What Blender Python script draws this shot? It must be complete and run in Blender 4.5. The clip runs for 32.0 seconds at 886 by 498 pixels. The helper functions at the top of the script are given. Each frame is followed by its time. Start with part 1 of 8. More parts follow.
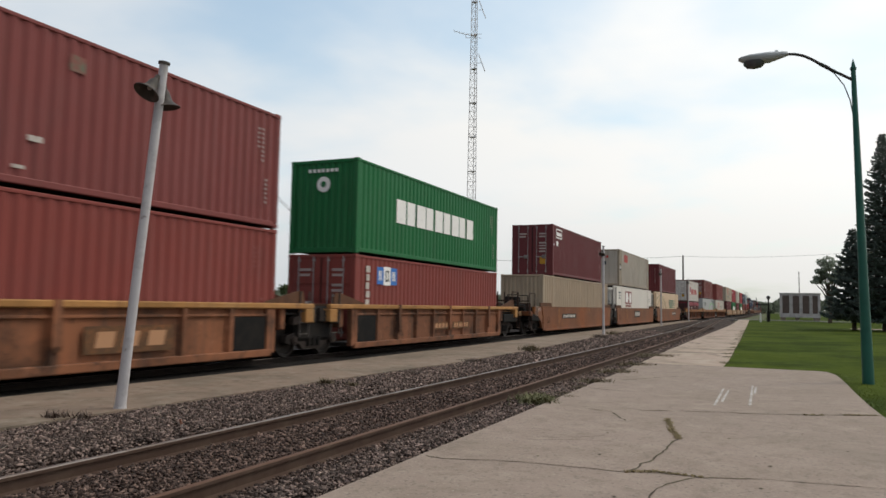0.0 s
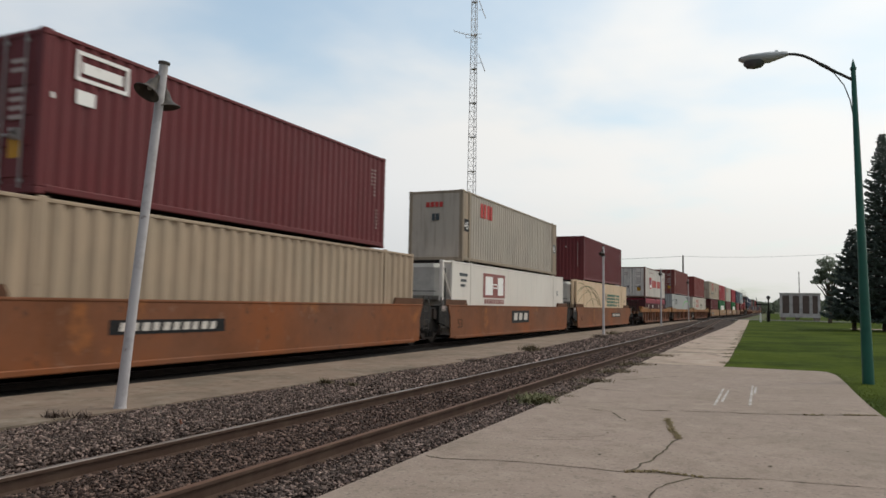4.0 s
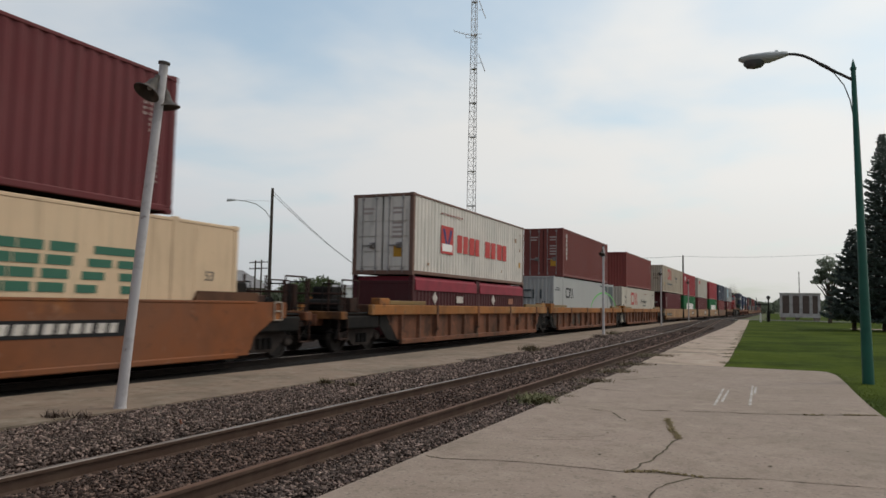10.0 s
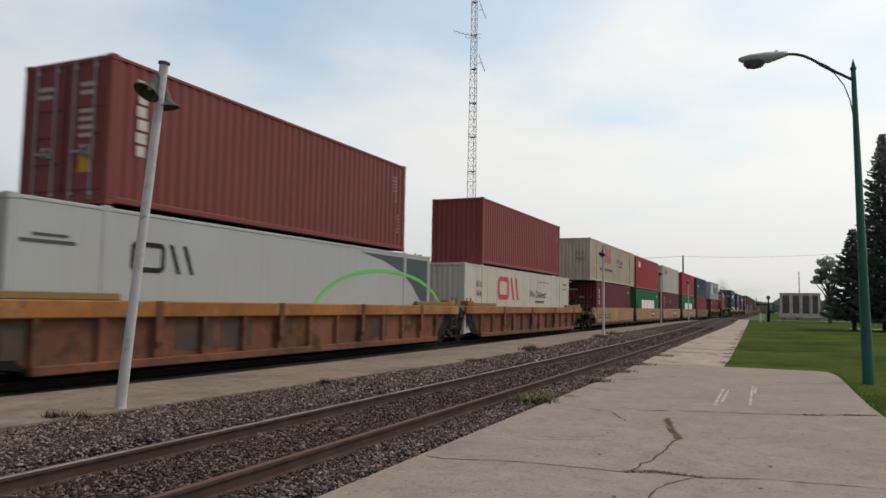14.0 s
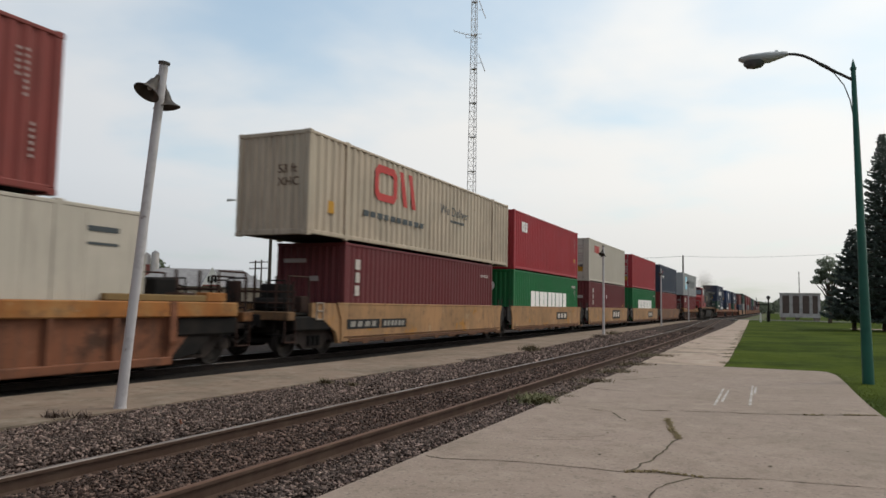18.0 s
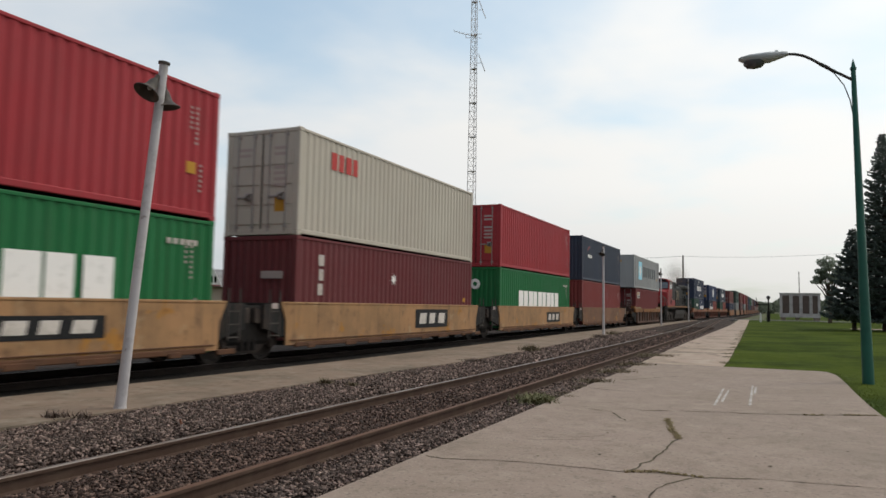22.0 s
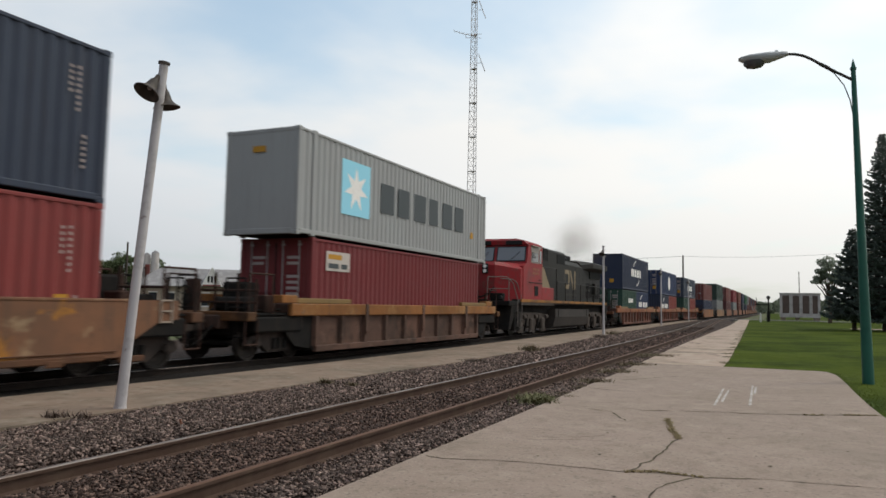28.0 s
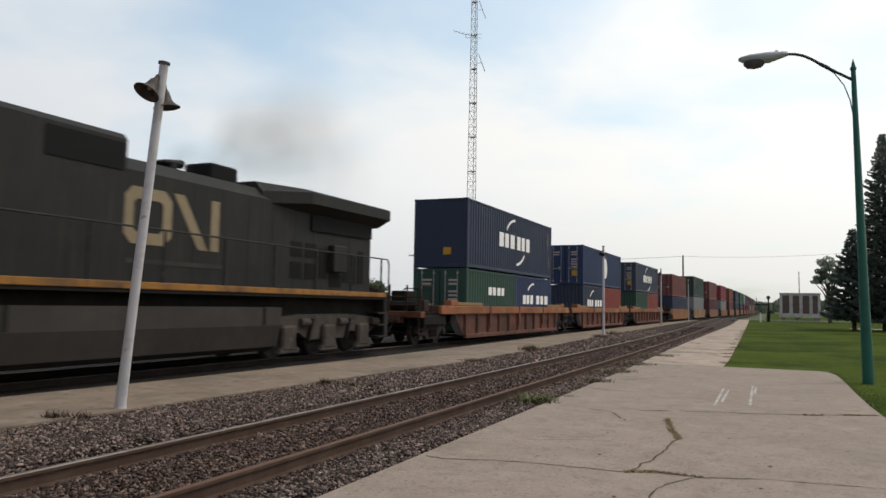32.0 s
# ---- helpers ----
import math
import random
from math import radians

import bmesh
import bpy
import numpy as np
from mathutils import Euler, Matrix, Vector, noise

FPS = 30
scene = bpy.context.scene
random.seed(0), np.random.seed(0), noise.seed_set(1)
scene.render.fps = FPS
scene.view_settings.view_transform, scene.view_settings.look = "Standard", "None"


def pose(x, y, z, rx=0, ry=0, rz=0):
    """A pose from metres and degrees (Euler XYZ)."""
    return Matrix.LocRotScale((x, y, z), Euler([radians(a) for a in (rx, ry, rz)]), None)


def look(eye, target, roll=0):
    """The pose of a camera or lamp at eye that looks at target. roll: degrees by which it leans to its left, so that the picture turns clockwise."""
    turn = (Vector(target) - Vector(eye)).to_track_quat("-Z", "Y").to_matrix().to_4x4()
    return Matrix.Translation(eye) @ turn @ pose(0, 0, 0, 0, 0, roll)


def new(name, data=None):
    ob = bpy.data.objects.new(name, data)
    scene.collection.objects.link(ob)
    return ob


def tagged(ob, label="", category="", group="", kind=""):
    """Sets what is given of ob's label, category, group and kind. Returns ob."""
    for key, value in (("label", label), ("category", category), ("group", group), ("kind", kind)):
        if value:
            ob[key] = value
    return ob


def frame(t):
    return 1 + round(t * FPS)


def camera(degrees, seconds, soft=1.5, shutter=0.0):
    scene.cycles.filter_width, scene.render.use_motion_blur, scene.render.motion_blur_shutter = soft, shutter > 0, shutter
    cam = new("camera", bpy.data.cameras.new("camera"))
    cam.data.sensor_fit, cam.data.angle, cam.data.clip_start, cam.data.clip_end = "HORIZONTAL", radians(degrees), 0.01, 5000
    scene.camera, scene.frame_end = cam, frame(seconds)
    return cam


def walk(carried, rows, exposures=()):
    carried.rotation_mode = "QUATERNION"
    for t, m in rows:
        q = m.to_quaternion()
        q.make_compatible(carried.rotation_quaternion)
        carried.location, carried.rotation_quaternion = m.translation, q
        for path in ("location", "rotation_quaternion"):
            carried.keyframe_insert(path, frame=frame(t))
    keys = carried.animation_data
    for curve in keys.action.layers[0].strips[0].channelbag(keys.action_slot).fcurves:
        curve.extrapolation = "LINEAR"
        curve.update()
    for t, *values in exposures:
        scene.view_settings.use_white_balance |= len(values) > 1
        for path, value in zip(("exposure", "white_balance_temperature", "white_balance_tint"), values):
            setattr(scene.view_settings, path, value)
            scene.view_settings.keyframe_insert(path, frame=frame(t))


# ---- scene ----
SECONDS = 32.0
cam = camera(62.27, SECONDS, soft=1.55, shutter=0.45)
CAM_POSE = pose(0.0, 0.0, 1.4634, 94.325, 0, 24.284) @ pose(0, 0, 0, 0, 0, 1.073)
walk(cam, [(0, CAM_POSE), (SECONDS, CAM_POSE)], [(0, -0.06), (3, -0.11), (6, -0.25), (7, -0.30), (9, -0.31), (10, -0.31), (11, -0.29), (12, -0.24), (13, -0.19), (17, -0.14), (18, -0.15), (23, -0.10), (28, -0.05), (32, -0.02)])

# ---- sky, sun, exposure ----
scene.view_settings.exposure = 0.0
SUN_ELEVATION, SUN_AZIMUTH = radians(52), radians(48)      # azimuth from +y towards +x


def build_world():
    world = bpy.data.worlds.new("sky")
    scene.world = world
    world.use_nodes = True
    nt = world.node_tree
    nt.nodes.clear()
    N, link = nt.nodes.new, nt.links.new
    out, bg = N("ShaderNodeOutputWorld"), N("ShaderNodeBackground")
    sky = N("ShaderNodeTexSky")
    sky.sky_type, sky.sun_disc = "NISHITA", False
    sky.sun_elevation, sky.sun_rotation = SUN_ELEVATION, SUN_AZIMUTH
    sky.air_density, sky.dust_density, sky.ozone_density = 1.0, 2.5, 1.5
    co, sep = N("ShaderNodeTexCoord"), N("ShaderNodeSeparateXYZ")
    link(co.outputs["Generated"], sep.inputs[0])
    # clouds live on a flat layer: direction divided by its height
    hgt = N("ShaderNodeMath"); hgt.operation = "ADD"; hgt.inputs[1].default_value = 0.16
    link(sep.outputs["Z"], hgt.inputs[0])
    mx = N("ShaderNodeMath"); mx.operation = "MAXIMUM"; mx.inputs[1].default_value = 0.05
    link(hgt.outputs[0], mx.inputs[0])
    dx, dy = N("ShaderNodeMath"), N("ShaderNodeMath")
    dx.operation = dy.operation = "DIVIDE"
    link(sep.outputs["X"], dx.inputs[0]); link(mx.outputs[0], dx.inputs[1])
    link(sep.outputs["Y"], dy.inputs[0]); link(mx.outputs[0], dy.inputs[1])
    comb = N("ShaderNodeCombineXYZ")
    link(dx.outputs[0], comb.inputs[0]); link(dy.outputs[0], comb.inputs[1])
    big, fine = N("ShaderNodeTexNoise"), N("ShaderNodeTexNoise")
    for n, sc, de, ro in ((big, 1.0, 5, 0.45), (fine, 3.1, 4, 0.45)):
        n.inputs["Scale"].default_value, n.inputs["Detail"].default_value = sc, de
        n.inputs["Roughness"].default_value, n.inputs["Distortion"].default_value = ro, 0.25
        link(comb.outputs[0], n.inputs["Vector"])
    add = N("ShaderNodeMath"); add.operation = "MULTIPLY_ADD"; add.inputs[1].default_value = 0.22
    link(fine.outputs[0], add.inputs[0]); link(big.outputs[0], add.inputs[2])
    # thicker towards the horizon
    thick = N("ShaderNodeMapRange")
    thick.inputs["From Min"].default_value, thick.inputs["From Max"].default_value = 0.0, 0.5
    thick.inputs["To Min"].default_value, thick.inputs["To Max"].default_value = 0.30, -0.02
    link(sep.outputs["Z"], thick.inputs["Value"])
    add2 = N("ShaderNodeMath"); add2.operation = "ADD"
    link(add.outputs[0], add2.inputs[0]); link(thick.outputs[0], add2.inputs[1])
    ramp = N("ShaderNodeMapRange"); ramp.interpolation_type = "SMOOTHSTEP"
    ramp.inputs["From Min"].default_value, ramp.inputs["From Max"].default_value = 0.46, 0.86
    ramp.inputs["To Min"].default_value, ramp.inputs["To Max"].default_value = 0.30, 0.98
    link(add2.outputs[0], ramp.inputs["Value"])
    mix = N("ShaderNodeMix"); mix.data_type = "RGBA"
    link(ramp.outputs[0], mix.inputs["Factor"])
    gain = N("ShaderNodeVectorMath"); gain.operation = "SCALE"; gain.inputs["Scale"].default_value = 1.62
    tint = N("ShaderNodeVectorMath"); tint.operation = "MULTIPLY"; tint.inputs[1].default_value = (0.86, 1.09, 1.03)
    link(sky.outputs[0], tint.inputs[0])
    link(tint.outputs[0], gain.inputs[0])
    link(gain.outputs[0], mix.inputs["A"])
    # clouds are brighter on the sun's side of the sky
    dot = N("ShaderNodeVectorMath"); dot.operation = "DOT_PRODUCT"
    dot.inputs[1].default_value = (math.sin(SUN_AZIMUTH) * math.cos(SUN_ELEVATION), math.cos(SUN_AZIMUTH) * math.cos(SUN_ELEVATION), math.sin(SUN_ELEVATION))
    link(co.outputs["Generated"], dot.inputs[0])
    glow = N("ShaderNodeMapRange")
    glow.inputs["From Min"].default_value, glow.inputs["From Max"].default_value = -0.45, 0.75
    glow.inputs["To Min"].default_value, glow.inputs["To Max"].default_value = 4.6, 9.9
    link(dot.outputs["Value"], glow.inputs["Value"])
    haze = N("ShaderNodeMapRange")               # duller low down
    haze.inputs["From Max"].default_value, haze.inputs["To Min"].default_value, haze.inputs["To Max"].default_value = 0.16, 0.86, 1.03
    link(sep.outputs["Z"], haze.inputs["Value"])
    far_side = N("ShaderNodeMapRange")           # unseen sky opposite the sun, dimmed to darken the train's end faces
    far_side.inputs["From Min"].default_value, far_side.inputs["From Max"].default_value = -0.60, 0.0
    far_side.inputs["To Min"].default_value = 0.34
    link(dot.outputs["Value"], far_side.inputs["Value"])
    dim, low = N("ShaderNodeMath"), N("ShaderNodeMath")
    dim.operation = low.operation = "MULTIPLY"
    link(haze.outputs[0], dim.inputs[0]); link(far_side.outputs[0], dim.inputs[1])
    link(glow.outputs[0], low.inputs[0]); link(dim.outputs[0], low.inputs[1])
    # and bluer away from it
    cool = N("ShaderNodeMapRange")
    cool.inputs["From Min"].default_value, cool.inputs["From Max"].default_value = -0.1, 0.42
    link(dot.outputs["Value"], cool.inputs["Value"])
    hue = N("ShaderNodeMix"); hue.data_type = "RGBA"
    hue.inputs["A"].default_value, hue.inputs["B"].default_value = (0.93, 0.985, 1.05, 1), (1.0, 0.987, 0.955, 1)
    link(cool.outputs[0], hue.inputs["Factor"])
    cloud = N("ShaderNodeVectorMath"); cloud.operation = "SCALE"
    link(hue.outputs["Result"], cloud.inputs[0])
    link(low.outputs[0], cloud.inputs["Scale"])
    link(cloud.outputs[0], mix.inputs["B"])
    link(mix.outputs["Result"], bg.inputs["Color"])
    bg.inputs["Strength"].default_value = 0.114
    link(bg.outputs[0], out.inputs[0])


build_world()
sun = new("sun", bpy.data.lights.new("sun", "SUN"))
sun.data.energy, sun.data.angle, sun.data.color = 1.25, radians(14), (1.0, 0.90, 0.79)
sun.matrix_world = look((0, 0, 0), (-math.sin(SUN_AZIMUTH) * math.cos(SUN_ELEVATION), -math.cos(SUN_AZIMUTH) * math.cos(SUN_ELEVATION), -math.sin(SUN_ELEVATION)))


# ---- materials ----
def material(name, colour, rough=0.7, metal=0.0, spots=(), streaks=0.0, bump=0.0, bump_scale=40.0, vary=0.0, spec=None, bump_dist=0.01):
    """A node material. spots: (colour, scale, low, high, amount) layers of noise over the base colour; streaks: runs of
    dirt down the sides; vary: change of value from object to object."""
    m = bpy.data.materials.new(name)
    m.use_nodes = True
    nt = m.node_tree
    N, link = nt.nodes.new, nt.links.new
    b = nt.nodes["Principled BSDF"]
    b.inputs["Roughness"].default_value, b.inputs["Metallic"].default_value = rough, metal
    b.inputs["Specular IOR Level"].default_value = (0.35 if rough < 0.5 else 0.14) if spec is None else spec
    co = N("ShaderNodeTexCoord")
    last = N("ShaderNodeRGB")
    last.outputs[0].default_value = (colour[0] * 1.03, colour[1] * 0.985, colour[2] * 0.985, 1)
    last = last.outputs[0]
    for col, sc, lo, hi, amount in spots:
        n = N("ShaderNodeTexNoise")
        n.inputs["Scale"].default_value, n.inputs["Detail"].default_value, n.inputs["Roughness"].default_value = sc, 6, 0.62
        link(co.outputs["Object"], n.inputs["Vector"])
        r = N("ShaderNodeMapRange")
        r.inputs["From Min"].default_value, r.inputs["From Max"].default_value, r.inputs["To Max"].default_value = lo, hi, amount
        link(n.outputs[0], r.inputs["Value"])
        mix = N("ShaderNodeMix"); mix.data_type = "RGBA"
        link(r.outputs[0], mix.inputs["Factor"]); link(last, mix.inputs["A"])
        mix.inputs["B"].default_value = (*col, 1)
        last = mix.outputs["Result"]
    if streaks:
        mp = N("ShaderNodeMapping"); mp.inputs["Scale"].default_value = (5.0, 5.0, 0.35)
        link(co.outputs["Object"], mp.inputs["Vector"])
        n = N("ShaderNodeTexNoise"); n.inputs["Scale"].default_value, n.inputs["Detail"].default_value = 1.6, 6
        link(mp.outputs[0], n.inputs["Vector"])
        r = N("ShaderNodeMapRange")
        r.inputs["From Min"].default_value, r.inputs["From Max"].default_value, r.inputs["To Max"].default_value = 0.52, 0.75, streaks
        link(n.outputs[0], r.inputs["Value"])
        mix = N("ShaderNodeMix"); mix.data_type = "RGBA"
        link(r.outputs[0], mix.inputs["Factor"]); link(last, mix.inputs["A"])
        mix.inputs["B"].default_value = (0.07, 0.05, 0.04, 1)
        last = mix.outputs["Result"]
    if vary:
        oi = N("ShaderNodeObjectInfo")
        r = N("ShaderNodeMapRange")
        r.inputs["To Min"].default_value, r.inputs["To Max"].default_value = 1 - vary, 1 + vary
        link(oi.outputs["Random"], r.inputs["Value"])
        hs = N("ShaderNodeHueSaturation")
        link(r.outputs[0], hs.inputs["Value"]); link(last, hs.inputs["Color"])
        last = hs.outputs[0]
    link(last, b.inputs["Base Color"])
    if bump:
        n = N("ShaderNodeTexNoise")
        n.inputs["Scale"].default_value, n.inputs["Detail"].default_value = bump_scale, 5
        link(co.outputs["Object"], n.inputs["Vector"])
        bp = N("ShaderNodeBump")
        bp.inputs["Strength"].default_value, bp.inputs["Distance"].default_value = bump, bump_dist
        link(n.outputs[0], bp.inputs["Height"]); link(bp.outputs[0], b.inputs["Normal"])
    return m


PAINTS = {}


def paint(colour, dirt=0.35, rough=0.5):
    """Weathered vehicle paint in one colour."""
    key = (*colour, dirt)
    if key not in PAINTS:
        colour = tuple(c * 0.77 for c in colour)
        d = tuple(c * 0.55 + 0.012 for c in colour)
        li = tuple(min(1, c * 1.18 + 0.012) for c in colour)
        PAINTS[key] = material("weathered_paint", colour, rough, spots=[(d, 0.7, 0.42, 0.72, dirt), (li, 0.35, 0.5, 0.75, 0.5), ((0.10, 0.055, 0.03), 6.0, 0.66, 0.76, dirt * 0.9)],
                               streaks=dirt * 0.6, bump=0.06, bump_scale=14)
    return PAINTS[key]


def grimy_car_paint(colour):
    """Car-side paint under years of brake dust and oil, darker in broad patches."""
    key = (*colour, "grimy")
    if key not in PAINTS:
        c = tuple(v * 0.60 for v in colour)
        PAINTS[key] = material("grimy_car_paint", c, 0.7, spots=[(tuple(v * 0.45 + 0.006 for v in c), 0.45, 0.40, 0.62, 0.8), ((0.030, 0.020, 0.015), 1.3, 0.50, 0.66, 0.75), (tuple(min(1, v * 1.5 + 0.02) for v in c), 2.2, 0.58, 0.70, 0.5), ((0.02, 0.015, 0.012), 6.0, 0.60, 0.72, 0.7)],
                               streaks=0.6, bump=0.1, bump_scale=12)
    return PAINTS[key]


def dusty_car_paint(colour):
    """Plain car-side paint dulled by road dust, with faint scrapes and soot."""
    key = (*colour, "dusty")
    if key not in PAINTS:
        c = tuple(v * 0.59 for v in colour)
        PAINTS[key] = material("dusty_car_paint", c, 0.62, spots=[((0.150, 0.078, 0.052), 0.28, 0.40, 0.66, 0.75), (tuple(v * 0.62 for v in c), 0.55, 0.48, 0.68, 0.7), ((0.33, 0.12, 0.035), 0.6, 0.62, 0.68, 0.55), ((0.26, 0.17, 0.125), 2.6, 0.62, 0.74, 0.45), ((0.05, 0.032, 0.025), 4.0, 0.60, 0.72, 0.6)],
                               streaks=0.12, bump=0.08, bump_scale=8)
    return PAINTS[key]


def grimy_chord_paint(colour):
    """The brighter top chord of a ribbed car, dusty and chipped."""
    key = (*colour, "chord")
    if key not in PAINTS:
        c = tuple(v * 0.74 for v in colour)
        PAINTS[key] = material("chipped_chord_paint", c, 0.62, spots=[(tuple(v * 0.55 for v in c), 0.6, 0.42, 0.64, 0.7), ((0.34, 0.20, 0.085), 0.9, 0.5, 0.66, 0.6), ((0.07, 0.04, 0.03), 3.0, 0.56, 0.70, 0.7), ((0.36, 0.27, 0.17), 6.0, 0.62, 0.72, 0.5)], streaks=0.25, bump=0.1, bump_scale=12)
    return PAINTS[key]


def worn_car_paint(colour):
    """Car-side paint scraped down to primer and rust in large patches."""
    key = (*colour, "worn")
    if key not in PAINTS:
        c = tuple(v * 0.76 for v in colour)
        PAINTS[key] = material("scraped_car_paint", c, 0.6, spots=[(tuple(v * 0.80 for v in c), 0.5, 0.4, 0.65, 0.8), (tuple(v * 0.62 + 0.012 for v in c), 0.75, 0.46, 0.60, 0.75), (tuple(v * 0.4 for v in c), 0.4, 0.56, 0.68, 0.4), ((0.38, 0.16, 0.02), 0.9, 0.60, 0.64, 0.7), ((0.42, 0.30, 0.18), 1.6, 0.58, 0.68, 0.5), ((0.10, 0.052, 0.034), 3.0, 0.58, 0.70, 0.6)],
                               streaks=0.5, bump=0.12, bump_scale=10)
    return PAINTS[key]


MAROON, BROWN, OXIDE = (0.165, 0.040, 0.043), (0.215, 0.060, 0.050), (0.270, 0.066, 0.054)
GREEN, RED, NAVY, BLUE = (0.021, 0.168, 0.056), (0.40, 0.044, 0.054), (0.052, 0.064, 0.094), (0.036, 0.053, 0.115)
BEIGE, TAN, CREAM, WHITE = (0.56, 0.465, 0.355), (0.46, 0.355, 0.25), (0.76, 0.565, 0.375), (0.82, 0.765, 0.69)
GREY, PALE, SILVER, DKGREEN = (0.44, 0.445, 0.43), (0.58, 0.53, 0.445), (0.39, 0.40, 0.395), (0.038, 0.080, 0.060)
ORANGE, YELLOW = (0.35, 0.118, 0.042), (0.48, 0.27, 0.13)

M_UNDER = material("grimy_black_steel", (0.010, 0.009, 0.0085), 0.85, spots=[((0.028, 0.021, 0.017), 2.2, 0.45, 0.75, 0.7)], bump=0.2, bump_scale=25)
M_TRUCK = material("dusty_brown_cast_steel", (0.040, 0.031, 0.027), 0.85, spots=[((0.095, 0.072, 0.058), 4.0, 0.5, 0.72, 0.7), ((0.016, 0.013, 0.012), 2.0, 0.45, 0.62, 0.7)], bump=0.25, bump_scale=30)
M_WHEEL = material("worn_wheel_steel", (0.035, 0.030, 0.027), 0.6, 0.3, spots=[((0.14, 0.11, 0.09), 3.0, 0.5, 0.7, 0.5)])
M_LOCKBAR = material("dull_galvanised_bar", (0.27, 0.25, 0.24), 0.5, 0.2)
M_PALEBADGE = material("dirty_pale_print", (0.46, 0.42, 0.38), 0.6, spots=[((0.28, 0.22, 0.2), 5.0, 0.5, 0.7, 0.6)])
M_WHITE = material("white_marking", (0.78, 0.77, 0.74), 0.6, spots=[((0.45, 0.42, 0.38), 5.0, 0.55, 0.75, 0.5)])
M_BLACK = material("black_marking", (0.015, 0.015, 0.016), 0.6, spots=[((0.07, 0.06, 0.05), 5.0, 0.55, 0.75, 0.5)])
M_REDMARK = material("red_marking", (0.42, 0.055, 0.05), 0.55, spots=[((0.5, 0.2, 0.18), 5.0, 0.6, 0.75, 0.4)])
M_YELLOWMARK = material("yellow_decal", (0.42, 0.22, 0.03), 0.55)
M_BLUEMARK = material("blue_decal", (0.05, 0.16, 0.45), 0.5)
M_DEEPBLUE = material("deep_blue_decal", (0.03, 0.04, 0.14), 0.5)
M_TEALMARK = material("dark_green_marking", (0.045, 0.13, 0.09), 0.5)
M_FIGURES = material("dull_pale_print", (0.36, 0.30, 0.275), 0.6)
M_GREENMARK = material("bright_green_marking", (0.12, 0.45, 0.10), 0.5)
M_SKYMARK = material("pale_blue_panel", (0.28, 0.62, 0.76), 0.5)
M_BROWNMARK = material("faded_brown_red_marking", (0.23, 0.085, 0.075), 0.55, spots=[((0.42, 0.2, 0.17), 4, 0.5, 0.75, 0.5)])
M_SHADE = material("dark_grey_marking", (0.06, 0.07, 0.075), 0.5)


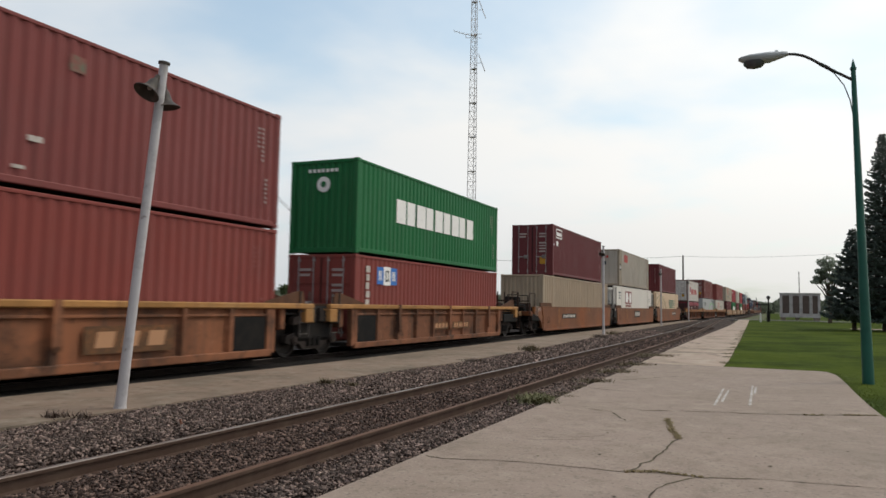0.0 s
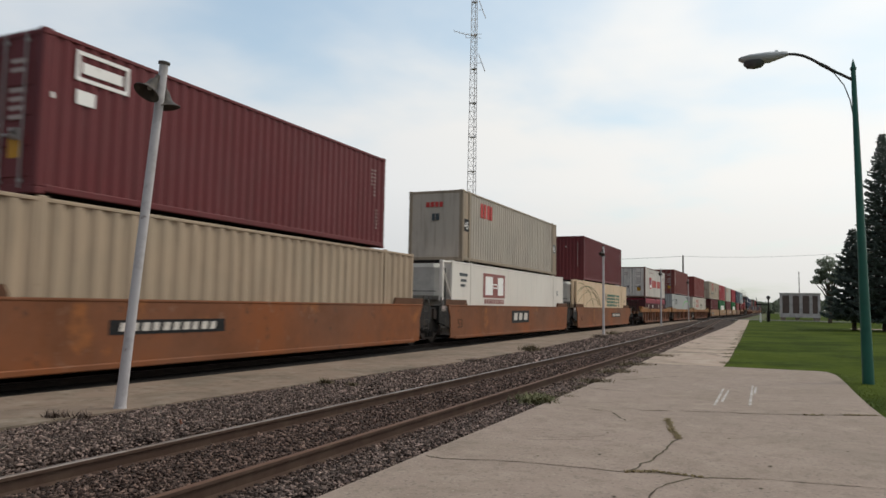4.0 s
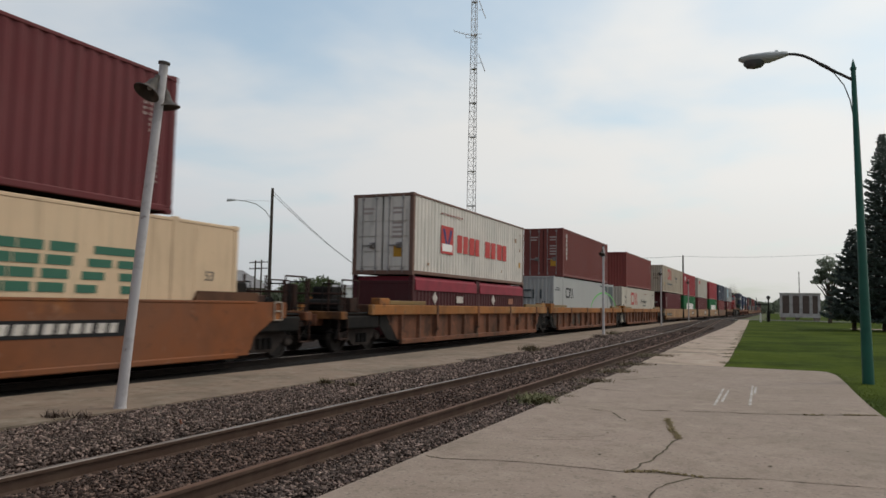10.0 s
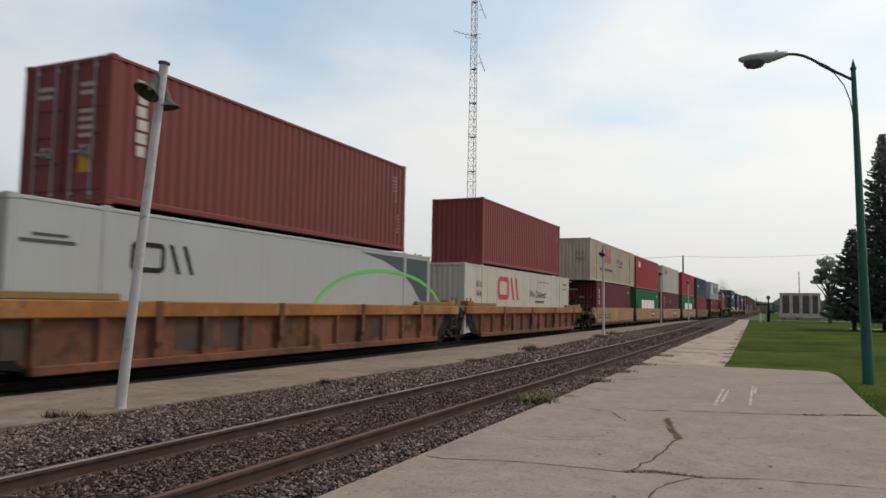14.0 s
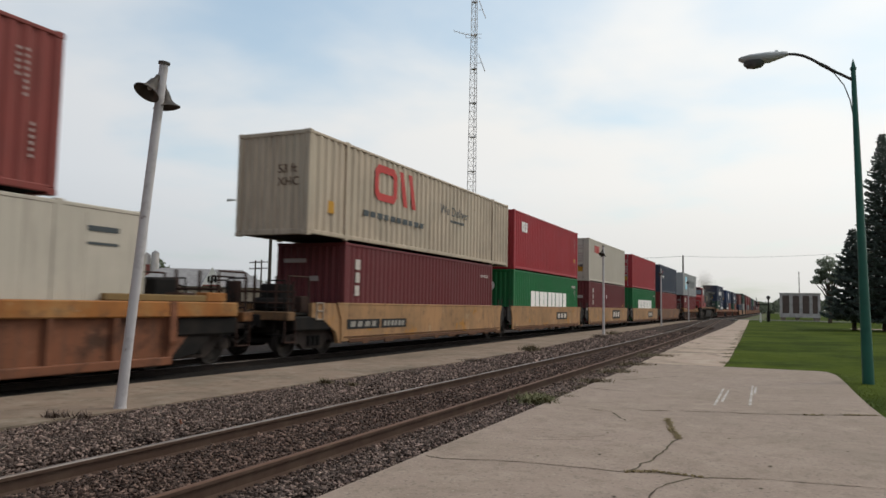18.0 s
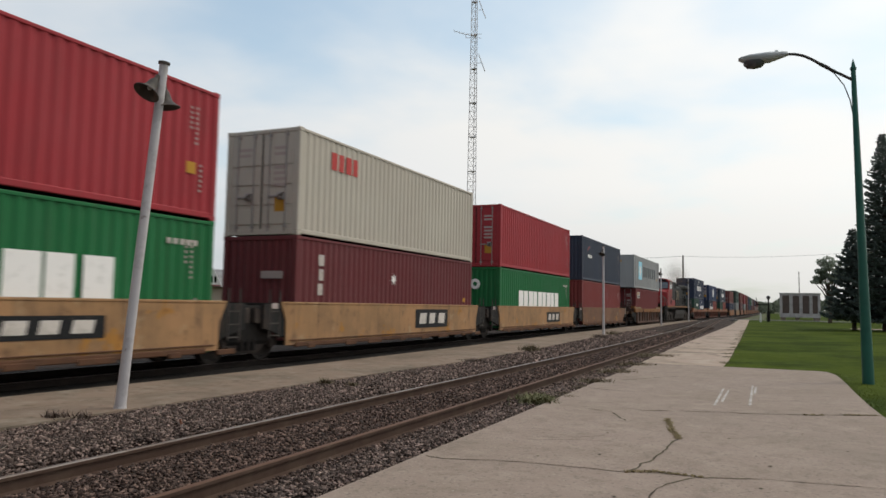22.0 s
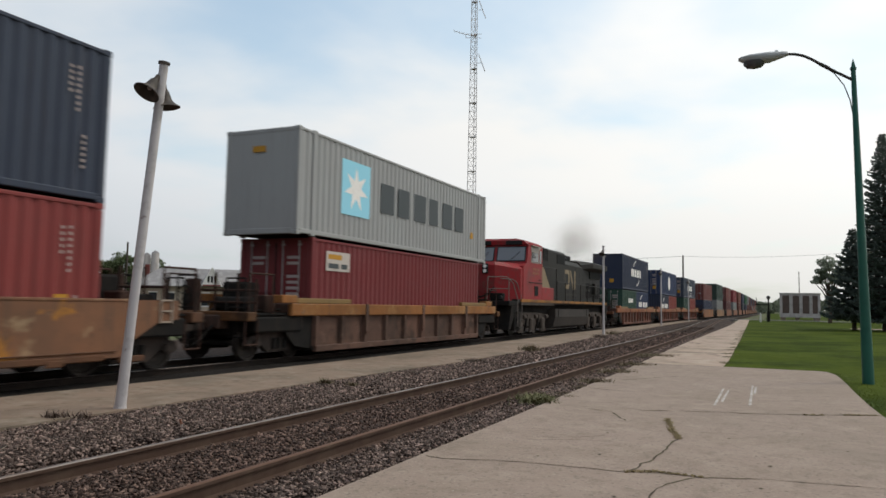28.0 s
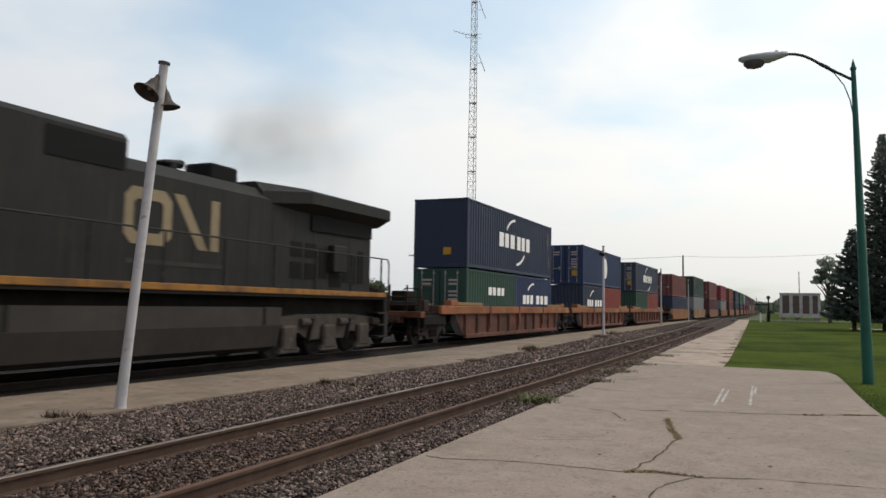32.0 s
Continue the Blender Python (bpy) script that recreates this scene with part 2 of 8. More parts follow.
# ---- mesh making ----
class Build:
    """Collects boxes, tubes and extruded outlines for one mesh."""

    def __init__(self):
        self.v, self.f = [], []

    def faces(self, verts, faces):
        k = len(self.v)
        self.v += [tuple(p) for p in verts]
        self.f += [tuple(i + k for i in q) for q in faces]
        return self

    def box(self, x0, x1, y0, y1, z0, z1):
        return self.faces([(x, y, z) for z in (z0, z1) for y in (y0, y1) for x in (x0, x1)],
                          [(0, 2, 3, 1), (4, 5, 7, 6), (0, 1, 5, 4), (2, 6, 7, 3), (0, 4, 6, 2), (1, 3, 7, 5)])

    def soft(self, x0, x1, y0, y1, z0, z1, b=0.02):
        """A box with chamfered edges all round."""
        b = min(b, (x1 - x0) * 0.45, (y1 - y0) * 0.45, (z1 - z0) * 0.45)
        ring = lambda i, z: [(x0 + i + b, y0 + i, z), (x1 - i - b, y0 + i, z), (x1 - i, y0 + i + b, z), (x1 - i, y1 - i - b, z),
                             (x1 - i - b, y1 - i, z), (x0 + i + b, y1 - i, z), (x0 + i, y1 - i - b, z), (x0 + i, y0 + i + b, z)]
        rows = [ring(b * 0.7, z0), ring(0, z0 + b), ring(0, z1 - b), ring(b * 0.7, z1)]
        return self.loft(rows)

    def loft(self, rows, caps=True):
        n, vs, fs = len(rows[0]), [p for r in rows for p in r], []
        for a in range(len(rows) - 1):
            for i in range(n):
                j = (i + 1) % n
                fs.append((a * n + i, a * n + j, (a + 1) * n + j, (a + 1) * n + i))
        if caps:
            fs.append(tuple(reversed(range(n))))
            fs.append(tuple(range((len(rows) - 1) * n, len(rows) * n)))
        return self.faces(vs, fs)

    def side(self, outline, x0, x1):
        """An outline of (y, z) extruded along x."""
        return self.loft([[(x0, y, z) for y, z in outline], [(x1, y, z) for y, z in outline]])

    def plan(self, outline, z0, z1):
        return self.loft([[(x, y, z0) for x, y in outline], [(x, y, z1) for x, y in outline]])

    def tube(self, p, q, r, n=8, r2=None, caps=True):
        p, q = Vector(p), Vector(q)
        d = (q - p).normalized()
        a = d.orthogonal().normalized()
        b = d.cross(a)
        r2 = r if r2 is None else r2
        ring = lambda c, rad: [c + rad * (math.cos(k * math.tau / n) * a + math.sin(k * math.tau / n) * b) for k in range(n)]
        return self.loft([ring(p, r), ring(q, r2)], caps)

    def pipe(self, points, r, n=8):
        for p, q in zip(points, points[1:]):
            self.tube(p, q, r, n)
        return self

    def wheel(self, x, y, z, r, w, n=20):
        """A flanged disc wheel about an axis along x."""
        prof = [(0, r * 0.22), (0.02, r * 0.3), (w * 0.45, r * 0.36), (w * 0.35, r * 0.80), (0, r * 0.86), (0, r), (w * 0.75, r), (w * 0.8, r * 1.06), (w, r * 1.06), (w, r * 0.2)]
        return self.loft([[(x - px, y + pr * math.cos(k * math.tau / n), z + pr * math.sin(k * math.tau / n)) for k in range(n)] for px, pr in prof])

    def hoop(self, x0, x1, y0, y1, z0, z1, w, c=0.0):
        """A flat square ring of stroke w in the plane of x, its corners cut by c."""
        def outline(i):
            a, b, d, e, k = y0 + i, y1 - i, z0 + i, z1 - i, max(0.001, c - i * 0.5)
            return [(a + k, d), (b - k, d), (b, d + k), (b, e - k), (b - k, e), (a + k, e), (a, e - k), (a, d + k)]
        rows = [[(x, y, z) for y, z in outline(i)] for x, i in ((x0, 0.0), (x1, 0.0), (x1, w), (x0, w), (x0, 0.0))]
        return self.loft(rows, False)

    def data(self, name, mat, smooth=False):
        me = bpy.data.meshes.new(name)
        me.from_pydata([tuple(p) for p in self.v], [], self.f)
        if mat:
            me.materials.append(mat)
        bm = bmesh.new()
        bm.from_mesh(me)
        bmesh.ops.recalc_face_normals(bm, faces=bm.faces)
        bm.to_mesh(me)
        bm.free()
        if smooth:
            me.polygons.foreach_set("use_smooth", [True] * len(me.polygons))
            me.set_sharp_from_angle(angle=radians(40))
        return me


def part(name, build, mat, parent, label="", smooth=False):
    ob = new(name, build.data(name, mat, smooth))
    ob.parent = parent
    return tagged(ob, label)


def thing(name, m, label, category, group="", kind=""):
    ob = new(name)
    ob.matrix_basis = m
    return tagged(ob, label, category, group, kind)


# ---- the two lines of track, and the train's progress ----
def train_x(y):
    """The train track's centre line: straight at first, then easing a little to +x."""
    if y < 13.77:
        return -12.577
    if y < 130:
        return -12.577 + 0.0001248 * (y - 13.77) ** 2
    if y < 260:
        return -10.891 + 0.029 * (y - 130) - 0.029 / 260 * (y - 130) ** 2
    return -9.006


def near_x(y):
    """The near track's centre line, which swings over to join the other."""
    if y < 18:
        return -4.985
    if y < 90:
        return -4.985 - 2.0 * ((y - 18) / 72) ** 2
    return -6.985 - 0.03 * (y - 90)


def progress(t):
    u = (t - 16) / 16
    return 8.0724 * t + 1.8131 * (u * u - 1) - 1.541 * (u ** 3 - u) - 1.0166 * (u ** 4 - 1) + 0.009 * max(0.0, t - 22) ** 2


MOVERS = []


def on_train(ob, s, z=0.0):
    """Notes a thing that rides on the train: s is its place along the track at the start."""
    ob.location = (train_x(s), s, z)
    MOVERS.append((ob, s, z))
    return ob


# ---- ground ----
M_SOIL = material("dry_field_soil", (0.085, 0.075, 0.048), 0.95, spots=[((0.07, 0.10, 0.03), 0.08, 0.4, 0.6, 0.9), ((0.18, 0.15, 0.11), 1.5, 0.5, 0.7, 0.5)], bump=0.4, bump_scale=6)
M_BALLAST = material("grey_ballast_bed", (0.040, 0.025, 0.019), 0.95, spots=[((0.078, 0.050, 0.038), 14, 0.5, 0.62, 0.9), ((0.018, 0.016, 0.015), 22, 0.5, 0.6, 0.85)], bump=1.0, bump_scale=16, bump_dist=0.05)
M_CONCRETE = material("weathered_concrete", (0.262, 0.205, 0.168), 0.9, spots=[((0.205, 0.155, 0.118), 0.5, 0.45, 0.7, 0.6), ((0.335, 0.265, 0.212), 2.4, 0.48, 0.66, 0.4), ((0.18, 0.135, 0.105), 4.5, 0.52, 0.66, 0.5), ((0.12, 0.10, 0.08), 26, 0.55, 0.67, 0.75), ((0.40, 0.345, 0.29), 34, 0.58, 0.68, 0.5), ((0.17, 0.135, 0.105), 0.16, 0.52, 0.62, 0.35)], bump=0.35, bump_scale=55, bump_dist=0.006)
M_FOOTPATH = material("patchy_tan_concrete", (0.335, 0.260, 0.208), 0.9, spots=[((0.19, 0.145, 0.105), 0.45, 0.5, 0.66, 0.8), ((0.43, 0.355, 0.28), 1.3, 0.5, 0.66, 0.6), ((0.12, 0.09, 0.065), 2.2, 0.57, 0.68, 0.7), ((0.10, 0.07, 0.05), 0.7, 0.60, 0.66, 0.6)], bump=0.35, bump_scale=40, bump_dist=0.006)
M_PLATFORM = material("old_platform_concrete", (0.212, 0.160, 0.121), 0.9, spots=[((0.115, 0.092, 0.068), 0.55, 0.46, 0.66, 0.75), ((0.29, 0.245, 0.195), 1.7, 0.5, 0.7, 0.5), ((0.075, 0.06, 0.045), 3.5, 0.56, 0.68, 0.6), ((0.34, 0.30, 0.26), 9, 0.6, 0.7, 0.4)], bump=0.3, bump_scale=30, bump_dist=0.006)
M_RUSTTOP = material("brown_rusted_rail_head", (0.115, 0.066, 0.046), 0.7, 0.2, spots=[((0.11, 0.06, 0.04), 4, 0.45, 0.65, 0.6)])
# near-black: the train's own shade is painted into rail and bed, beside oil
M_SHADED_RAIL = material("shade_darkened_rail", (0.016, 0.012, 0.010), 0.8, 0.1, spots=[((0.03, 0.02, 0.016), 3, 0.45, 0.7, 0.7)])
M_SHADED_BALLAST = material("shade_darkened_ballast", (0.012, 0.010, 0.009), 0.95, spots=[((0.028, 0.022, 0.018), 14, 0.5, 0.62, 0.8)], bump=1.0, bump_scale=16, bump_dist=0.05)
M_RAILTOP = material("worn_rail_head", (0.21, 0.185, 0.17), 0.5, 0.7, spots=[((0.12, 0.08, 0.06), 1.2, 0.45, 0.62, 0.7)])
M_RAIL = material("rusty_rail", (0.062, 0.038, 0.028), 0.85, 0.1, spots=[((0.10, 0.066, 0.048), 3, 0.45, 0.7, 0.7)], bump=0.2, bump_scale=30)
M_TIE = material("weathered_tie_wood", (0.038, 0.024, 0.018), 0.95, spots=[((0.062, 0.041, 0.031), 3, 0.5, 0.7, 0.6)], bump=0.5, bump_scale=12)
M_LAWN = material("mown_grass", (0.050, 0.069, 0.007), 0.95, spots=[((0.068, 0.088, 0.013), 0.16, 0.44, 0.60, 0.85), ((0.024, 0.038, 0.006), 0.20, 0.46, 0.58, 0.85), ((0.078, 0.096, 0.018), 0.9, 0.54, 0.68, 0.5), ((0.018, 0.030, 0.006), 6.0, 0.50, 0.66, 0.55), ((0.09, 0.085, 0.03), 2.5, 0.62, 0.74, 0.4)], bump=0.35, bump_scale=25, bump_dist=0.03, spec=0.02)


def strip(name, left, right, z, mat, ys, label, category="", thick=0.3, dz=0.0):
    """A slab that follows two edge lines along y, with its sides."""
    b = Build()
    rows = []
    for y in ys:
        xl, xr = left(y), right(y)
        rows.append([(xl, y, z - thick), (xr, y, z - thick), (xr, y, z), (xl, y, z)])
    b.loft(rows)
    ob = new(name, b.data(name, mat))
    return tagged(ob, label, category or name, kind="structure")


def lerp_line(points):
    ys, xs = [p[0] for p in points], [p[1] for p in points]
    return lambda y: float(np.interp(y, ys, xs))


YS = [-30, -10, 0, 4, 6, 8, 10, 12, 14, 16, 18, 20.3, 22, 25, 30, 36, 42, 50, 60, 70, 80, 95, 110, 130, 160, 200, 260, 330, 420, 560, 700]
ground = Build()
ground.faces([(x, y, -0.62) for x in (-2500, 2500) for y in (-1500, 3000)], [(0, 2, 3, 1)])
tagged(new("ground", ground.data("ground", M_SOIL)), "flat open field of dry soil and weeds", "ground", kind="structure")

strip("ballast_bed", lambda y: train_x(y) - 9.5, lambda y: max(near_x(y) + 1.9, train_x(y) + 2.6), -0.16, M_BALLAST, YS, "bed of grey crushed-stone ballast under both tracks", "ballast", 0.45)
# dark strip along the train line, its colour carrying the shade below the cars
strip("shaded_ballast", lambda y: train_x(y) - 2.2, lambda y: train_x(y) + 1.75, -0.135, M_SHADED_BALLAST, YS, "oily ballast under the train, painted darker for the train's shade", "ballast", 0.2)
PLAT_NEAR = lerp_line([(-30, -8.35), (5.8, -8.15), (12.7, -7.95), (15, -7.82), (18, -7.66), (25, -7.75), (37, -8.38), (54, -8.9), (82, -9.35), (110, -9.7)])
strip("ballast_shoulder", PLAT_NEAR, lambda y: near_x(y) - 1.42, -0.095, M_BALLAST, [y for y in YS if y <= 110], "sloping grey ballast beside the platform", "ballast", 0.3)
PLAT_FAR = lerp_line([(-30, -10.75), (8, -10.6), (11, -10.42), (16, -10.3), (24, -10.35), (41, -10.75), (98, -10.95), (110, -10.95)])
strip("platform", PLAT_FAR, PLAT_NEAR, -0.05, M_PLATFORM, [y for y in YS if y <= 110], "low weathered concrete platform between the tracks", "platform", 0.3)
WALK_LEFT = lerp_line([(-30, -3.2), (5, -3.26), (18, -3.34), (23, -3.46), (31, -3.6), (79, -3.95), (125, -5.0)])
WALK_RIGHT = lerp_line([(-30, 1.5), (12.5, 1.46), (14.4, 1.38), (18.9, 1.38), (20.2, 1.34), (20.9, 1.22), (21.3, 0.9)])
strip("ballast_verge", lambda y: near_x(y) + 1.38, WALK_LEFT, -0.11, M_BALLAST, [y for y in YS if y <= 110], "grey ballast beside the pavement", "ballast", 0.3)
PATH_RIGHT = lerp_line([(20.3, -1.26), (24, -1.26), (42, -1.62), (103, -2.98), (125, -3.5)])
strip("pavement", WALK_LEFT, WALK_RIGHT, -0.05, M_CONCRETE, [-30, -10, 0, 4, 8, 12, 14, 16, 18, 18.9, 19.6, 20.2, 20.55, 20.9, 21.1], "cracked pale concrete pavement beside the track", "pavement", 0.3)
strip("footpath", WALK_LEFT, PATH_RIGHT, -0.054, M_FOOTPATH, [21.1, 22, 24, 26, 30, 36, 42, 50, 60, 70, 80, 95, 110, 125], "long cracked concrete footpath beside the lawn", "footpath", 0.3)
strip("lawn", lambda y: (PATH_RIGHT(y) - 0.02 if y >= 20.9 else WALK_RIGHT(y) - 0.02), lambda y: 60 if y < 200 else 120, -0.075, M_LAWN,
      [-30, 4, 8, 12.5, 14.4, 16.5, 18.9, 20.2, 20.88, 20.9, 24, 30, 42, 60, 80, 103, 125], "mown green lawn", "lawn", 0.3)


def rail_line(off, centre, y0, y1, top, body):
    """One rail of the usual section, swept along a track; the polished running face is a part of its own."""
    ys = [y for y in np.concatenate([np.arange(y0, 40, 2.0), np.arange(40, y1 + 1, 8.0)])]
    prof = [(-0.07, -0.172), (0.07, -0.172), (0.07, -0.16), (0.012, -0.13), (0.012, -0.045), (0.036, -0.035), (0.036, -0.008), (-0.036, -0.008), (-0.036, -0.035), (-0.012, -0.045), (-0.012, -0.13), (-0.07, -0.16)]
    head = [(-0.030, -0.0078), (0.030, -0.0078), (0.024, -0.002), (0.012, 0.0), (-0.016, 0.0), (-0.026, -0.002)]
    sweep = lambda pr: Build().loft([[(centre(y) + off + x, y, z + 0.0) for x, z in pr] for y in ys])
    rail = tagged(new("rail", sweep(prof).data("rail", body)), "rusty steel rail with a polished running face", "rail", "rails", "structure")
    part("rail_head", sweep(head), top, rail)
    return rail


for off in (-0.7525, 0.7525):
    rail_line(off, near_x, -30, 160, M_RAILTOP if off < 0 else M_RUSTTOP, M_RAIL)
    rail_line(off, train_x, -30, 690, M_RAILTOP, M_SHADED_RAIL)


# ---- the train: containers ----
CW = 2.438                                     # a container's width
M_LOCK = M_LOCKBAR


def corrugated(b, x, y0, y1, z0, z1, inward, pitch=0.28, depth=0.036):
    """An upright trapezoid-waved sheet in the plane x, waves running along y."""
    n = max(1, round((y1 - y0) / pitch))
    p = (y1 - y0) / n
    line = []
    for i in range(n):
        a = y0 + i * p
        line += [(a, 0), (a + p * 0.27, 0), (a + p * 0.5, 1), (a + p * 0.77, 1)]
    line.append((y1, 0))
    xs = x - inward * 0.004
    vs = [(xs - inward * depth * d, y, z) for y, d in line for z in (z0, z1)]
    return b.faces(vs, [(2 * i, 2 * i + 2, 2 * i + 3, 2 * i + 1) for i in range(len(line) - 1)])


def bars(parent, name, mat, x, marks, label=""):
    """Flat painted marks on a long side: (y0, y1, z0, z1) boxes standing 6 mm proud of the sheet."""
    for boxes in [[m] for m in marks] if len(marks) <= 12 else [marks]:
        b = Build()
        for y0, y1, z0, z1 in boxes:
            b.box(x + 0.001, x + 0.007, y0, y1, z0, z1)
        ob = part(name, b, mat, parent, label)
        if len(marks) > 12:
            tagged(ob, label, kind="stuff")
    return ob


def block_word(y0, y1, z0, z1, n, fill=0.74):
    """A row of n letter-sized plain blocks, a little uneven, that stands for a maker's name."""
    out, w = [], (y1 - y0) / n
    for i in range(n):
        a = y0 + (i + 0.5 - fill / 2) * w
        out.append((a, a + w * fill * (1.0, 0.9, 1.04, 0.86)[i % 4], z0, z1))
    return out


def ring(y0, y1, z0, z1, w):
    return [(y0, y1, z1 - w, z1), (y0, y1, z0, z0 + w), (y0, y0 + w, z0 + w, z1 - w), (y1 - w, y1, z0 + w, z1 - w)]


def shipping_container(s0, length, z, height, colour, words, doors=False, wall="waved", dirt=0.35, posts=0.0, frame_colour=None, end_waved=True, far=False, wave=(0.28, 0.036)):
    """A steel container whose end nearest the camera lies s0 along the track at the start."""
    s = s0 + length / 2
    ob = thing("shipping_container", pose(0, 0, 0), words, "container", "containers on the train")
    on_train(ob, s, z)
    mat, fmat = paint(colour, dirt), paint(frame_colour or colour, dirt + 0.08)
    hx, hy, H = CW / 2, length / 2, height
    b = Build()                                # rails, posts and headers
    for sx in (-1, 1):
        xa, xb = sorted((sx * hx, sx * (hx - 0.10)))
        b.soft(xa, xb, -hy + 0.16, hy - 0.16, 0.045, 0.17, 0.015)
        b.soft(xa, xb, -hy + 0.16, hy - 0.16, H - 0.095, H - 0.022, 0.012)
        for sy in (-1, 1):
            ya, yb = sorted((sy * hy, sy * (hy - 0.165)))
            b.soft(*sorted((sx * hx, sx * (hx - 0.16))), ya, yb, 0.118, H - 0.118, 0.02)
        if posts:
            for sy in (-1, 1):
                c = sy * (hy - posts)
                b.soft(*sorted((sx * (hx + 0.006), sx * (hx - 0.1))), c - 0.09, c + 0.09, 0.0, H + 0.012, 0.012)
    for sy in (-1, 1):
        ya, yb = sorted((sy * (hy - 0.01), sy * (hy - 0.15)))
        b.soft(-hx + 0.16, hx - 0.16, ya, yb, 0.02, 0.17, 0.012)
        b.soft(-hx + 0.16, hx - 0.16, ya, yb, H - 0.12, H - 0.01, 0.012)
    part("frame", b, fmat, ob)
    for sx in (-1, 1):
        for sy in (-1, 1):
            for zz in (0, H - 0.118):
                if sx < 0 and (sy > 0 or far):
                    continue
                c = Build().soft(*sorted((sx * (hx + 0.004), sx * (hx - 0.165))), *sorted((sy * (hy + 0.004), sy * (hy - 0.178))), zz, zz + 0.118, 0.012)
                part("corner_casting", c, fmat, ob)
    for sx in (-1, 1):                          # long sides
        b = Build()
        ya, yb = -hy + 0.165, hy - 0.165
        if wall == "waved":
            corrugated(b, sx * (hx - 0.006), ya, yb, 0.16, H - 0.075, sx, *wave)
        else:
            b.box(*sorted((sx * (hx - 0.012), sx * (hx - 0.05))), ya, yb, 0.165, H - 0.08)
            n = max(2, round((yb - ya) / 1.22))
        sheet = part("side_panel", b, mat, ob)
        if wall == "smooth" and sx > 0:
            for i in range(1, n):
                yy = ya + (yb - ya) * i / n
                part("seam_strip", Build().box(hx - 0.03, hx - 0.007, yy - 0.022, yy + 0.022, 0.17, H - 0.085), mat, sheet)
    part("roof_panel", Build().box(-hx + 0.1, hx - 0.1, -hy + 0.15, hy - 0.15, H - 0.06, H - 0.02), mat, ob)
    part("floor_panel", Build().box(-hx + 0.1, hx - 0.1, -hy + 0.15, hy - 0.15, 0.06, 0.15), M_UNDER, ob)
    if doors:
        for k, sx in enumerate((-1, 1)):
            xa, xb = sorted((sx * 0.012, sx * (hx - 0.165)))
            d = part("door", Build().box(xa, xb, -hy + 0.03, -hy + 0.08, 0.17, H - 0.12), mat, ob)
            for i in range(4):
                zz = 0.3 + i * (H - 0.75) / 4
                part("door_panel", Build().soft(xa + 0.07, xb - 0.07, -hy + 0.008, -hy + 0.029, zz, zz + (H - 0.75) / 4 - 0.12, 0.01), mat, d)
            part("door_seal", Build().box(xa if sx > 0 else xb - 0.012, xa + 0.012 if sx > 0 else xb, -hy + 0.02, -hy + 0.029, 0.18, H - 0.13), M_BLACK, d)
            for u in (0.24, 0.76):
                xx = xa + (xb - xa) * u
                c = Build().tube((xx, -hy - 0.012, 0.1), (xx, -hy - 0.012, H - 0.07), 0.019, 6)
                c.box(xx - 0.05, xx + 0.05, -hy - 0.02, -hy + 0.02, 0.2, 0.26).box(xx - 0.05, xx + 0.05, -hy - 0.02, -hy + 0.02, H - 0.22, H - 0.16)
                c.soft(xx - 0.03, xx + 0.33 * (1 if u < 0.5 else -0.6), -hy - 0.03, -hy - 0.008, 1.02, 1.07, 0.01)
                part("locking_bar", c, M_LOCK, d)
    else:
        b = Build()
        if end_waved:
            n, xa, xb = 9, -hx + 0.16, hx - 0.16
            p = (xb - xa) / n
            line = []
            for i in range(n):
                a = xa + i * p
                line += [(a, 0.045), (a + p * 0.27, 0.045), (a + p * 0.5, 0.0), (a + p * 0.77, 0.0)]
            line.append((xb, 0.045))
            b.faces([(x, -hy + 0.02 + d, zz) for x, d in line for zz in (0.16, H - 0.11)], [(2 * i, 2 * i + 2, 2 * i + 3, 2 * i + 1) for i in range(len(line) - 1)])
        else:
            b.box(-hx + 0.16, hx - 0.16, -hy + 0.02, -hy + 0.06, 0.165, H - 0.115)
        part("end_panel", b, mat, ob)
    part("end_panel", Build().box(-hx + 0.16, hx - 0.16, hy - 0.08, hy - 0.03, 0.165, H - 0.115), mat, ob)
    return ob


def end_marks(ob, length, mat, marks, name="marking", label=""):
    """Flat marks on the end nearest the camera: (x0, x1, z0, z1)."""
    y = -length / 2 + 0.008
    for x0, x1, z0, z1 in marks:
        part(name, Build().box(x0, x1, y - 0.02, y, z0, z1), mat, ob, label)


def side_x():
    return CW / 2 - 0.008


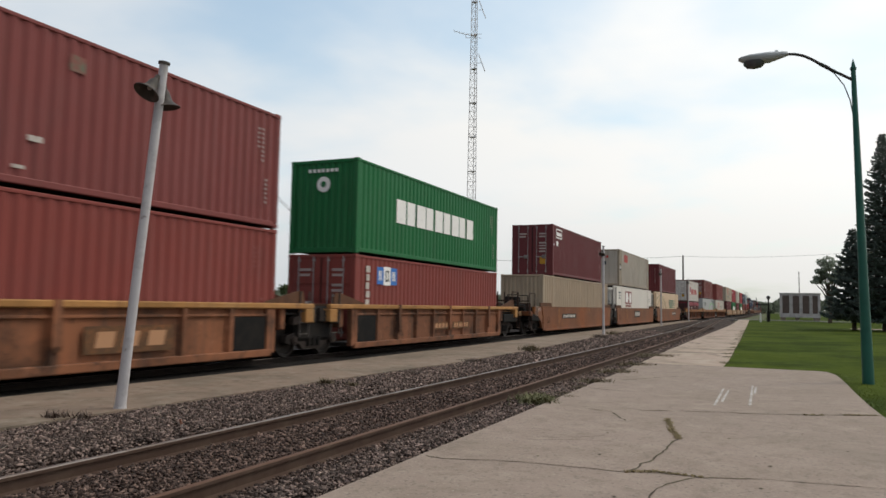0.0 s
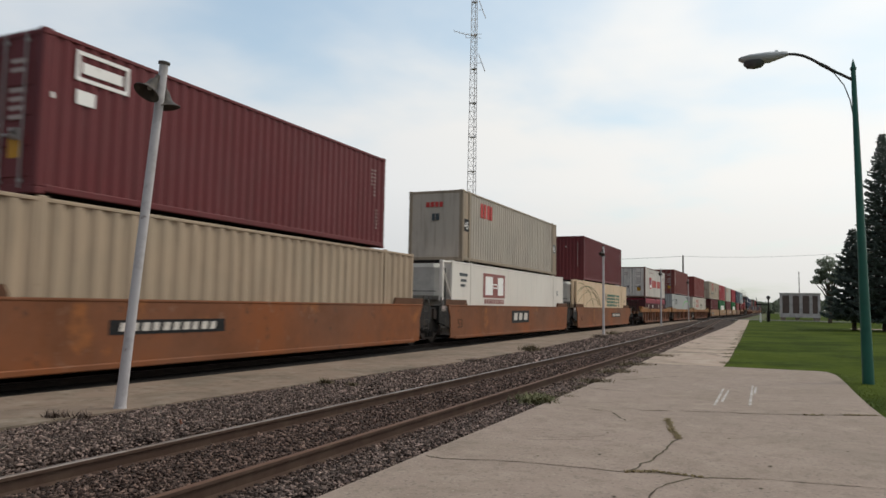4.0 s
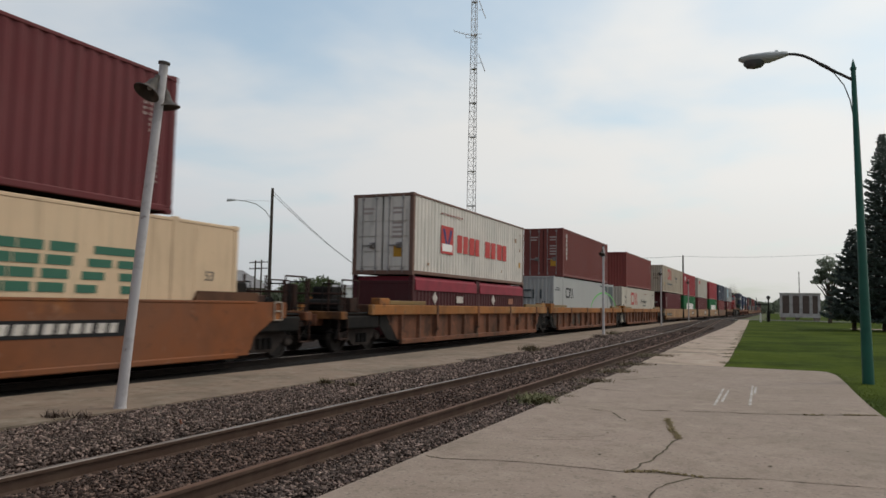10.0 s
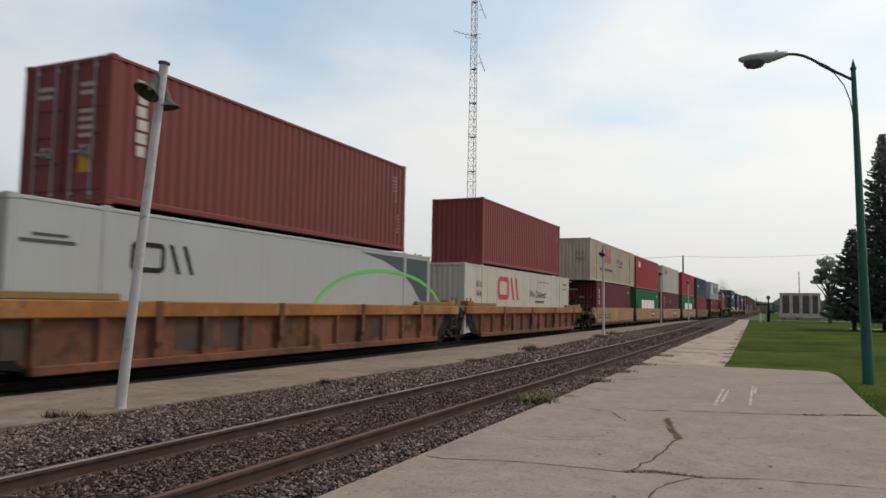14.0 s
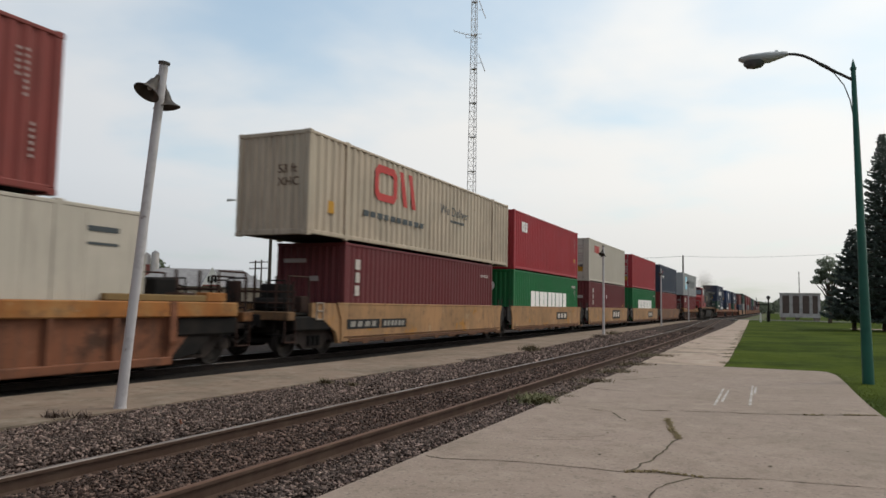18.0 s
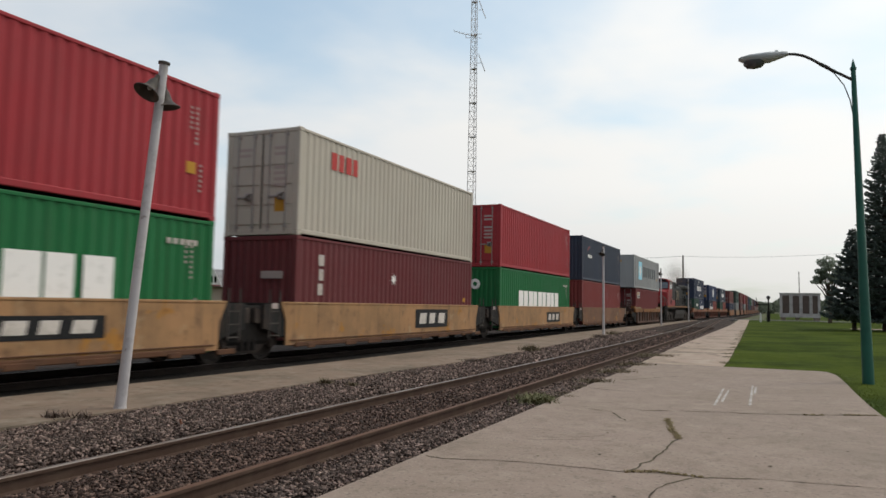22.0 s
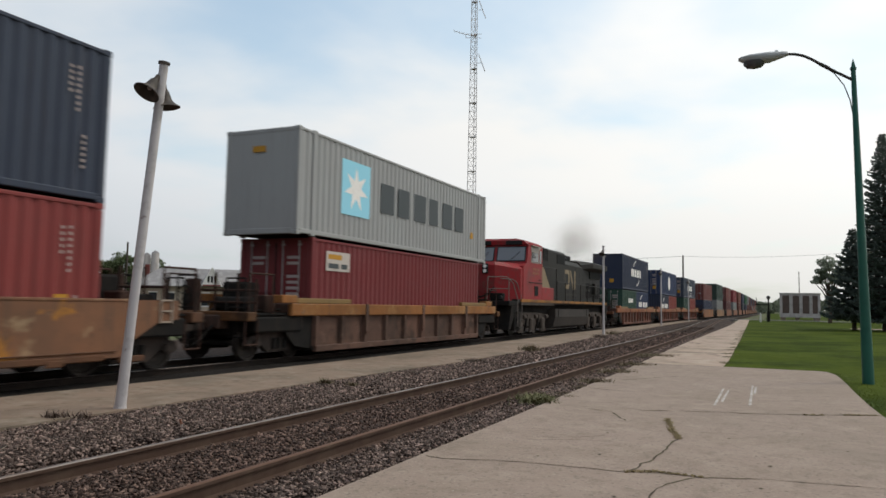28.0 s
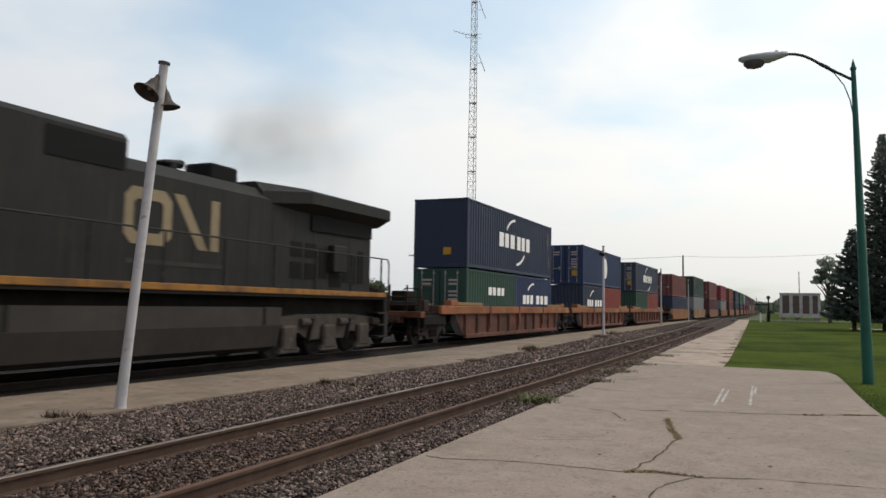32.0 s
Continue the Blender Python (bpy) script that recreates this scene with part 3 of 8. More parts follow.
# ---- the train: cars ----
def add_truck(car, y, shared=False):
    """A two-axle truck: side frames, bolster, springs and wheels, as parts of a car."""
    r = 0.46 if shared else 0.42
    tr = part("truck", Build().soft(-1.0, 1.0, y - 0.2, y + 0.2, 0.36, 0.62, 0.04), M_TRUCK, car, "brown cast-steel bogie")
    for sx in (-1, 1):
        o = [(-1.22, 0.40), (-1.16, 0.58), (-0.75, 0.66), (-0.55, 0.80), (0.55, 0.80), (0.75, 0.66), (1.16, 0.58), (1.22, 0.40), (1.05, 0.34), (0.72, 0.42), (0.42, 0.20), (-0.42, 0.20), (-0.72, 0.42), (-1.05, 0.34)]
        x = sorted((sx * 0.90, sx * 1.06))
        b = Build()
        b.side([(y + p, q) for p, q in o[:8]] + [(y + p, q) for p, q in o[8:]], *x)
        part("side_frame", b, M_TRUCK, tr)
        for k in (-0.22, 0.0, 0.22) if sx > 0 else ():
            part("spring", Build().tube((1.075, y + k, 0.28), (1.075, y + k, 0.55), 0.07, 8), M_UNDER, tr)
        for k in (-0.89, 0.89):
            b = Build().wheel(sx * 0.81 if sx > 0 else -0.68, y + k, r, r, 0.13)
            part("wheel", b, M_WHEEL, tr, smooth=True)
            c = Build().tube((sx * 1.06, y + k, 0.44), (sx * 1.13, y + k, 0.44), 0.12, 10).tube((sx * 1.13, y + k, 0.44), (sx * 1.16, y + k, 0.44), 0.075, 8)
            part("bearing_cap", c, M_TRUCK, tr)
    for k in (-0.89, 0.89):
        part("axle", Build().tube((-0.8, y + k, r), (0.8, y + k, r), 0.075, 8), M_WHEEL, tr)
    return tr


M_ENDSTEEL = material("dark_grey_end_steel", (0.020, 0.019, 0.019), 0.7, spots=[((0.07, 0.045, 0.032), 2.0, 0.5, 0.7, 0.7), ((0.012, 0.011, 0.01), 1.2, 0.45, 0.6, 0.7)], streaks=0.3)
M_RUSTY = material("rust_brown_fitting", (0.046, 0.025, 0.019), 0.85, spots=[((0.025, 0.018, 0.015), 3, 0.45, 0.65, 0.7)])
M_LADDERDARK = material("dull_steel_step", (0.075, 0.065, 0.058), 0.7, spots=[((0.03, 0.022, 0.018), 5, 0.45, 0.65, 0.7)])
M_GUIDE = material("dark_brown_guide_steel", (0.105, 0.052, 0.030), 0.8, spots=[((0.05, 0.028, 0.02), 2.0, 0.45, 0.65, 0.7), ((0.17, 0.09, 0.05), 4, 0.55, 0.7, 0.5)])
M_LADDER = material("pale_grey_ladder", (0.30, 0.25, 0.20), 0.6, spots=[((0.08, 0.06, 0.05), 6, 0.5, 0.7, 0.7)])


def well_car(a, b_, deck0, deck1, colour, style, near_shared, far_shared, words, chord=None, sill=0.2, taper=0.9, worn=False, step=True, thin=False, posts=()):
    """One well of a double-stack car: a..b_ is the well, deck0..deck1 its whole length, at the start.
    style 'ribbed' has posts under a top chord, 'smooth' a plain deep side."""
    s = (deck0 + deck1) / 2
    car = thing("well_car", pose(0, 0, 0), words, "railcar", "cars of the train")
    on_train(car, s, 0)
    m, cm = (worn_car_paint(colour) if worn else grimy_car_paint(colour) if style == "ribbed" else dusty_car_paint(colour)), (grimy_chord_paint(chord) if chord else dusty_car_paint(colour) if not worn else worn_car_paint(colour))
    em = grimy_car_paint(tuple(v * 0.75 for v in (chord or colour)))
    gm = paint((0.26, 0.165, 0.065), 0.6)
    y0, y1, e0, e1 = a - s, b_ - s, deck0 - s, deck1 - s
    W, X = 1.28, 1.38
    for sx in (-1, 1):
        if style == "ribbed":
            ct = 1.285 if thin else 1.10          # underside of the top chord
            web = Build().side([(y0 + 0.35 - taper, ct), (y0 + 0.35, sill), (y1 - 0.35, sill), (y1 - 0.35 + taper, ct)], *sorted((sx * (W - 0.06), sx * (W - 0.03))))
            part("side_web", web, m, car)
            if thin:
                part("inner_rail", Build().soft(*sorted((sx * (W - 0.028), sx * (W + 0.03))), y0 + 0.4, y1 - 0.4, 1.10, 1.16, 0.01), m, car)
                for yy, sg in ((y0 + 0.35, 1), (y1 - 0.35, -1)):
                    part("corner_post", Build().soft(*sorted((sx * (W - 0.10), sx * (X - 0.035))), yy - 0.17, yy + 0.17, sill, ct - 0.002, 0.02), m, car)
                for yy, sg in ((e0 + (0.4 if near_shared else 0.9), 1), (e1 - (0.4 if far_shared else 0.8), -1)):
                    part("chord_bracket", Build().soft(*sorted((sx * 1.12, sx * (X - 0.01))), *sorted((yy, yy + sg * 0.38)), 0.92, ct - 0.002, 0.02), cm, car)
                    part("guide_ramp", Build().side([(yy + sg * 0.3, 1.424), (yy + sg * 2.0, 1.424), (yy + sg * 1.9, 1.47), (yy + sg * 0.62, 1.74), (yy + sg * 0.40, 1.74)], *sorted((sx * 1.225, sx * 1.275))), M_GUIDE, car, "dark brown sloping container guide")
            for yy, sg in ((y0, 1), (y1, -1)) if not thin else ():
                o3 = [(yy + sg * (0.36 - taper), 1.11), (yy + sg * 0.36, sill + 0.02), (yy - sg * 0.45, sill + 0.12), (yy - sg * 0.95, 0.75), (yy - sg * 0.95, 1.11)]
                part("bulkhead_plate", Build().side(o3, *sorted((sx * (W - 0.055), sx * (W - 0.035)))), M_UNDER, car)
            top = Build().soft(*sorted((sx * (W - 0.04), sx * X)), e0 + (0.4 if near_shared else 2.0), e1 - (0.4 if far_shared else 0.8), ct, 1.42, 0.025)
            part("top_chord", top, cm, car, "yellow-orange top chord")
            low = Build().soft(*sorted((sx * (W - 0.06), sx * (X - 0.01))), y0 + 0.35, y1 - 0.35, sill - 0.07, sill + 0.10, 0.02)
            part("bottom_sill", low, m, car)
            n = max(6, round((y1 - y0) / 1.45))
            for i, yy in enumerate([v - s for v in posts] or [y0 + 0.4 + (y1 - y0 - 0.8) * k / n for k in range(n + 1)]):
                rb = Build().loft([[(sx * (W - 0.03), yy - 0.10, sill + 0.1), (sx * (X - 0.03), yy - 0.06, sill + 0.1), (sx * (X - 0.03), yy + 0.06, sill + 0.1), (sx * (W - 0.03), yy + 0.10, sill + 0.1)],
                                   [(sx * (W - 0.03), yy - 0.10, ct), (sx * (X - 0.02), yy - 0.06, ct), (sx * (X - 0.02), yy + 0.06, ct), (sx * (W - 0.03), yy + 0.10, ct)]])
                part("side_post", rb, m, car)
                if sx > 0 and (i == 4 if posts else i % 3 == 2):
                    part("gusset", Build().loft([[(X - 0.02, yy - 0.05, 0.52), (X + 0.01, yy - 0.05, 0.52), (X + 0.01, yy + 0.09, 0.52), (X - 0.02, yy + 0.09, 0.52)], [(X - 0.02, yy - 0.10, 0.62), (X + 0.035, yy - 0.10, 0.62), (X + 0.035, yy + 0.10, 0.62), (X - 0.02, yy + 0.10, 0.62)], [(X - 0.02, yy - 0.08, 1.43), (X + 0.02, yy - 0.08, 1.43), (X + 0.02, yy + 0.08, 1.43), (X - 0.02, yy + 0.08, 1.43)]]), m, car)
            for yy, sg in ((y0, 1), (y1, -1)) if not thin else ():
                ga, gb = sorted((yy - sg * 0.55, yy + sg * 2.1))
                part("guide_rail", Build().soft(*sorted((sx * 1.24, sx * 1.37)), ga, gb, 1.425, 1.56, 0.015), gm, car, "olive-tan container guide rail")
                ca, cb = sorted((yy - sg * 1.2, yy - sg * 0.55))
                part("guide_block", Build().soft(*sorted((sx * 1.05, sx * 1.375)), ca, cb, 1.425, 1.63, 0.02), cm, car)
        else:
            o = [(y0 - 0.02, 0.98), (y0, sill), (y1, sill), (y1 + 0.02, 0.98), (y1 + 0.25, 1.45), (y0 - 0.25, 1.45)]
            part("side_plate", Build().side(o, *sorted((sx * (W + 0.02), sx * (X - 0.03)))), m, car)
            if step:
                for yy, sg in ((y0, 1), (y1, -1)):
                    part("guide_wedge", Build().side([(yy - sg * 0.35, 1.30), (yy + sg * 1.75, 1.30), (yy + sg * 1.75, 1.50), (yy + sg * 1.66, 1.66), (yy - sg * 0.35, 1.66)], *sorted((sx * 1.228, sx * 1.292))), M_GUIDE, car, "dark brown container guide")
            for yy, en, sg in ((y0, e0, -1), (y1, e1, 1)):
                g = min(1.45, abs(en - yy) - 0.12)
                top = 1.44
                sh = near_shared if sg < 0 else far_shared
                o2 = [(yy - sg * 0.05, 0.55), (yy - sg * 0.05, top - 0.04), (yy + sg * g * 0.8, top - 0.04), (yy + sg * g * 0.8, 0.80), (yy + sg * g * 0.45, 0.72)] if sh else [(yy - sg * 0.05, 0.30), (yy - sg * 0.05, top), (yy + sg * g, top), (yy + sg * g, 1.05), (yy + sg * g * 0.6, 0.98), (yy + sg * 0.22, 0.62), (yy + sg * 0.10, 0.32)]
                part("end_plate", Build().side(o2, *sorted((sx * 1.19, sx * 1.31))), M_ENDSTEEL if sh else m, car, "end plate over the bogie")
                if sx > 0 and not (near_shared if sg < 0 else far_shared):
                    ld, yl = Build(), yy + sg * (g - 0.36) - 0.15
                    for q in (yl, yl + 0.30):
                        ld.tube((1.33, q, 0.98), (1.33, q, 1.46), 0.022, 5)
                    for zz in (1.0, 1.22, 1.44):
                        ld.tube((1.33, yl, zz), (1.33, yl + 0.30, zz), 0.020, 5)
                    part("side_ladder", ld, M_LADDER, car, "short pale side ladder")
            low = Build().soft(*sorted((sx * (W + 0.0), sx * X)), y0 + 0.4, y1 - 0.4, sill - 0.05, sill + 0.07, 0.02)
            part("bottom_sill", low, M_GUIDE if worn else m, car)
            if worn:
                part("sill_flange", Build().soft(*sorted((sx * (W + 0.02), sx * (X + 0.012))), y0 + 0.15, y1 - 0.15, sill + 0.11, sill + 0.135, 0.008), M_GUIDE, car)
            top = Build().soft(*sorted((sx * (W - 0.02), sx * (X - 0.015))), y0 - 0.2, y1 + 0.2, 1.40, 1.457, 0.012)
            part("top_chord", top, cm, car)
            for i in range(round((y1 - y0) / 1.7) if worn else 0):
                yy = y0 + 0.9 + i * 1.7 + 0.25 * math.sin(i * 2.3 + y1)
                k = Build().soft(*sorted((sx * (X - 0.02), sx * (X + 0.02))), yy, yy + 0.35 + 0.25 * (i % 3), sill - 0.10, sill + 0.02, 0.015)
                part("sill_bracket", k, M_GUIDE, car)
    for i in range(5):
        yy = y0 + 0.5 + (y1 - y0 - 1.0) * i / 4
        part("floor_beam", Build().box(-W, W, yy - 0.25, yy + 0.25, sill - 0.02, sill + 0.08), M_UNDER, car)
    for end, inner, sg in ((e0, y0, 1), (e1, y1, -1)):
        ya, yb = sorted((end + sg * 0.25, inner - sg * 0.1))
        d = Build().soft(-0.55, 0.55, ya, yb, 0.78, 1.12, 0.03).soft(-1.25, 1.25, *sorted((inner - sg * 0.35, inner - sg * 0.12)), 0.75, 1.42, 0.03)
        part("end_deck", d, m if style == "ribbed" else M_UNDER, car)
        wk = Build().box(-1.2, 1.2, *sorted((end + sg * 0.5, inner - sg * 0.35)), 1.12, 1.17)
        part("walkway_grating", wk, M_UNDER, car)
    for end, sg, shared in ((e0, 1, near_shared), (e1, -1, far_shared)):
        if shared and sg > 0:
            continue                            # the bogie between two wells belongs to the one ahead
        add_truck(car, end if shared else end + sg * 1.9, shared)
        if shared:
            for q in (-1, 1):
                st = Build()
                for zz in (0.62, 0.92, 1.22):
                    st.tube((1.30, end + q * 0.55, zz), (1.30, end + q * 0.95, zz), 0.018, 5)
                for d_ in (0.55, 0.95):
                    st.tube((1.30, end + q * d_, 0.55), (1.30, end + q * d_, 1.75), 0.022, 5)
                part("side_step", st, M_LADDERDARK, car, "dull steel side step")
                part("pivot_arm", Build().side([(end + q * 0.1, 1.30), (end + q * 1.1, 1.05), (end + q * 1.1, 0.86), (end + q * 0.1, 0.95)], 1.05, 1.22), M_TRUCK, car)
            part("end_light_plate", Build().box(1.315, 1.321, end + 0.62, end + 0.86, 1.28, 1.42), M_FIGURES, car)
            part("articulation", Build().soft(-1.12, 1.12, end - 0.85, end + 0.85, 0.40, 1.36, 0.10), M_UNDER, car, "black articulated joint")
        else:
            part("draft_gear", Build().soft(-0.75, 0.75, *sorted((end + sg * 0.6, end + sg * 3.0)), 0.62, 0.98, 0.05), M_UNDER, car)
        if not shared:
            c = Build().soft(-0.13, 0.13, *sorted((end - sg * 0.42, end + sg * 0.9)), 0.74, 0.98, 0.03).soft(-0.2, 0.2, *sorted((end - sg * 0.5, end - sg * 0.2)), 0.70, 1.02, 0.05)
            part("coupler", c, M_TRUCK, car)
            for sx in (-1, 1):
                xx, h = sx * 1.22, Build()
                h.pipe([(xx, end + sg * 0.35, 0.5), (xx, end + sg * 0.35, 2.0), (xx * 0.55, end + sg * 0.35, 2.0), (xx * 0.55, end + sg * 0.35, 1.15)], 0.02, 6)
                for zz in (0.6, 0.95, 1.3):
                    h.tube((xx, end + sg * 0.35, zz), (xx * 0.62, end + sg * 0.35, zz), 0.016, 6)
                part("end_ladder", h, M_UNDER, car)
            bw = Build().box(-0.79, -0.71, end + sg * 0.50, end + sg * 0.55, 1.15, 1.62)
            rim = [(-0.75 + 0.24 * math.cos(k * math.tau / 14), end + sg * 0.46, 1.58 + 0.24 * math.sin(k * math.tau / 14)) for k in range(15)]
            bw.pipe(rim, 0.018, 5)
            for k in range(0, 14, 3):
                bw.tube((-0.75, end + sg * 0.46, 1.58), rim[k], 0.012, 4)
            part("brake_wheel", bw, M_UNDER, car)
            ya, yb = sorted((end + sg * 0.28, end + sg * 0.62))
            part("end_sill", Build().soft(-1.38, 1.38, ya, yb, 0.98, 1.20, 0.02), em, car, "dirty end sill")
            part("brake_stand", Build().soft(-0.95, -0.55, *sorted((end + sg * 0.66, end + sg * 0.86)), 1.17, 2.0, 0.03), M_RUSTY, car, "rusty brake stand")
            part("air_reservoir", Build().tube((-0.35, end + sg * 1.25, 1.38), (0.75, end + sg * 1.25, 1.38), 0.19, 12), M_UNDER, car, smooth=True)
            part("valve_box", Build().soft(0.35, 0.85, *sorted((end + sg * 1.6, end + sg * 2.05)), 1.17, 1.62, 0.03), M_RUSTY, car)
            for sx in (-1, 1):
                for d_ in (0.45, 1.35):
                    part("grab_post", Build().tube((sx * 1.26, end + sg * d_, 1.15), (sx * 1.26, end + sg * d_, 2.12), 0.024, 6), M_RUSTY, car)
                part("grab_rail", Build().pipe([(sx * 1.26, end + sg * 0.45, 2.12), (sx * 1.26, end + sg * 1.35, 2.12)], 0.024, 6), M_RUSTY, car)
            fr = Build()                         # crossover frame across the platform
            for xx in (-0.30, 0.42, 0.98):
                fr.tube((xx, end + sg * 1.05, 1.15), (xx, end + sg * 1.05, 2.25 - 0.25 * abs(xx)), 0.035, 6)
            fr.tube((-0.95, end + sg * 1.05, 1.72), (1.05, end + sg * 1.05, 1.72), 0.03, 6).tube((-0.95, end + sg * 1.05, 1.42), (1.05, end + sg * 1.05, 1.42), 0.03, 6)
            part("crossover_frame", fr, M_RUSTY, car, "rusty crossover frame")
            part("brake_box", Build().soft(-0.5, 0.2, *sorted((end + sg * 1.5, end + sg * 2.2)), 1.17, 1.95, 0.05), M_UNDER, car, "black brake equipment box")
            part("sill_step", Build().pipe([(1.3, end + sg * 0.3, 1.0), (1.3, end + sg * 0.3, 0.42), (1.3, end + sg * 0.75, 0.42), (1.3, end + sg * 0.75, 1.0)], 0.02, 6), M_RUSTY, car)
            part("platform_skirt", Build().soft(-1.3, 1.3, *sorted((end + sg * 0.7, end + sg * 2.6)), 0.70, 1.08, 0.04), M_UNDER, car)
            for xx in (-0.62, 0.7):
                part("train_pipe", Build().pipe([(xx, end + sg * 2.4, 1.25), (xx, end + sg * 1.3, 1.22), (xx * 0.6, end + sg * 0.5, 1.05), (xx * 0.5, end + sg * 0.1, 0.75)], 0.03, 6), M_UNDER, car)
            part("air_hose", Build().pipe([(0.32, end + sg * 0.2, 0.80), (0.36, end - sg * 0.12, 0.55), (0.34, end - sg * 0.35, 0.42)], 0.028, 6), M_UNDER, car)
    return car


# ---- the train: the locomotive in its midst ----
M_LOCO_BLACK = material("grimy_black_loco_paint", (0.0205, 0.0198, 0.0185), 0.65, spots=[((0.027, 0.024, 0.021), 0.8, 0.45, 0.7, 0.7), ((0.040, 0.032, 0.026), 3.5, 0.58, 0.75, 0.5)], streaks=0.3, bump=0.06, bump_scale=12)
M_LOCO_RED = material("dusty_red_loco_paint", (0.245, 0.020, 0.024), 0.5, spots=[((0.16, 0.040, 0.038), 0.7, 0.44, 0.64, 0.7), ((0.105, 0.058, 0.050), 1.8, 0.52, 0.70, 0.7), ((0.05, 0.030, 0.026), 6.0, 0.60, 0.72, 0.5)], streaks=0.55, bump=0.06, bump_scale=12)
M_LOCO_CREAM = material("dirty_cream_loco_paint", (0.24, 0.19, 0.12), 0.6, spots=[((0.15, 0.115, 0.07), 1.2, 0.45, 0.7, 0.6)], streaks=0.35)
M_LOCO_GREY = material("faded_grey_cab_panel", (0.28, 0.265, 0.235), 0.6, spots=[((0.19, 0.165, 0.14), 1.4, 0.45, 0.7, 0.6)], streaks=0.3)
M_STRIPE = material("dirty_yellow_sill_stripe", (0.27, 0.125, 0.028), 0.6, spots=[((0.10, 0.055, 0.03), 1.1, 0.45, 0.65, 0.8), ((0.045, 0.035, 0.028), 4, 0.55, 0.68, 0.8)], streaks=0.4)
M_LOCO_TAN = material("faded_tan_figures", (0.27, 0.13, 0.085), 0.7, spots=[((0.20, 0.05, 0.04), 5, 0.45, 0.65, 0.7)])
M_GLASS_DARK = material("dark_cab_glass", (0.03, 0.035, 0.04), 0.08, 0.0, spec=0.8)
# paler base than the side glass: sky reflection is put into the colour
M_GLASS_SKY = material("sky_paled_glass", (0.13, 0.135, 0.14), 0.12, 0.0, spec=1.0)
M_BOGIE = material("dusty_grey_brown_bogie", (0.062, 0.050, 0.043), 0.85, spots=[((0.03, 0.025, 0.022), 2.5, 0.45, 0.65, 0.8), ((0.14, 0.112, 0.094), 5, 0.55, 0.7, 0.5)], bump=0.25, bump_scale=25)
M_GRILLE = material("black_grille", (0.008, 0.008, 0.008), 0.8)
M_TANK = material("grimy_grey_fuel_tank", (0.034, 0.030, 0.028), 0.65, spots=[((0.055, 0.046, 0.04), 1.2, 0.45, 0.7, 0.7)], streaks=0.3)
M_RAILING = material("dark_handrail", (0.02, 0.019, 0.018), 0.55, spots=[((0.08, 0.06, 0.05), 6, 0.5, 0.7, 0.6)])
M_RAILING_PALE = material("pale_handrail", (0.17, 0.145, 0.13), 0.55)


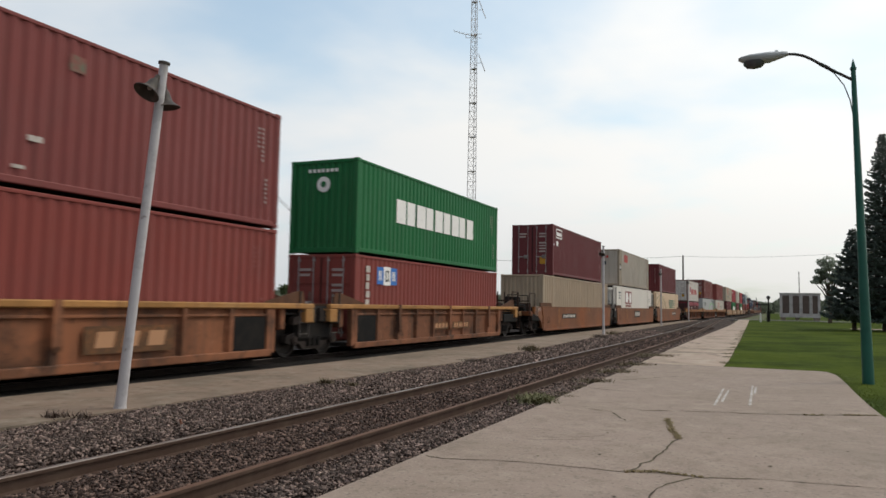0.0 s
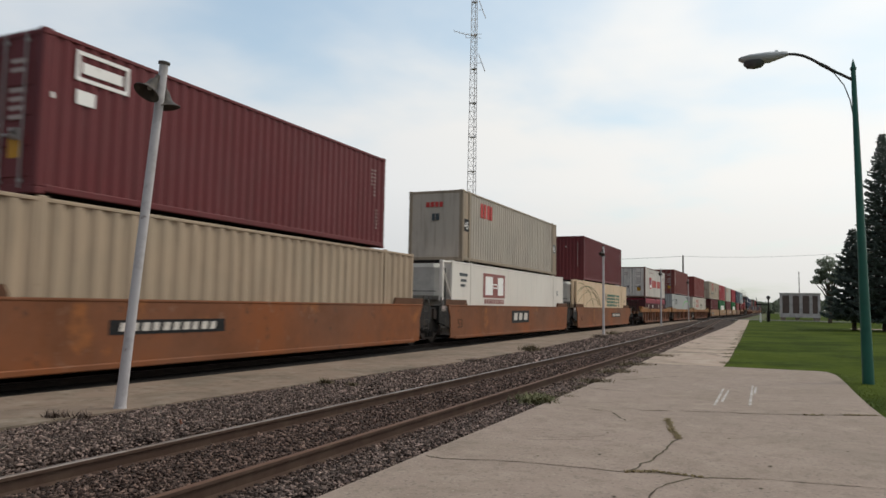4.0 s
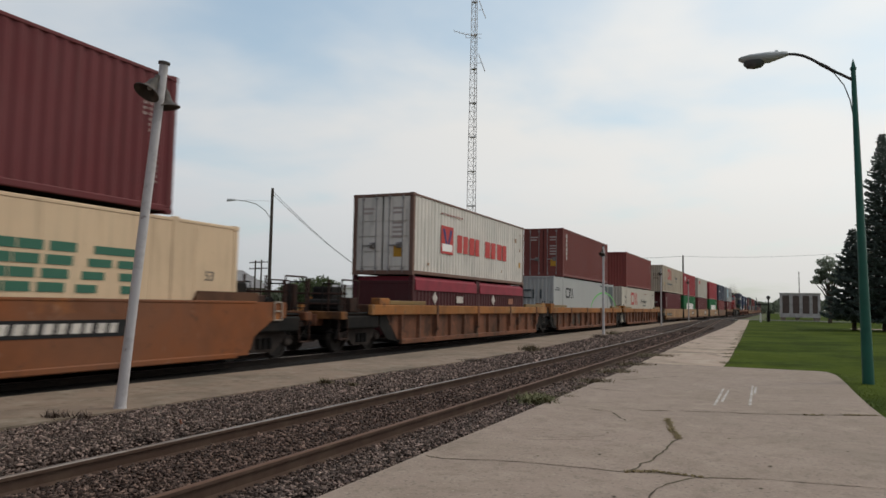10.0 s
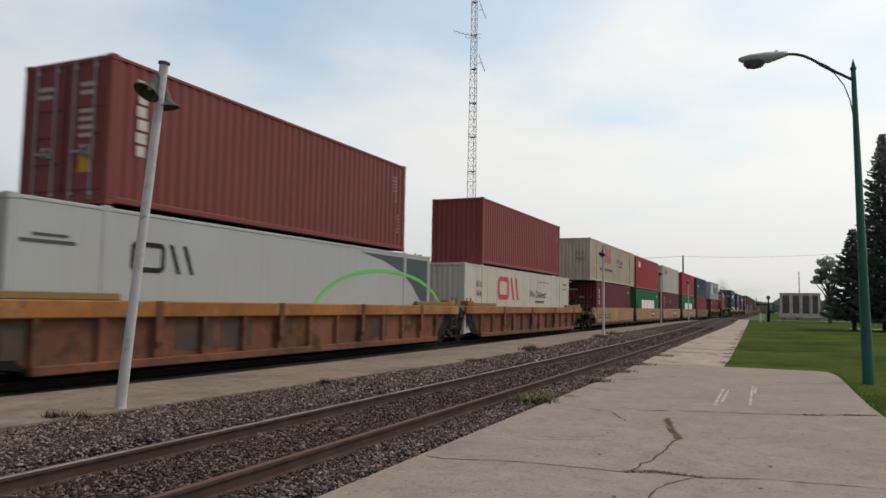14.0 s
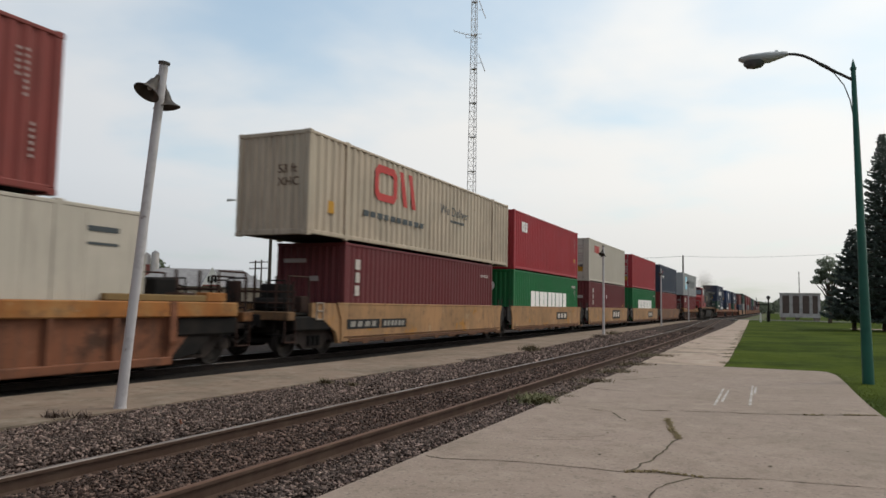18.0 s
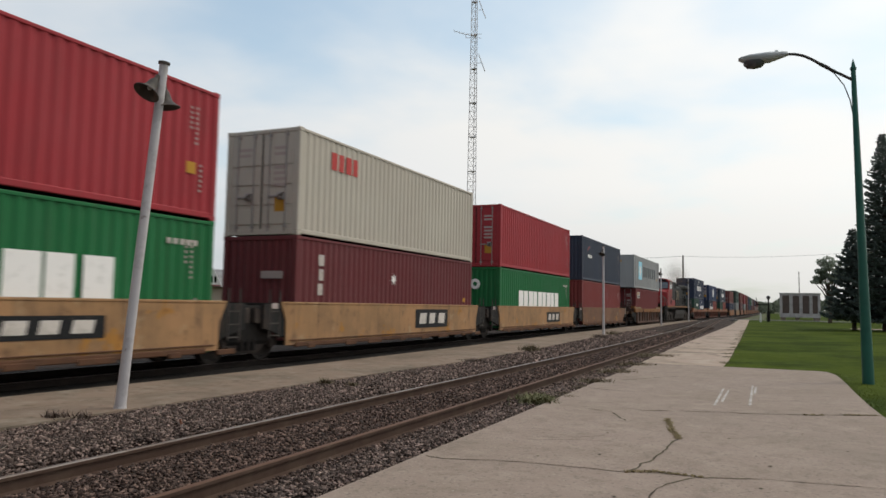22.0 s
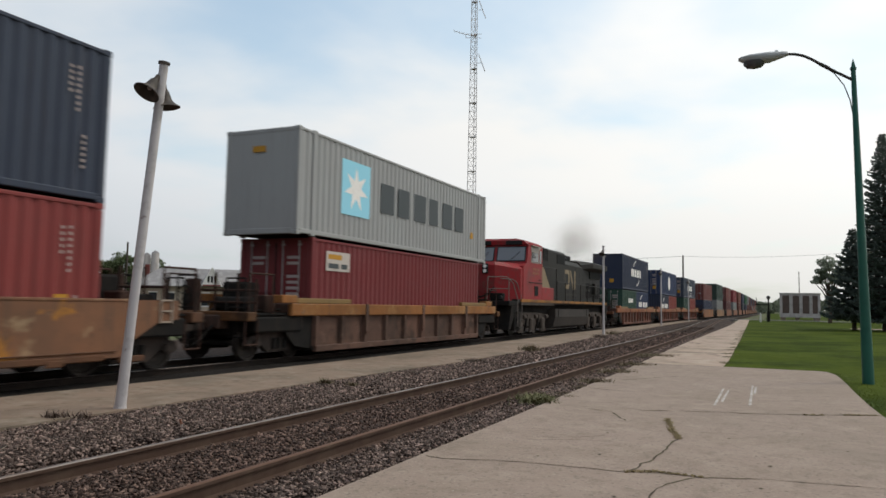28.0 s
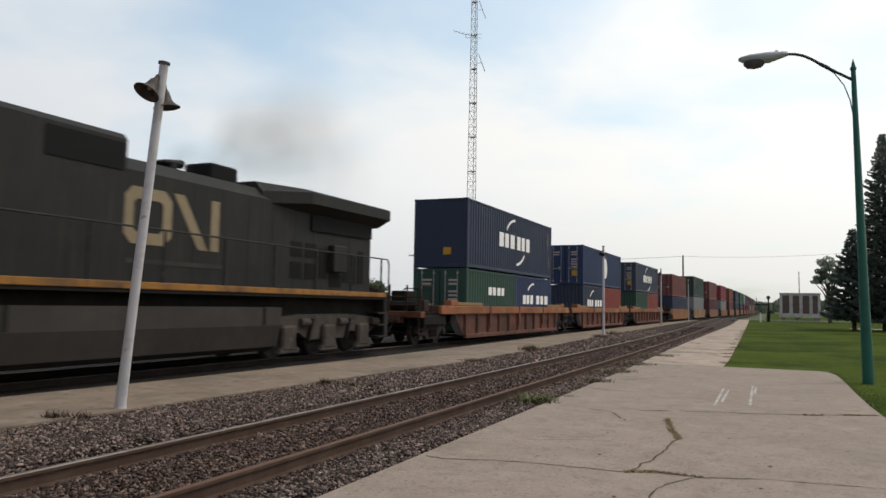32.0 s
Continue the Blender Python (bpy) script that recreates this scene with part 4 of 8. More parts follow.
def locomotive(front):
    """A six-axle road engine, wide nose towards the camera; y counts from its front coupler plate."""
    s = front + 11.0
    lo = thing("diesel_locomotive", pose(0, 0, 0), "red and black six-axle diesel locomotive, cab leading, grimy with road dust", "locomotive")
    on_train(lo, s, 0)
    o = -11.0
    B = Build
    p = lambda name, b, m, label="", parent=None: part(name, b, m, parent or lo, label)
    # frame and sill
    p("frame", B().soft(-1.05, 1.05, o + 1.5, o + 21.0, 0.95, 1.62, 0.03), M_UNDER)
    for sx in (-1, 1):
        p("sill_stripe", B().soft(*sorted((sx * 1.46, sx * 1.53)), o + 1.8, o + 20.8, 1.65, 1.79, 0.012), M_STRIPE, "dirty yellow sill stripe")
        p("sill_edge", B().box(*sorted((sx * 1.44, sx * 1.50)), o + 7.45, o + 20.8, 1.58, 1.645), M_UNDER)
        p("skirt", B().soft(*sorted((sx * 1.38, sx * 1.515)), o + 1.8, o + 7.4, 1.50, 1.645, 0.015), M_BOGIE, "dusty skirt under the cab")
    p("walkway", B().box(-1.46, 1.46, o + 1.5, o + 21.0, 1.63, 1.78), M_LOCO_BLACK)
    # nose: plan outline tapering to the front
    nose = [(-1.47, o + 2.9), (-1.47, o + 1.80), (-0.48, o + 0.88), (0.48, o + 0.88), (1.47, o + 1.80), (1.47, o + 2.9)]
    brow = [3.42, 3.22, 3.40, 3.40, 3.22, 3.42]
    crown = [(-1.28, o + 2.9, 3.54), (-1.26, o + 1.95, 3.36), (-0.42, o + 1.02, 3.56), (0.42, o + 1.02, 3.56), (1.26, o + 1.95, 3.36), (1.28, o + 2.9, 3.54)]
    p("nose", B().loft([[(x, y, 1.70) for x, y in nose], [(x, y, z) for (x, y), z in zip(nose, brow)], crown]), M_LOCO_RED)
    hl = p("headlight_box", B().soft(-0.15, 0.15, o + 0.80, o + 0.95, 2.98, 3.46, 0.02), M_BLACK, "black headlight housing")
    for z in (3.33, 3.11):
        p("headlight", B().tube((0, o + 0.785, z), (0, o + 0.83, z), 0.085, 12), M_WHITE, "pale round headlight", hl)
    p("nose_door", B().soft(-0.95, -0.55, o + 1.02, o + 1.36, 1.75, 3.0, 0.02), M_LOCO_RED)
    p("front_platform", B().soft(-1.42, 1.42, o + 0.32, o + 1.85, 1.46, 1.695, 0.03), M_UNDER, "black front platform")
    p("equipment_box", B().soft(-0.92, -0.30, o + 0.56, o + 0.86, 1.70, 2.20, 0.03), M_UNDER, "black equipment box")
    p("equipment_box", B().soft(0.34, 0.98, o + 0.60, o + 0.98, 1.70, 2.05, 0.03), M_UNDER, "black equipment box")
    p("jumper_cable", B().pipe([(-0.75, o + 0.50, 2.3), (-0.45, o + 0.42, 1.95), (-0.05, o + 0.40, 1.85), (0.35, o + 0.42, 1.98), (0.6, o + 0.50, 2.35)], 0.035, 6), M_UNDER)
    p("anticlimber", B().soft(-0.8, 0.8, o + 0.12, o + 0.34, 1.40, 1.66, 0.03), M_UNDER)
    for sx in (-1, 1):
        p("front_rail", B().pipe([(sx * 1.36, o + 0.45, 1.68), (sx * 1.36, o + 0.42, 2.72), (sx * 1.25, o + 0.40, 2.80), (sx * 0.34, o + 0.36, 2.80), (sx * 0.30, o + 0.36, 1.68)], 0.022, 6).tube((sx * 1.36, o + 0.44, 2.25), (sx * 0.32, o + 0.37, 2.25), 0.018, 6), M_RAILING_PALE, "pale front handrail")
        p("ditch_light", B().tube((sx * 0.95, o + 0.34, 1.86), (sx * 0.95, o + 0.50, 1.86), 0.085, 12), M_BLACK, "ditch light in a black can")
        p("step_well", B().soft(*sorted((sx * 1.05, sx * 1.40)), o + 1.15, o + 2.0, 0.30, 1.45, 0.03), M_UNDER, "black step well")
        for k in range(3):
            p("cable_hose", B().pipe([(sx * (0.35 + 0.15 * k), o + 0.12, 1.5), (sx * (0.36 + 0.15 * k), o - 0.02, 1.15), (sx * (0.34 + 0.15 * k), o + 0.0, 0.8), (sx * (0.3 + 0.15 * k), o + 0.1, 0.62)], 0.03, 6), M_UNDER)
    # cab
    cy0, cy1 = o + 2.1, o + 5.2
    cf = o + 2.86
    cab = [(cy0, 1.70), (cy1, 1.70), (cy1, 4.52), (cy1 - 0.1, 4.60), (cf + 0.1, 4.60), (cf, 4.47), (cf - 0.24, 3.56), (cy0, 3.40)]
    p("cab", B().side(cab, -1.5, 1.5), M_LOCO_RED)
    p("cab_roof", B().loft([[(-1.50, cf - 0.08, 4.50), (1.50, cf - 0.08, 4.50), (1.50, cy1 + 0.02, 4.55), (-1.50, cy1 + 0.02, 4.55)], [(-1.30, cf - 0.12, 4.72), (1.30, cf - 0.12, 4.72), (1.30, cy1 + 0.01, 4.70), (-1.30, cy1 + 0.01, 4.70)], [(-0.85, cf + 0.02, 4.82), (0.85, cf + 0.02, 4.82), (0.85, cy1, 4.78), (-0.85, cy1, 4.78)]]), M_LOCO_RED)
    lean = lambda z: cf - 0.24 * (4.47 - z) / 0.91
    tilted = lambda xa, xb, za, zb, d0, d1: B().loft([[(xa, lean(za) + d, za), (xb, lean(za) + d, za), (xb, lean(zb) + d, zb), (xa, lean(zb) + d, zb)] for d in (d0, d1)])
    for xa, xb in ((-1.36, -0.30), (-0.06, 1.36)):
        p("screen_surround", tilted(xa - 0.05, xb + 0.05, 3.66, 4.42, -0.02, 0.03), M_BLACK, "black rubber window surround")
        w = p("windscreen", tilted(xa, xb, 3.71, 4.37, -0.032, 0.0), M_GLASS_SKY, "sloping windscreen glass")
        p("wiper", B().tube(((xa + xb) / 2, lean(3.74) - 0.05, 3.74), (xb - 0.25, lean(4.15) - 0.05, 4.15), 0.012, 5), M_BLACK, parent=w)
    for xa in (-1.28, 0.35):
        p("number_box", B().soft(xa, xa + 0.85, cf - 0.15, cf + 0.0, 4.50, 4.70, 0.02), M_BLACK, "dark number box")
    for sx in (-1, 1):
        xs = lambda d0, d1: sorted((sx * (1.5 + d0), sx * (1.5 + d1)))
        p("cab_side_panel", B().side([(o + 3.22, 4.50), (o + 3.36, 4.20), (o + 3.30, 3.64), (o + 4.55, 3.62), (o + 4.55, 4.28), (o + 4.70, 4.36), (o + 5.1, 4.50)], *xs(0.0, 0.008)), M_LOCO_GREY, "faded grey panel round the cab windows")
        for ya, yb, za, zb in ((o + 3.40, o + 3.86, 3.70, 4.16), (o + 3.92, o + 4.44, 3.70, 4.16), (o + 4.66, o + 5.02, 3.68, 4.28)):
            wi = p("side_window", B().box(*xs(0.004, 0.016), ya, yb, za, zb), M_GLASS_DARK, "dark cab glass")
            for zf in (za - 0.035, zb):
                p("window_frame", B().box(*xs(0.004, 0.03), ya - 0.03, yb + 0.03, zf, zf + 0.035), M_LOCO_GREY, parent=wi)
        p("awning", B().side([(o + 3.25, 4.50), (o + 4.5, 4.50), (o + 4.5, 4.46), (o + 3.25, 4.46)], *xs(0.0, 0.10)), M_LOCO_GREY)
        for k in range(4):
            p("number_bar", B().box(*xs(0.001, 0.010), o + 3.55 + 0.285 * k, o + 3.76 + 0.285 * k, 3.06, 3.19).box(*xs(0.001, 0.010), o + 3.58 + 0.285 * k, o + 3.78 + 0.285 * k, 3.25, 3.38), M_LOCO_TAN)
        p("body_locker", B().soft(*xs(-0.10, 0.0), cy1 + 0.01, o + 7.38, 1.79, 2.46, 0.02), M_LOCO_RED)
        p("locker_end", B().box(*xs(-0.32, -0.012), o + 7.381, o + 7.42, 1.79, 2.45), M_LOCO_BLACK)
        p("locker_door", B().box(*xs(0.0, 0.012), o + 3.89, o + 4.50, 1.98, 2.48), M_GRILLE)
        p("locker_ledge", B().box(*xs(0.0, 0.03), o + 3.0, o + 5.18, 2.62, 2.66), M_BLACK)
        p("door_handle", B().box(*xs(0.0, 0.03), o + 4.55, o + 4.9, 2.78, 2.82), M_BLACK)
    # hood behind the cab: taller front part, then the engine hood
    hood = lambda y0, y1, hw, z1, ch: B().loft([[(-hw, y, 1.7), (hw, y, 1.7), (hw, y, z1 - ch), (hw - ch, y, z1), (-hw + ch, y, z1), (-hw, y, z1 - ch)] for y in (y0, y1)])
    p("front_hood", hood(cy1, o + 10.85, 1.18, 4.66, 0.12), M_LOCO_BLACK)
    p("engine_hood", hood(o + 10.85, o + 20.48, 1.10, 4.28, 0.28), M_LOCO_BLACK)
    for sx in (-1, 1):
        xs = lambda d0, d1, hw=1.18: sorted((sx * (hw + d0), sx * (hw + d1)))
        for ya, yb in ((o + 5.66, o + 6.13), (o + 6.38, o + 7.14)):
            gr = p("intake_screen", B().box(*xs(0.0, 0.015), ya, yb, 3.98, 4.60), M_GRILLE, "black louvred air intake")
            for k in range(6):
                p("louvre", B().box(*xs(0.012, 0.03), ya + 0.03, yb - 0.03, 4.03 + k * 0.095, 4.05 + k * 0.095), M_LOCO_BLACK, parent=gr)
            for yf in (ya - 0.05, yb):
                p("intake_frame", B().box(*xs(0.0, 0.035), yf, yf + 0.05, 3.94, 4.64), M_LOCO_BLACK, parent=gr)
        p("resistor_grid", B().box(*xs(0.0, 0.02), o + 9.1, o + 10.78, 3.93, 4.46), M_GRILLE, "black dynamic-brake grille")
        # slanted cream band between the red and the black
        p("cream_band", B().side([(o + 5.56, 3.84), (o + 6.10, 3.84), (o + 6.89, 3.22), (o + 7.72, 2.50), (o + 7.9, 1.80), (o + 7.42, 1.80), (o + 6.25, 2.48), (o + 5.82, 3.29)], *xs(0.0, 0.010)), M_LOCO_CREAM, "dirty cream slanting band")
        p("red_corner", B().side([(o + 5.21, 3.90), (o + 5.55, 3.86), (o + 5.81, 3.29), (o + 6.24, 2.48), (o + 5.21, 2.48)], *xs(0.0, 0.008)), M_LOCO_RED)
        hx = 1.10
        y, z, w, h, st = o + 10.90, 2.55, 1.25, 1.14, 0.24
        p("emblem_loop", B().hoop(*xs(0.0, 0.010, hx), y, y + w, z, z + h, st, 0.2), M_LOCO_CREAM, "large dirty cream emblem shape")
        p("emblem_band", B().side([(y + w + 0.04, z + h), (y + w + 0.34, z + h), (y + w + 1.10, z), (y + w + 0.80, z)], *xs(0.0, 0.009, hx)), M_LOCO_CREAM)
        p("emblem_bar", B().box(*xs(0.0, 0.009, hx), y + w + 1.18, y + w + 1.44, z, z + h), M_LOCO_CREAM)
        p("web_line", B().box(*xs(0.0, 0.008, hx), y + 0.1, y + 2.9, 2.16, 2.26), M_TANK)
        for k in range(9):
            ya = o + 11.0 + k * 0.92
            p("door_seam", B().box(*xs(0.0, 0.005, hx), ya + 0.86, ya + 0.89, 1.80, 3.95), M_BLACK)
        for ya, yb, za, zb in ((16.33, 16.84, 2.66, 3.05), (17.0, 17.5, 2.66, 3.05), (16.33, 16.84, 2.08, 2.51), (17.0, 17.5, 2.08, 2.51), (17.65, 18.0, 2.12, 2.95), (18.2, 18.82, 1.9, 2.25), (18.92, 19.22, 2.04, 3.0), (19.35, 19.6, 2.01, 2.85), (19.73, 20.05, 2.03, 3.02)):
            p("vent_screen", B().box(*xs(0.0, 0.014, hx), o + ya, o + yb, za, zb), M_GRILLE)
        p("access_box", B().soft(*xs(0.0, 0.22, hx), o + 18.1, o + 18.8, 2.32, 3.08, 0.03), M_LOCO_BLACK)
    # radiator wings overhang the rear hood
    wing = B().loft([[(-1.08, y, 3.84), (1.08, y, 3.84), (e, y, zb), (e, y, zb + 0.30), (e - 0.25, y, 4.46), (-e + 0.25, y, 4.46), (-e, y, zb + 0.30), (-e, y, zb)] for y, e, zb in ((o + 15.2, 1.02, 3.9), (o + 16.7, 1.5, 4.06), (o + 20.7, 1.53, 4.08), (o + 20.95, 1.53, 4.08))])
    p("radiator_wing", wing, M_LOCO_BLACK, "overhanging black radiator housing")
    for sx in (-1, 1):
        p("radiator_screen", B().side([(o + 17.2, 3.40), (o + 20.45, 3.44), (o + 20.45, 3.86), (o + 17.2, 3.86)], *sorted((sx * 1.08, sx * 1.16))), M_GRILLE)
    p("exhaust_outlet", B().soft(-0.42, 0.42, o + 14.0, o + 15.0, 4.26, 4.74, 0.05), M_GRILLE, "soot-black exhaust stack")
    for k in range(3):
        p("horn", B().tube((0.4 + 0.14 * k, o + 12.25, 4.42), (0.4 + 0.14 * k, o + 12.8, 4.44), 0.04, 8, 0.10), M_BLACK)
    p("horn_bracket", B().box(0.3, 0.8, o + 12.4, o + 12.55, 4.22, 4.40), M_BLACK)
    # fuel tank
    tank = [(-1.1, 0.24), (1.1, 0.24), (1.36, 0.36), (1.50, 0.88), (1.50, 1.32), (-1.50, 1.32), (-1.50, 0.88), (-1.36, 0.36)]
    p("fuel_tank", B().loft([[(x, y, z) for x, z in tank] for y in (o + 7.75, o + 15.5)]), M_TANK, "long grimy fuel tank")
    for yy in (o + 8.3, o + 14.8):
        p("tank_strap", B().box(-1.515, 1.515, yy, yy + 0.08, 0.90, 1.33), M_UNDER)
    # six-wheel bogies
    for cy in (o + 4.15, o + 17.95):
        tr = p("bogie", B().soft(-0.85, 0.85, cy - 2.1, cy + 2.1, 0.55, 1.0, 0.05), M_TRUCK, "three-axle brown bogie")
        for sx in (-1, 1):
            xs = sorted((sx * 1.05, sx * 1.22))
            fr = [(cy - 2.65, 0.70), (cy - 2.55, 1.05), (cy - 1.2, 1.14), (cy + 1.2, 1.14), (cy + 2.55, 1.05), (cy + 2.65, 0.70), (cy + 2.2, 0.52), (cy + 1.3, 0.66), (cy + 0.9, 0.46), (cy - 0.9, 0.46), (cy - 1.3, 0.66), (cy - 2.2, 0.52)]
            part("side_frame", B().side(fr, *xs), M_BOGIE, tr)
            for k in (-1.85, 0.0, 1.85):
                part("wheel", B().wheel(0.82 if sx > 0 else -0.69, cy + k, 0.52, 0.52, 0.13, 24), M_WHEEL, tr, smooth=True)
                part("axle_box", B().soft(*sorted((sx * 1.2, sx * 1.36)), cy + k - 0.30, cy + k + 0.30, 0.20, 0.86, 0.06), M_BOGIE, tr)
                part("pedestal_shoe", B().loft([[(sx * 1.22, cy + k - 0.42, 0.16), (sx * 1.34, cy + k - 0.42, 0.16), (sx * 1.34, cy + k + 0.42, 0.16), (sx * 1.22, cy + k + 0.42, 0.16)], [(sx * 1.22, cy + k - 0.24, 0.40), (sx * 1.34, cy + k - 0.24, 0.40), (sx * 1.34, cy + k + 0.24, 0.40), (sx * 1.22, cy + k + 0.24, 0.40)]]), M_BOGIE, tr)
                part("brake_cylinder", B().tube((sx * 1.24, cy + k + 0.55, 0.92), (sx * 1.24, cy + k + 0.95, 0.92), 0.11, 10), M_BOGIE, tr)
            for k in (-0.95, 0.95):
                part("damper", B().tube((sx * 1.28, cy + k, 0.42), (sx * 1.28, cy + k + 0.18, 1.0), 0.055, 8), M_UNDER, tr)
    # ends: pilot plate, steps, couplers
    p("pilot", B().loft([[(-1.4, o + 0.75, 1.5), (1.4, o + 0.75, 1.5), (1.4, o + 1.5, 1.5), (-1.4, o + 1.5, 1.5)], [(-1.35, o + 0.45, 0.35), (1.35, o + 0.45, 0.35), (1.35, o + 0.75, 0.35), (-1.35, o + 0.75, 0.35)]]), M_UNDER)
    p("rear_plate", B().soft(-1.45, 1.45, o + 20.85, o + 21.1, 0.4, 1.82, 0.03), M_LOCO_BLACK)
    for end, sg in ((o + 0.0, 1), (o + 21.9, -1)):
        p("coupler", B().soft(-0.14, 0.14, *sorted((end - sg * 0.1, end + sg * 0.8)), 0.76, 1.0, 0.03).soft(-0.2, 0.2, *sorted((end - sg * 0.15, end + sg * 0.15)), 0.72, 1.04, 0.05), M_TRUCK)
    for sx in (-1, 1):
        for ya in (o + 1.35, o + 20.3):
            for z in (0.42, 0.78, 1.14):
                p("step", B().box(*sorted((sx * 1.12, sx * 1.55)), ya, ya + 0.55, z, z + 0.05), M_LOCO_BLACK)
        # handrails along the walkway
        x = sx * 1.49
        p("handrail", B().pipe([(x, o + 8.0, 2.84), (x, o + 20.9, 2.84), (x, o + 21.0, 2.70), (x, o + 21.0, 1.2)], 0.022, 6), M_RAILING, "long dark handrail")
        for k in range(8):
            p("handrail_post", B().tube((x, o + 8.05 + k * 1.78, 1.75), (x, o + 8.05 + k * 1.78, 2.84), 0.028, 6), M_RAILING)
        p("grab_rail", B().pipe([(x, o + 5.3, 3.55), (x, o + 7.9, 3.55), (x, o + 7.9, 1.8)], 0.024, 6), M_RAILING)
        for d in (0.0, 0.62):
            p("step_rail", B().pipe([(sx * 1.5, o + 1.32 + d, 0.5), (sx * 1.5, o + 1.32 + d, 1.75), (sx * 1.36, o + 1.0 + d, 2.55), (sx * 1.2, o + 0.82 + d, 2.72), (sx * 0.8, o + 0.80 + d * 0.3, 2.74)], 0.024, 6), M_RAILING_PALE, "pale bent step handrail")
    return lo


locomotive(258.65)


# ---- the engine's exhaust smoke: thin soft discs that travel with it ----
def smoke_material():
    m = bpy.data.materials.new("thin_brown_exhaust_smoke")
    m.use_nodes = True
    nt = m.node_tree
    nt.nodes.clear()
    N, link = nt.nodes.new, nt.links.new
    out, mix, clear, dif = N("ShaderNodeOutputMaterial"), N("ShaderNodeMixShader"), N("ShaderNodeBsdfTransparent"), N("ShaderNodeBsdfDiffuse")
    dif.inputs[0].default_value = (0.34, 0.235, 0.165, 1)
    co, gr, no = N("ShaderNodeTexCoord"), N("ShaderNodeTexGradient"), N("ShaderNodeTexNoise")
    gr.gradient_type = "SPHERICAL"
    link(co.outputs["Object"], gr.inputs[0])
    link(co.outputs["Object"], no.inputs["Vector"])
    no.inputs["Scale"].default_value, no.inputs["Detail"].default_value = 1.7, 4
    sm = N("ShaderNodeMapRange"); sm.interpolation_type = "SMOOTHSTEP"
    sm.inputs["From Max"].default_value = 0.8
    link(gr.outputs["Fac"], sm.inputs["Value"])
    a, b = N("ShaderNodeMath"), N("ShaderNodeMath")
    a.operation = b.operation = "MULTIPLY"
    link(sm.outputs[0], a.inputs[0]); link(no.outputs[0], a.inputs[1])
    link(a.outputs[0], b.inputs[0]); b.inputs[1].default_value = 0.19
    link(b.outputs[0], mix.inputs[0]); link(clear.outputs[0], mix.inputs[1]); link(dif.outputs[0], mix.inputs[2])
    link(mix.outputs[0], out.inputs[0])
    return m


def exhaust_smoke(s):
    """A plume over the stack at s, trailing back and up."""
    rng = random.Random(12)
    mat = smoke_material()
    ob = thing("exhaust_smoke", pose(0, 0, 0), "thin brown-grey exhaust smoke drifting above the locomotive", "smoke")
    on_train(ob, s, 4.65)
    n = 20
    disc = Build().faces([(math.cos(k * math.tau / n), 0, math.sin(k * math.tau / n)) for k in range(n)], [tuple(range(n))]).data("smoke_puff", mat)
    for k in range(9):
        u = k / 8
        q = new("smoke_puff", disc)
        q.parent = ob
        r = 0.6 + 1.75 * u
        q.matrix_basis = pose(rng.gauss(0, 0.25), -0.5 + 5.0 * u ** 1.3 + rng.gauss(0, 0.3), 0.15 + 1.25 * u ** 0.7 + rng.gauss(0, 0.25), rng.uniform(-20, 20), rng.uniform(0, 360), 35 + rng.uniform(-25, 25)) @ Matrix.Diagonal((r * 1.25, r, r * 0.85, 1))
        q.visible_shadow = False


exhaust_smoke(272.9)


# ---- the train: what it is made of, front of the walk first ----
STD, HC, C40, C45, C53, C20 = 2.591, 2.896, 12.192, 13.716, 16.154, 6.058
O_TRIM = (0.41, 0.165, 0.048)
well_car(2.3, 15.1, 0.2, 16.95, (0.42, 0.17, 0.085), "ribbed", True, True, "orange double-stack well car with ribbed sides", (0.52, 0.26, 0.09), taper=0.0, thin=True, posts=(2.84, 4.33, 5.82, 7.31, 8.8, 11.85, 13.3))
well_car(18.35, 31.45, 16.95, 34.4, (0.38, 0.155, 0.08), "ribbed", True, False, "faded orange well car with ribbed sides", (0.52, 0.26, 0.09), taper=0.0, thin=True)
well_car(37.9, 54.7, 35.3, 56.05, ORANGE, "smooth", False, True, "orange well car with plain deep sides")
well_car(57.4, 74.25, 56.05, 75.6, ORANGE, "smooth", True, True, "orange well car with plain deep sides and a black plate")
well_car(76.9, 93.6, 75.6, 96.4, ORANGE, "smooth", True, False, "orange well car with plain deep sides and a number plate")
well_car(101.0, 116.6, 97.3, 118.5, (0.31, 0.126, 0.068), "ribbed", False, True, "rust-brown well car with yellow top chord", O_TRIM)
well_car(120.1, 136.9, 118.5, 138.9, (0.31, 0.126, 0.068), "ribbed", True, True, "rust-brown well car with yellow top chord", O_TRIM)
well_car(140.6, 156.6, 138.9, 159.0, (0.31, 0.126, 0.068), "ribbed", True, False, "rust-brown well car with yellow top chord", O_TRIM)
well_car(162.7, 175.9, 159.8, 176.75, YELLOW, "smooth", False, True, "worn yellow well car with scraped plain sides", sill=0.36, worn=True, step=False)
well_car(177.6, 190.4, 176.75, 191.7, YELLOW, "smooth", True, True, "worn yellow well car with scraped plain sides", sill=0.36, worn=True, step=False)
well_car(192.9, 205.8, 191.7, 207.3, YELLOW, "smooth", True, True, "worn yellow well car with scraped plain sides", sill=0.36, worn=True, step=False)
well_car(208.7, 221.6, 207.3, 222.85, YELLOW, "smooth", True, True, "worn yellow well car with scraped plain sides", sill=0.36, worn=True, step=False)
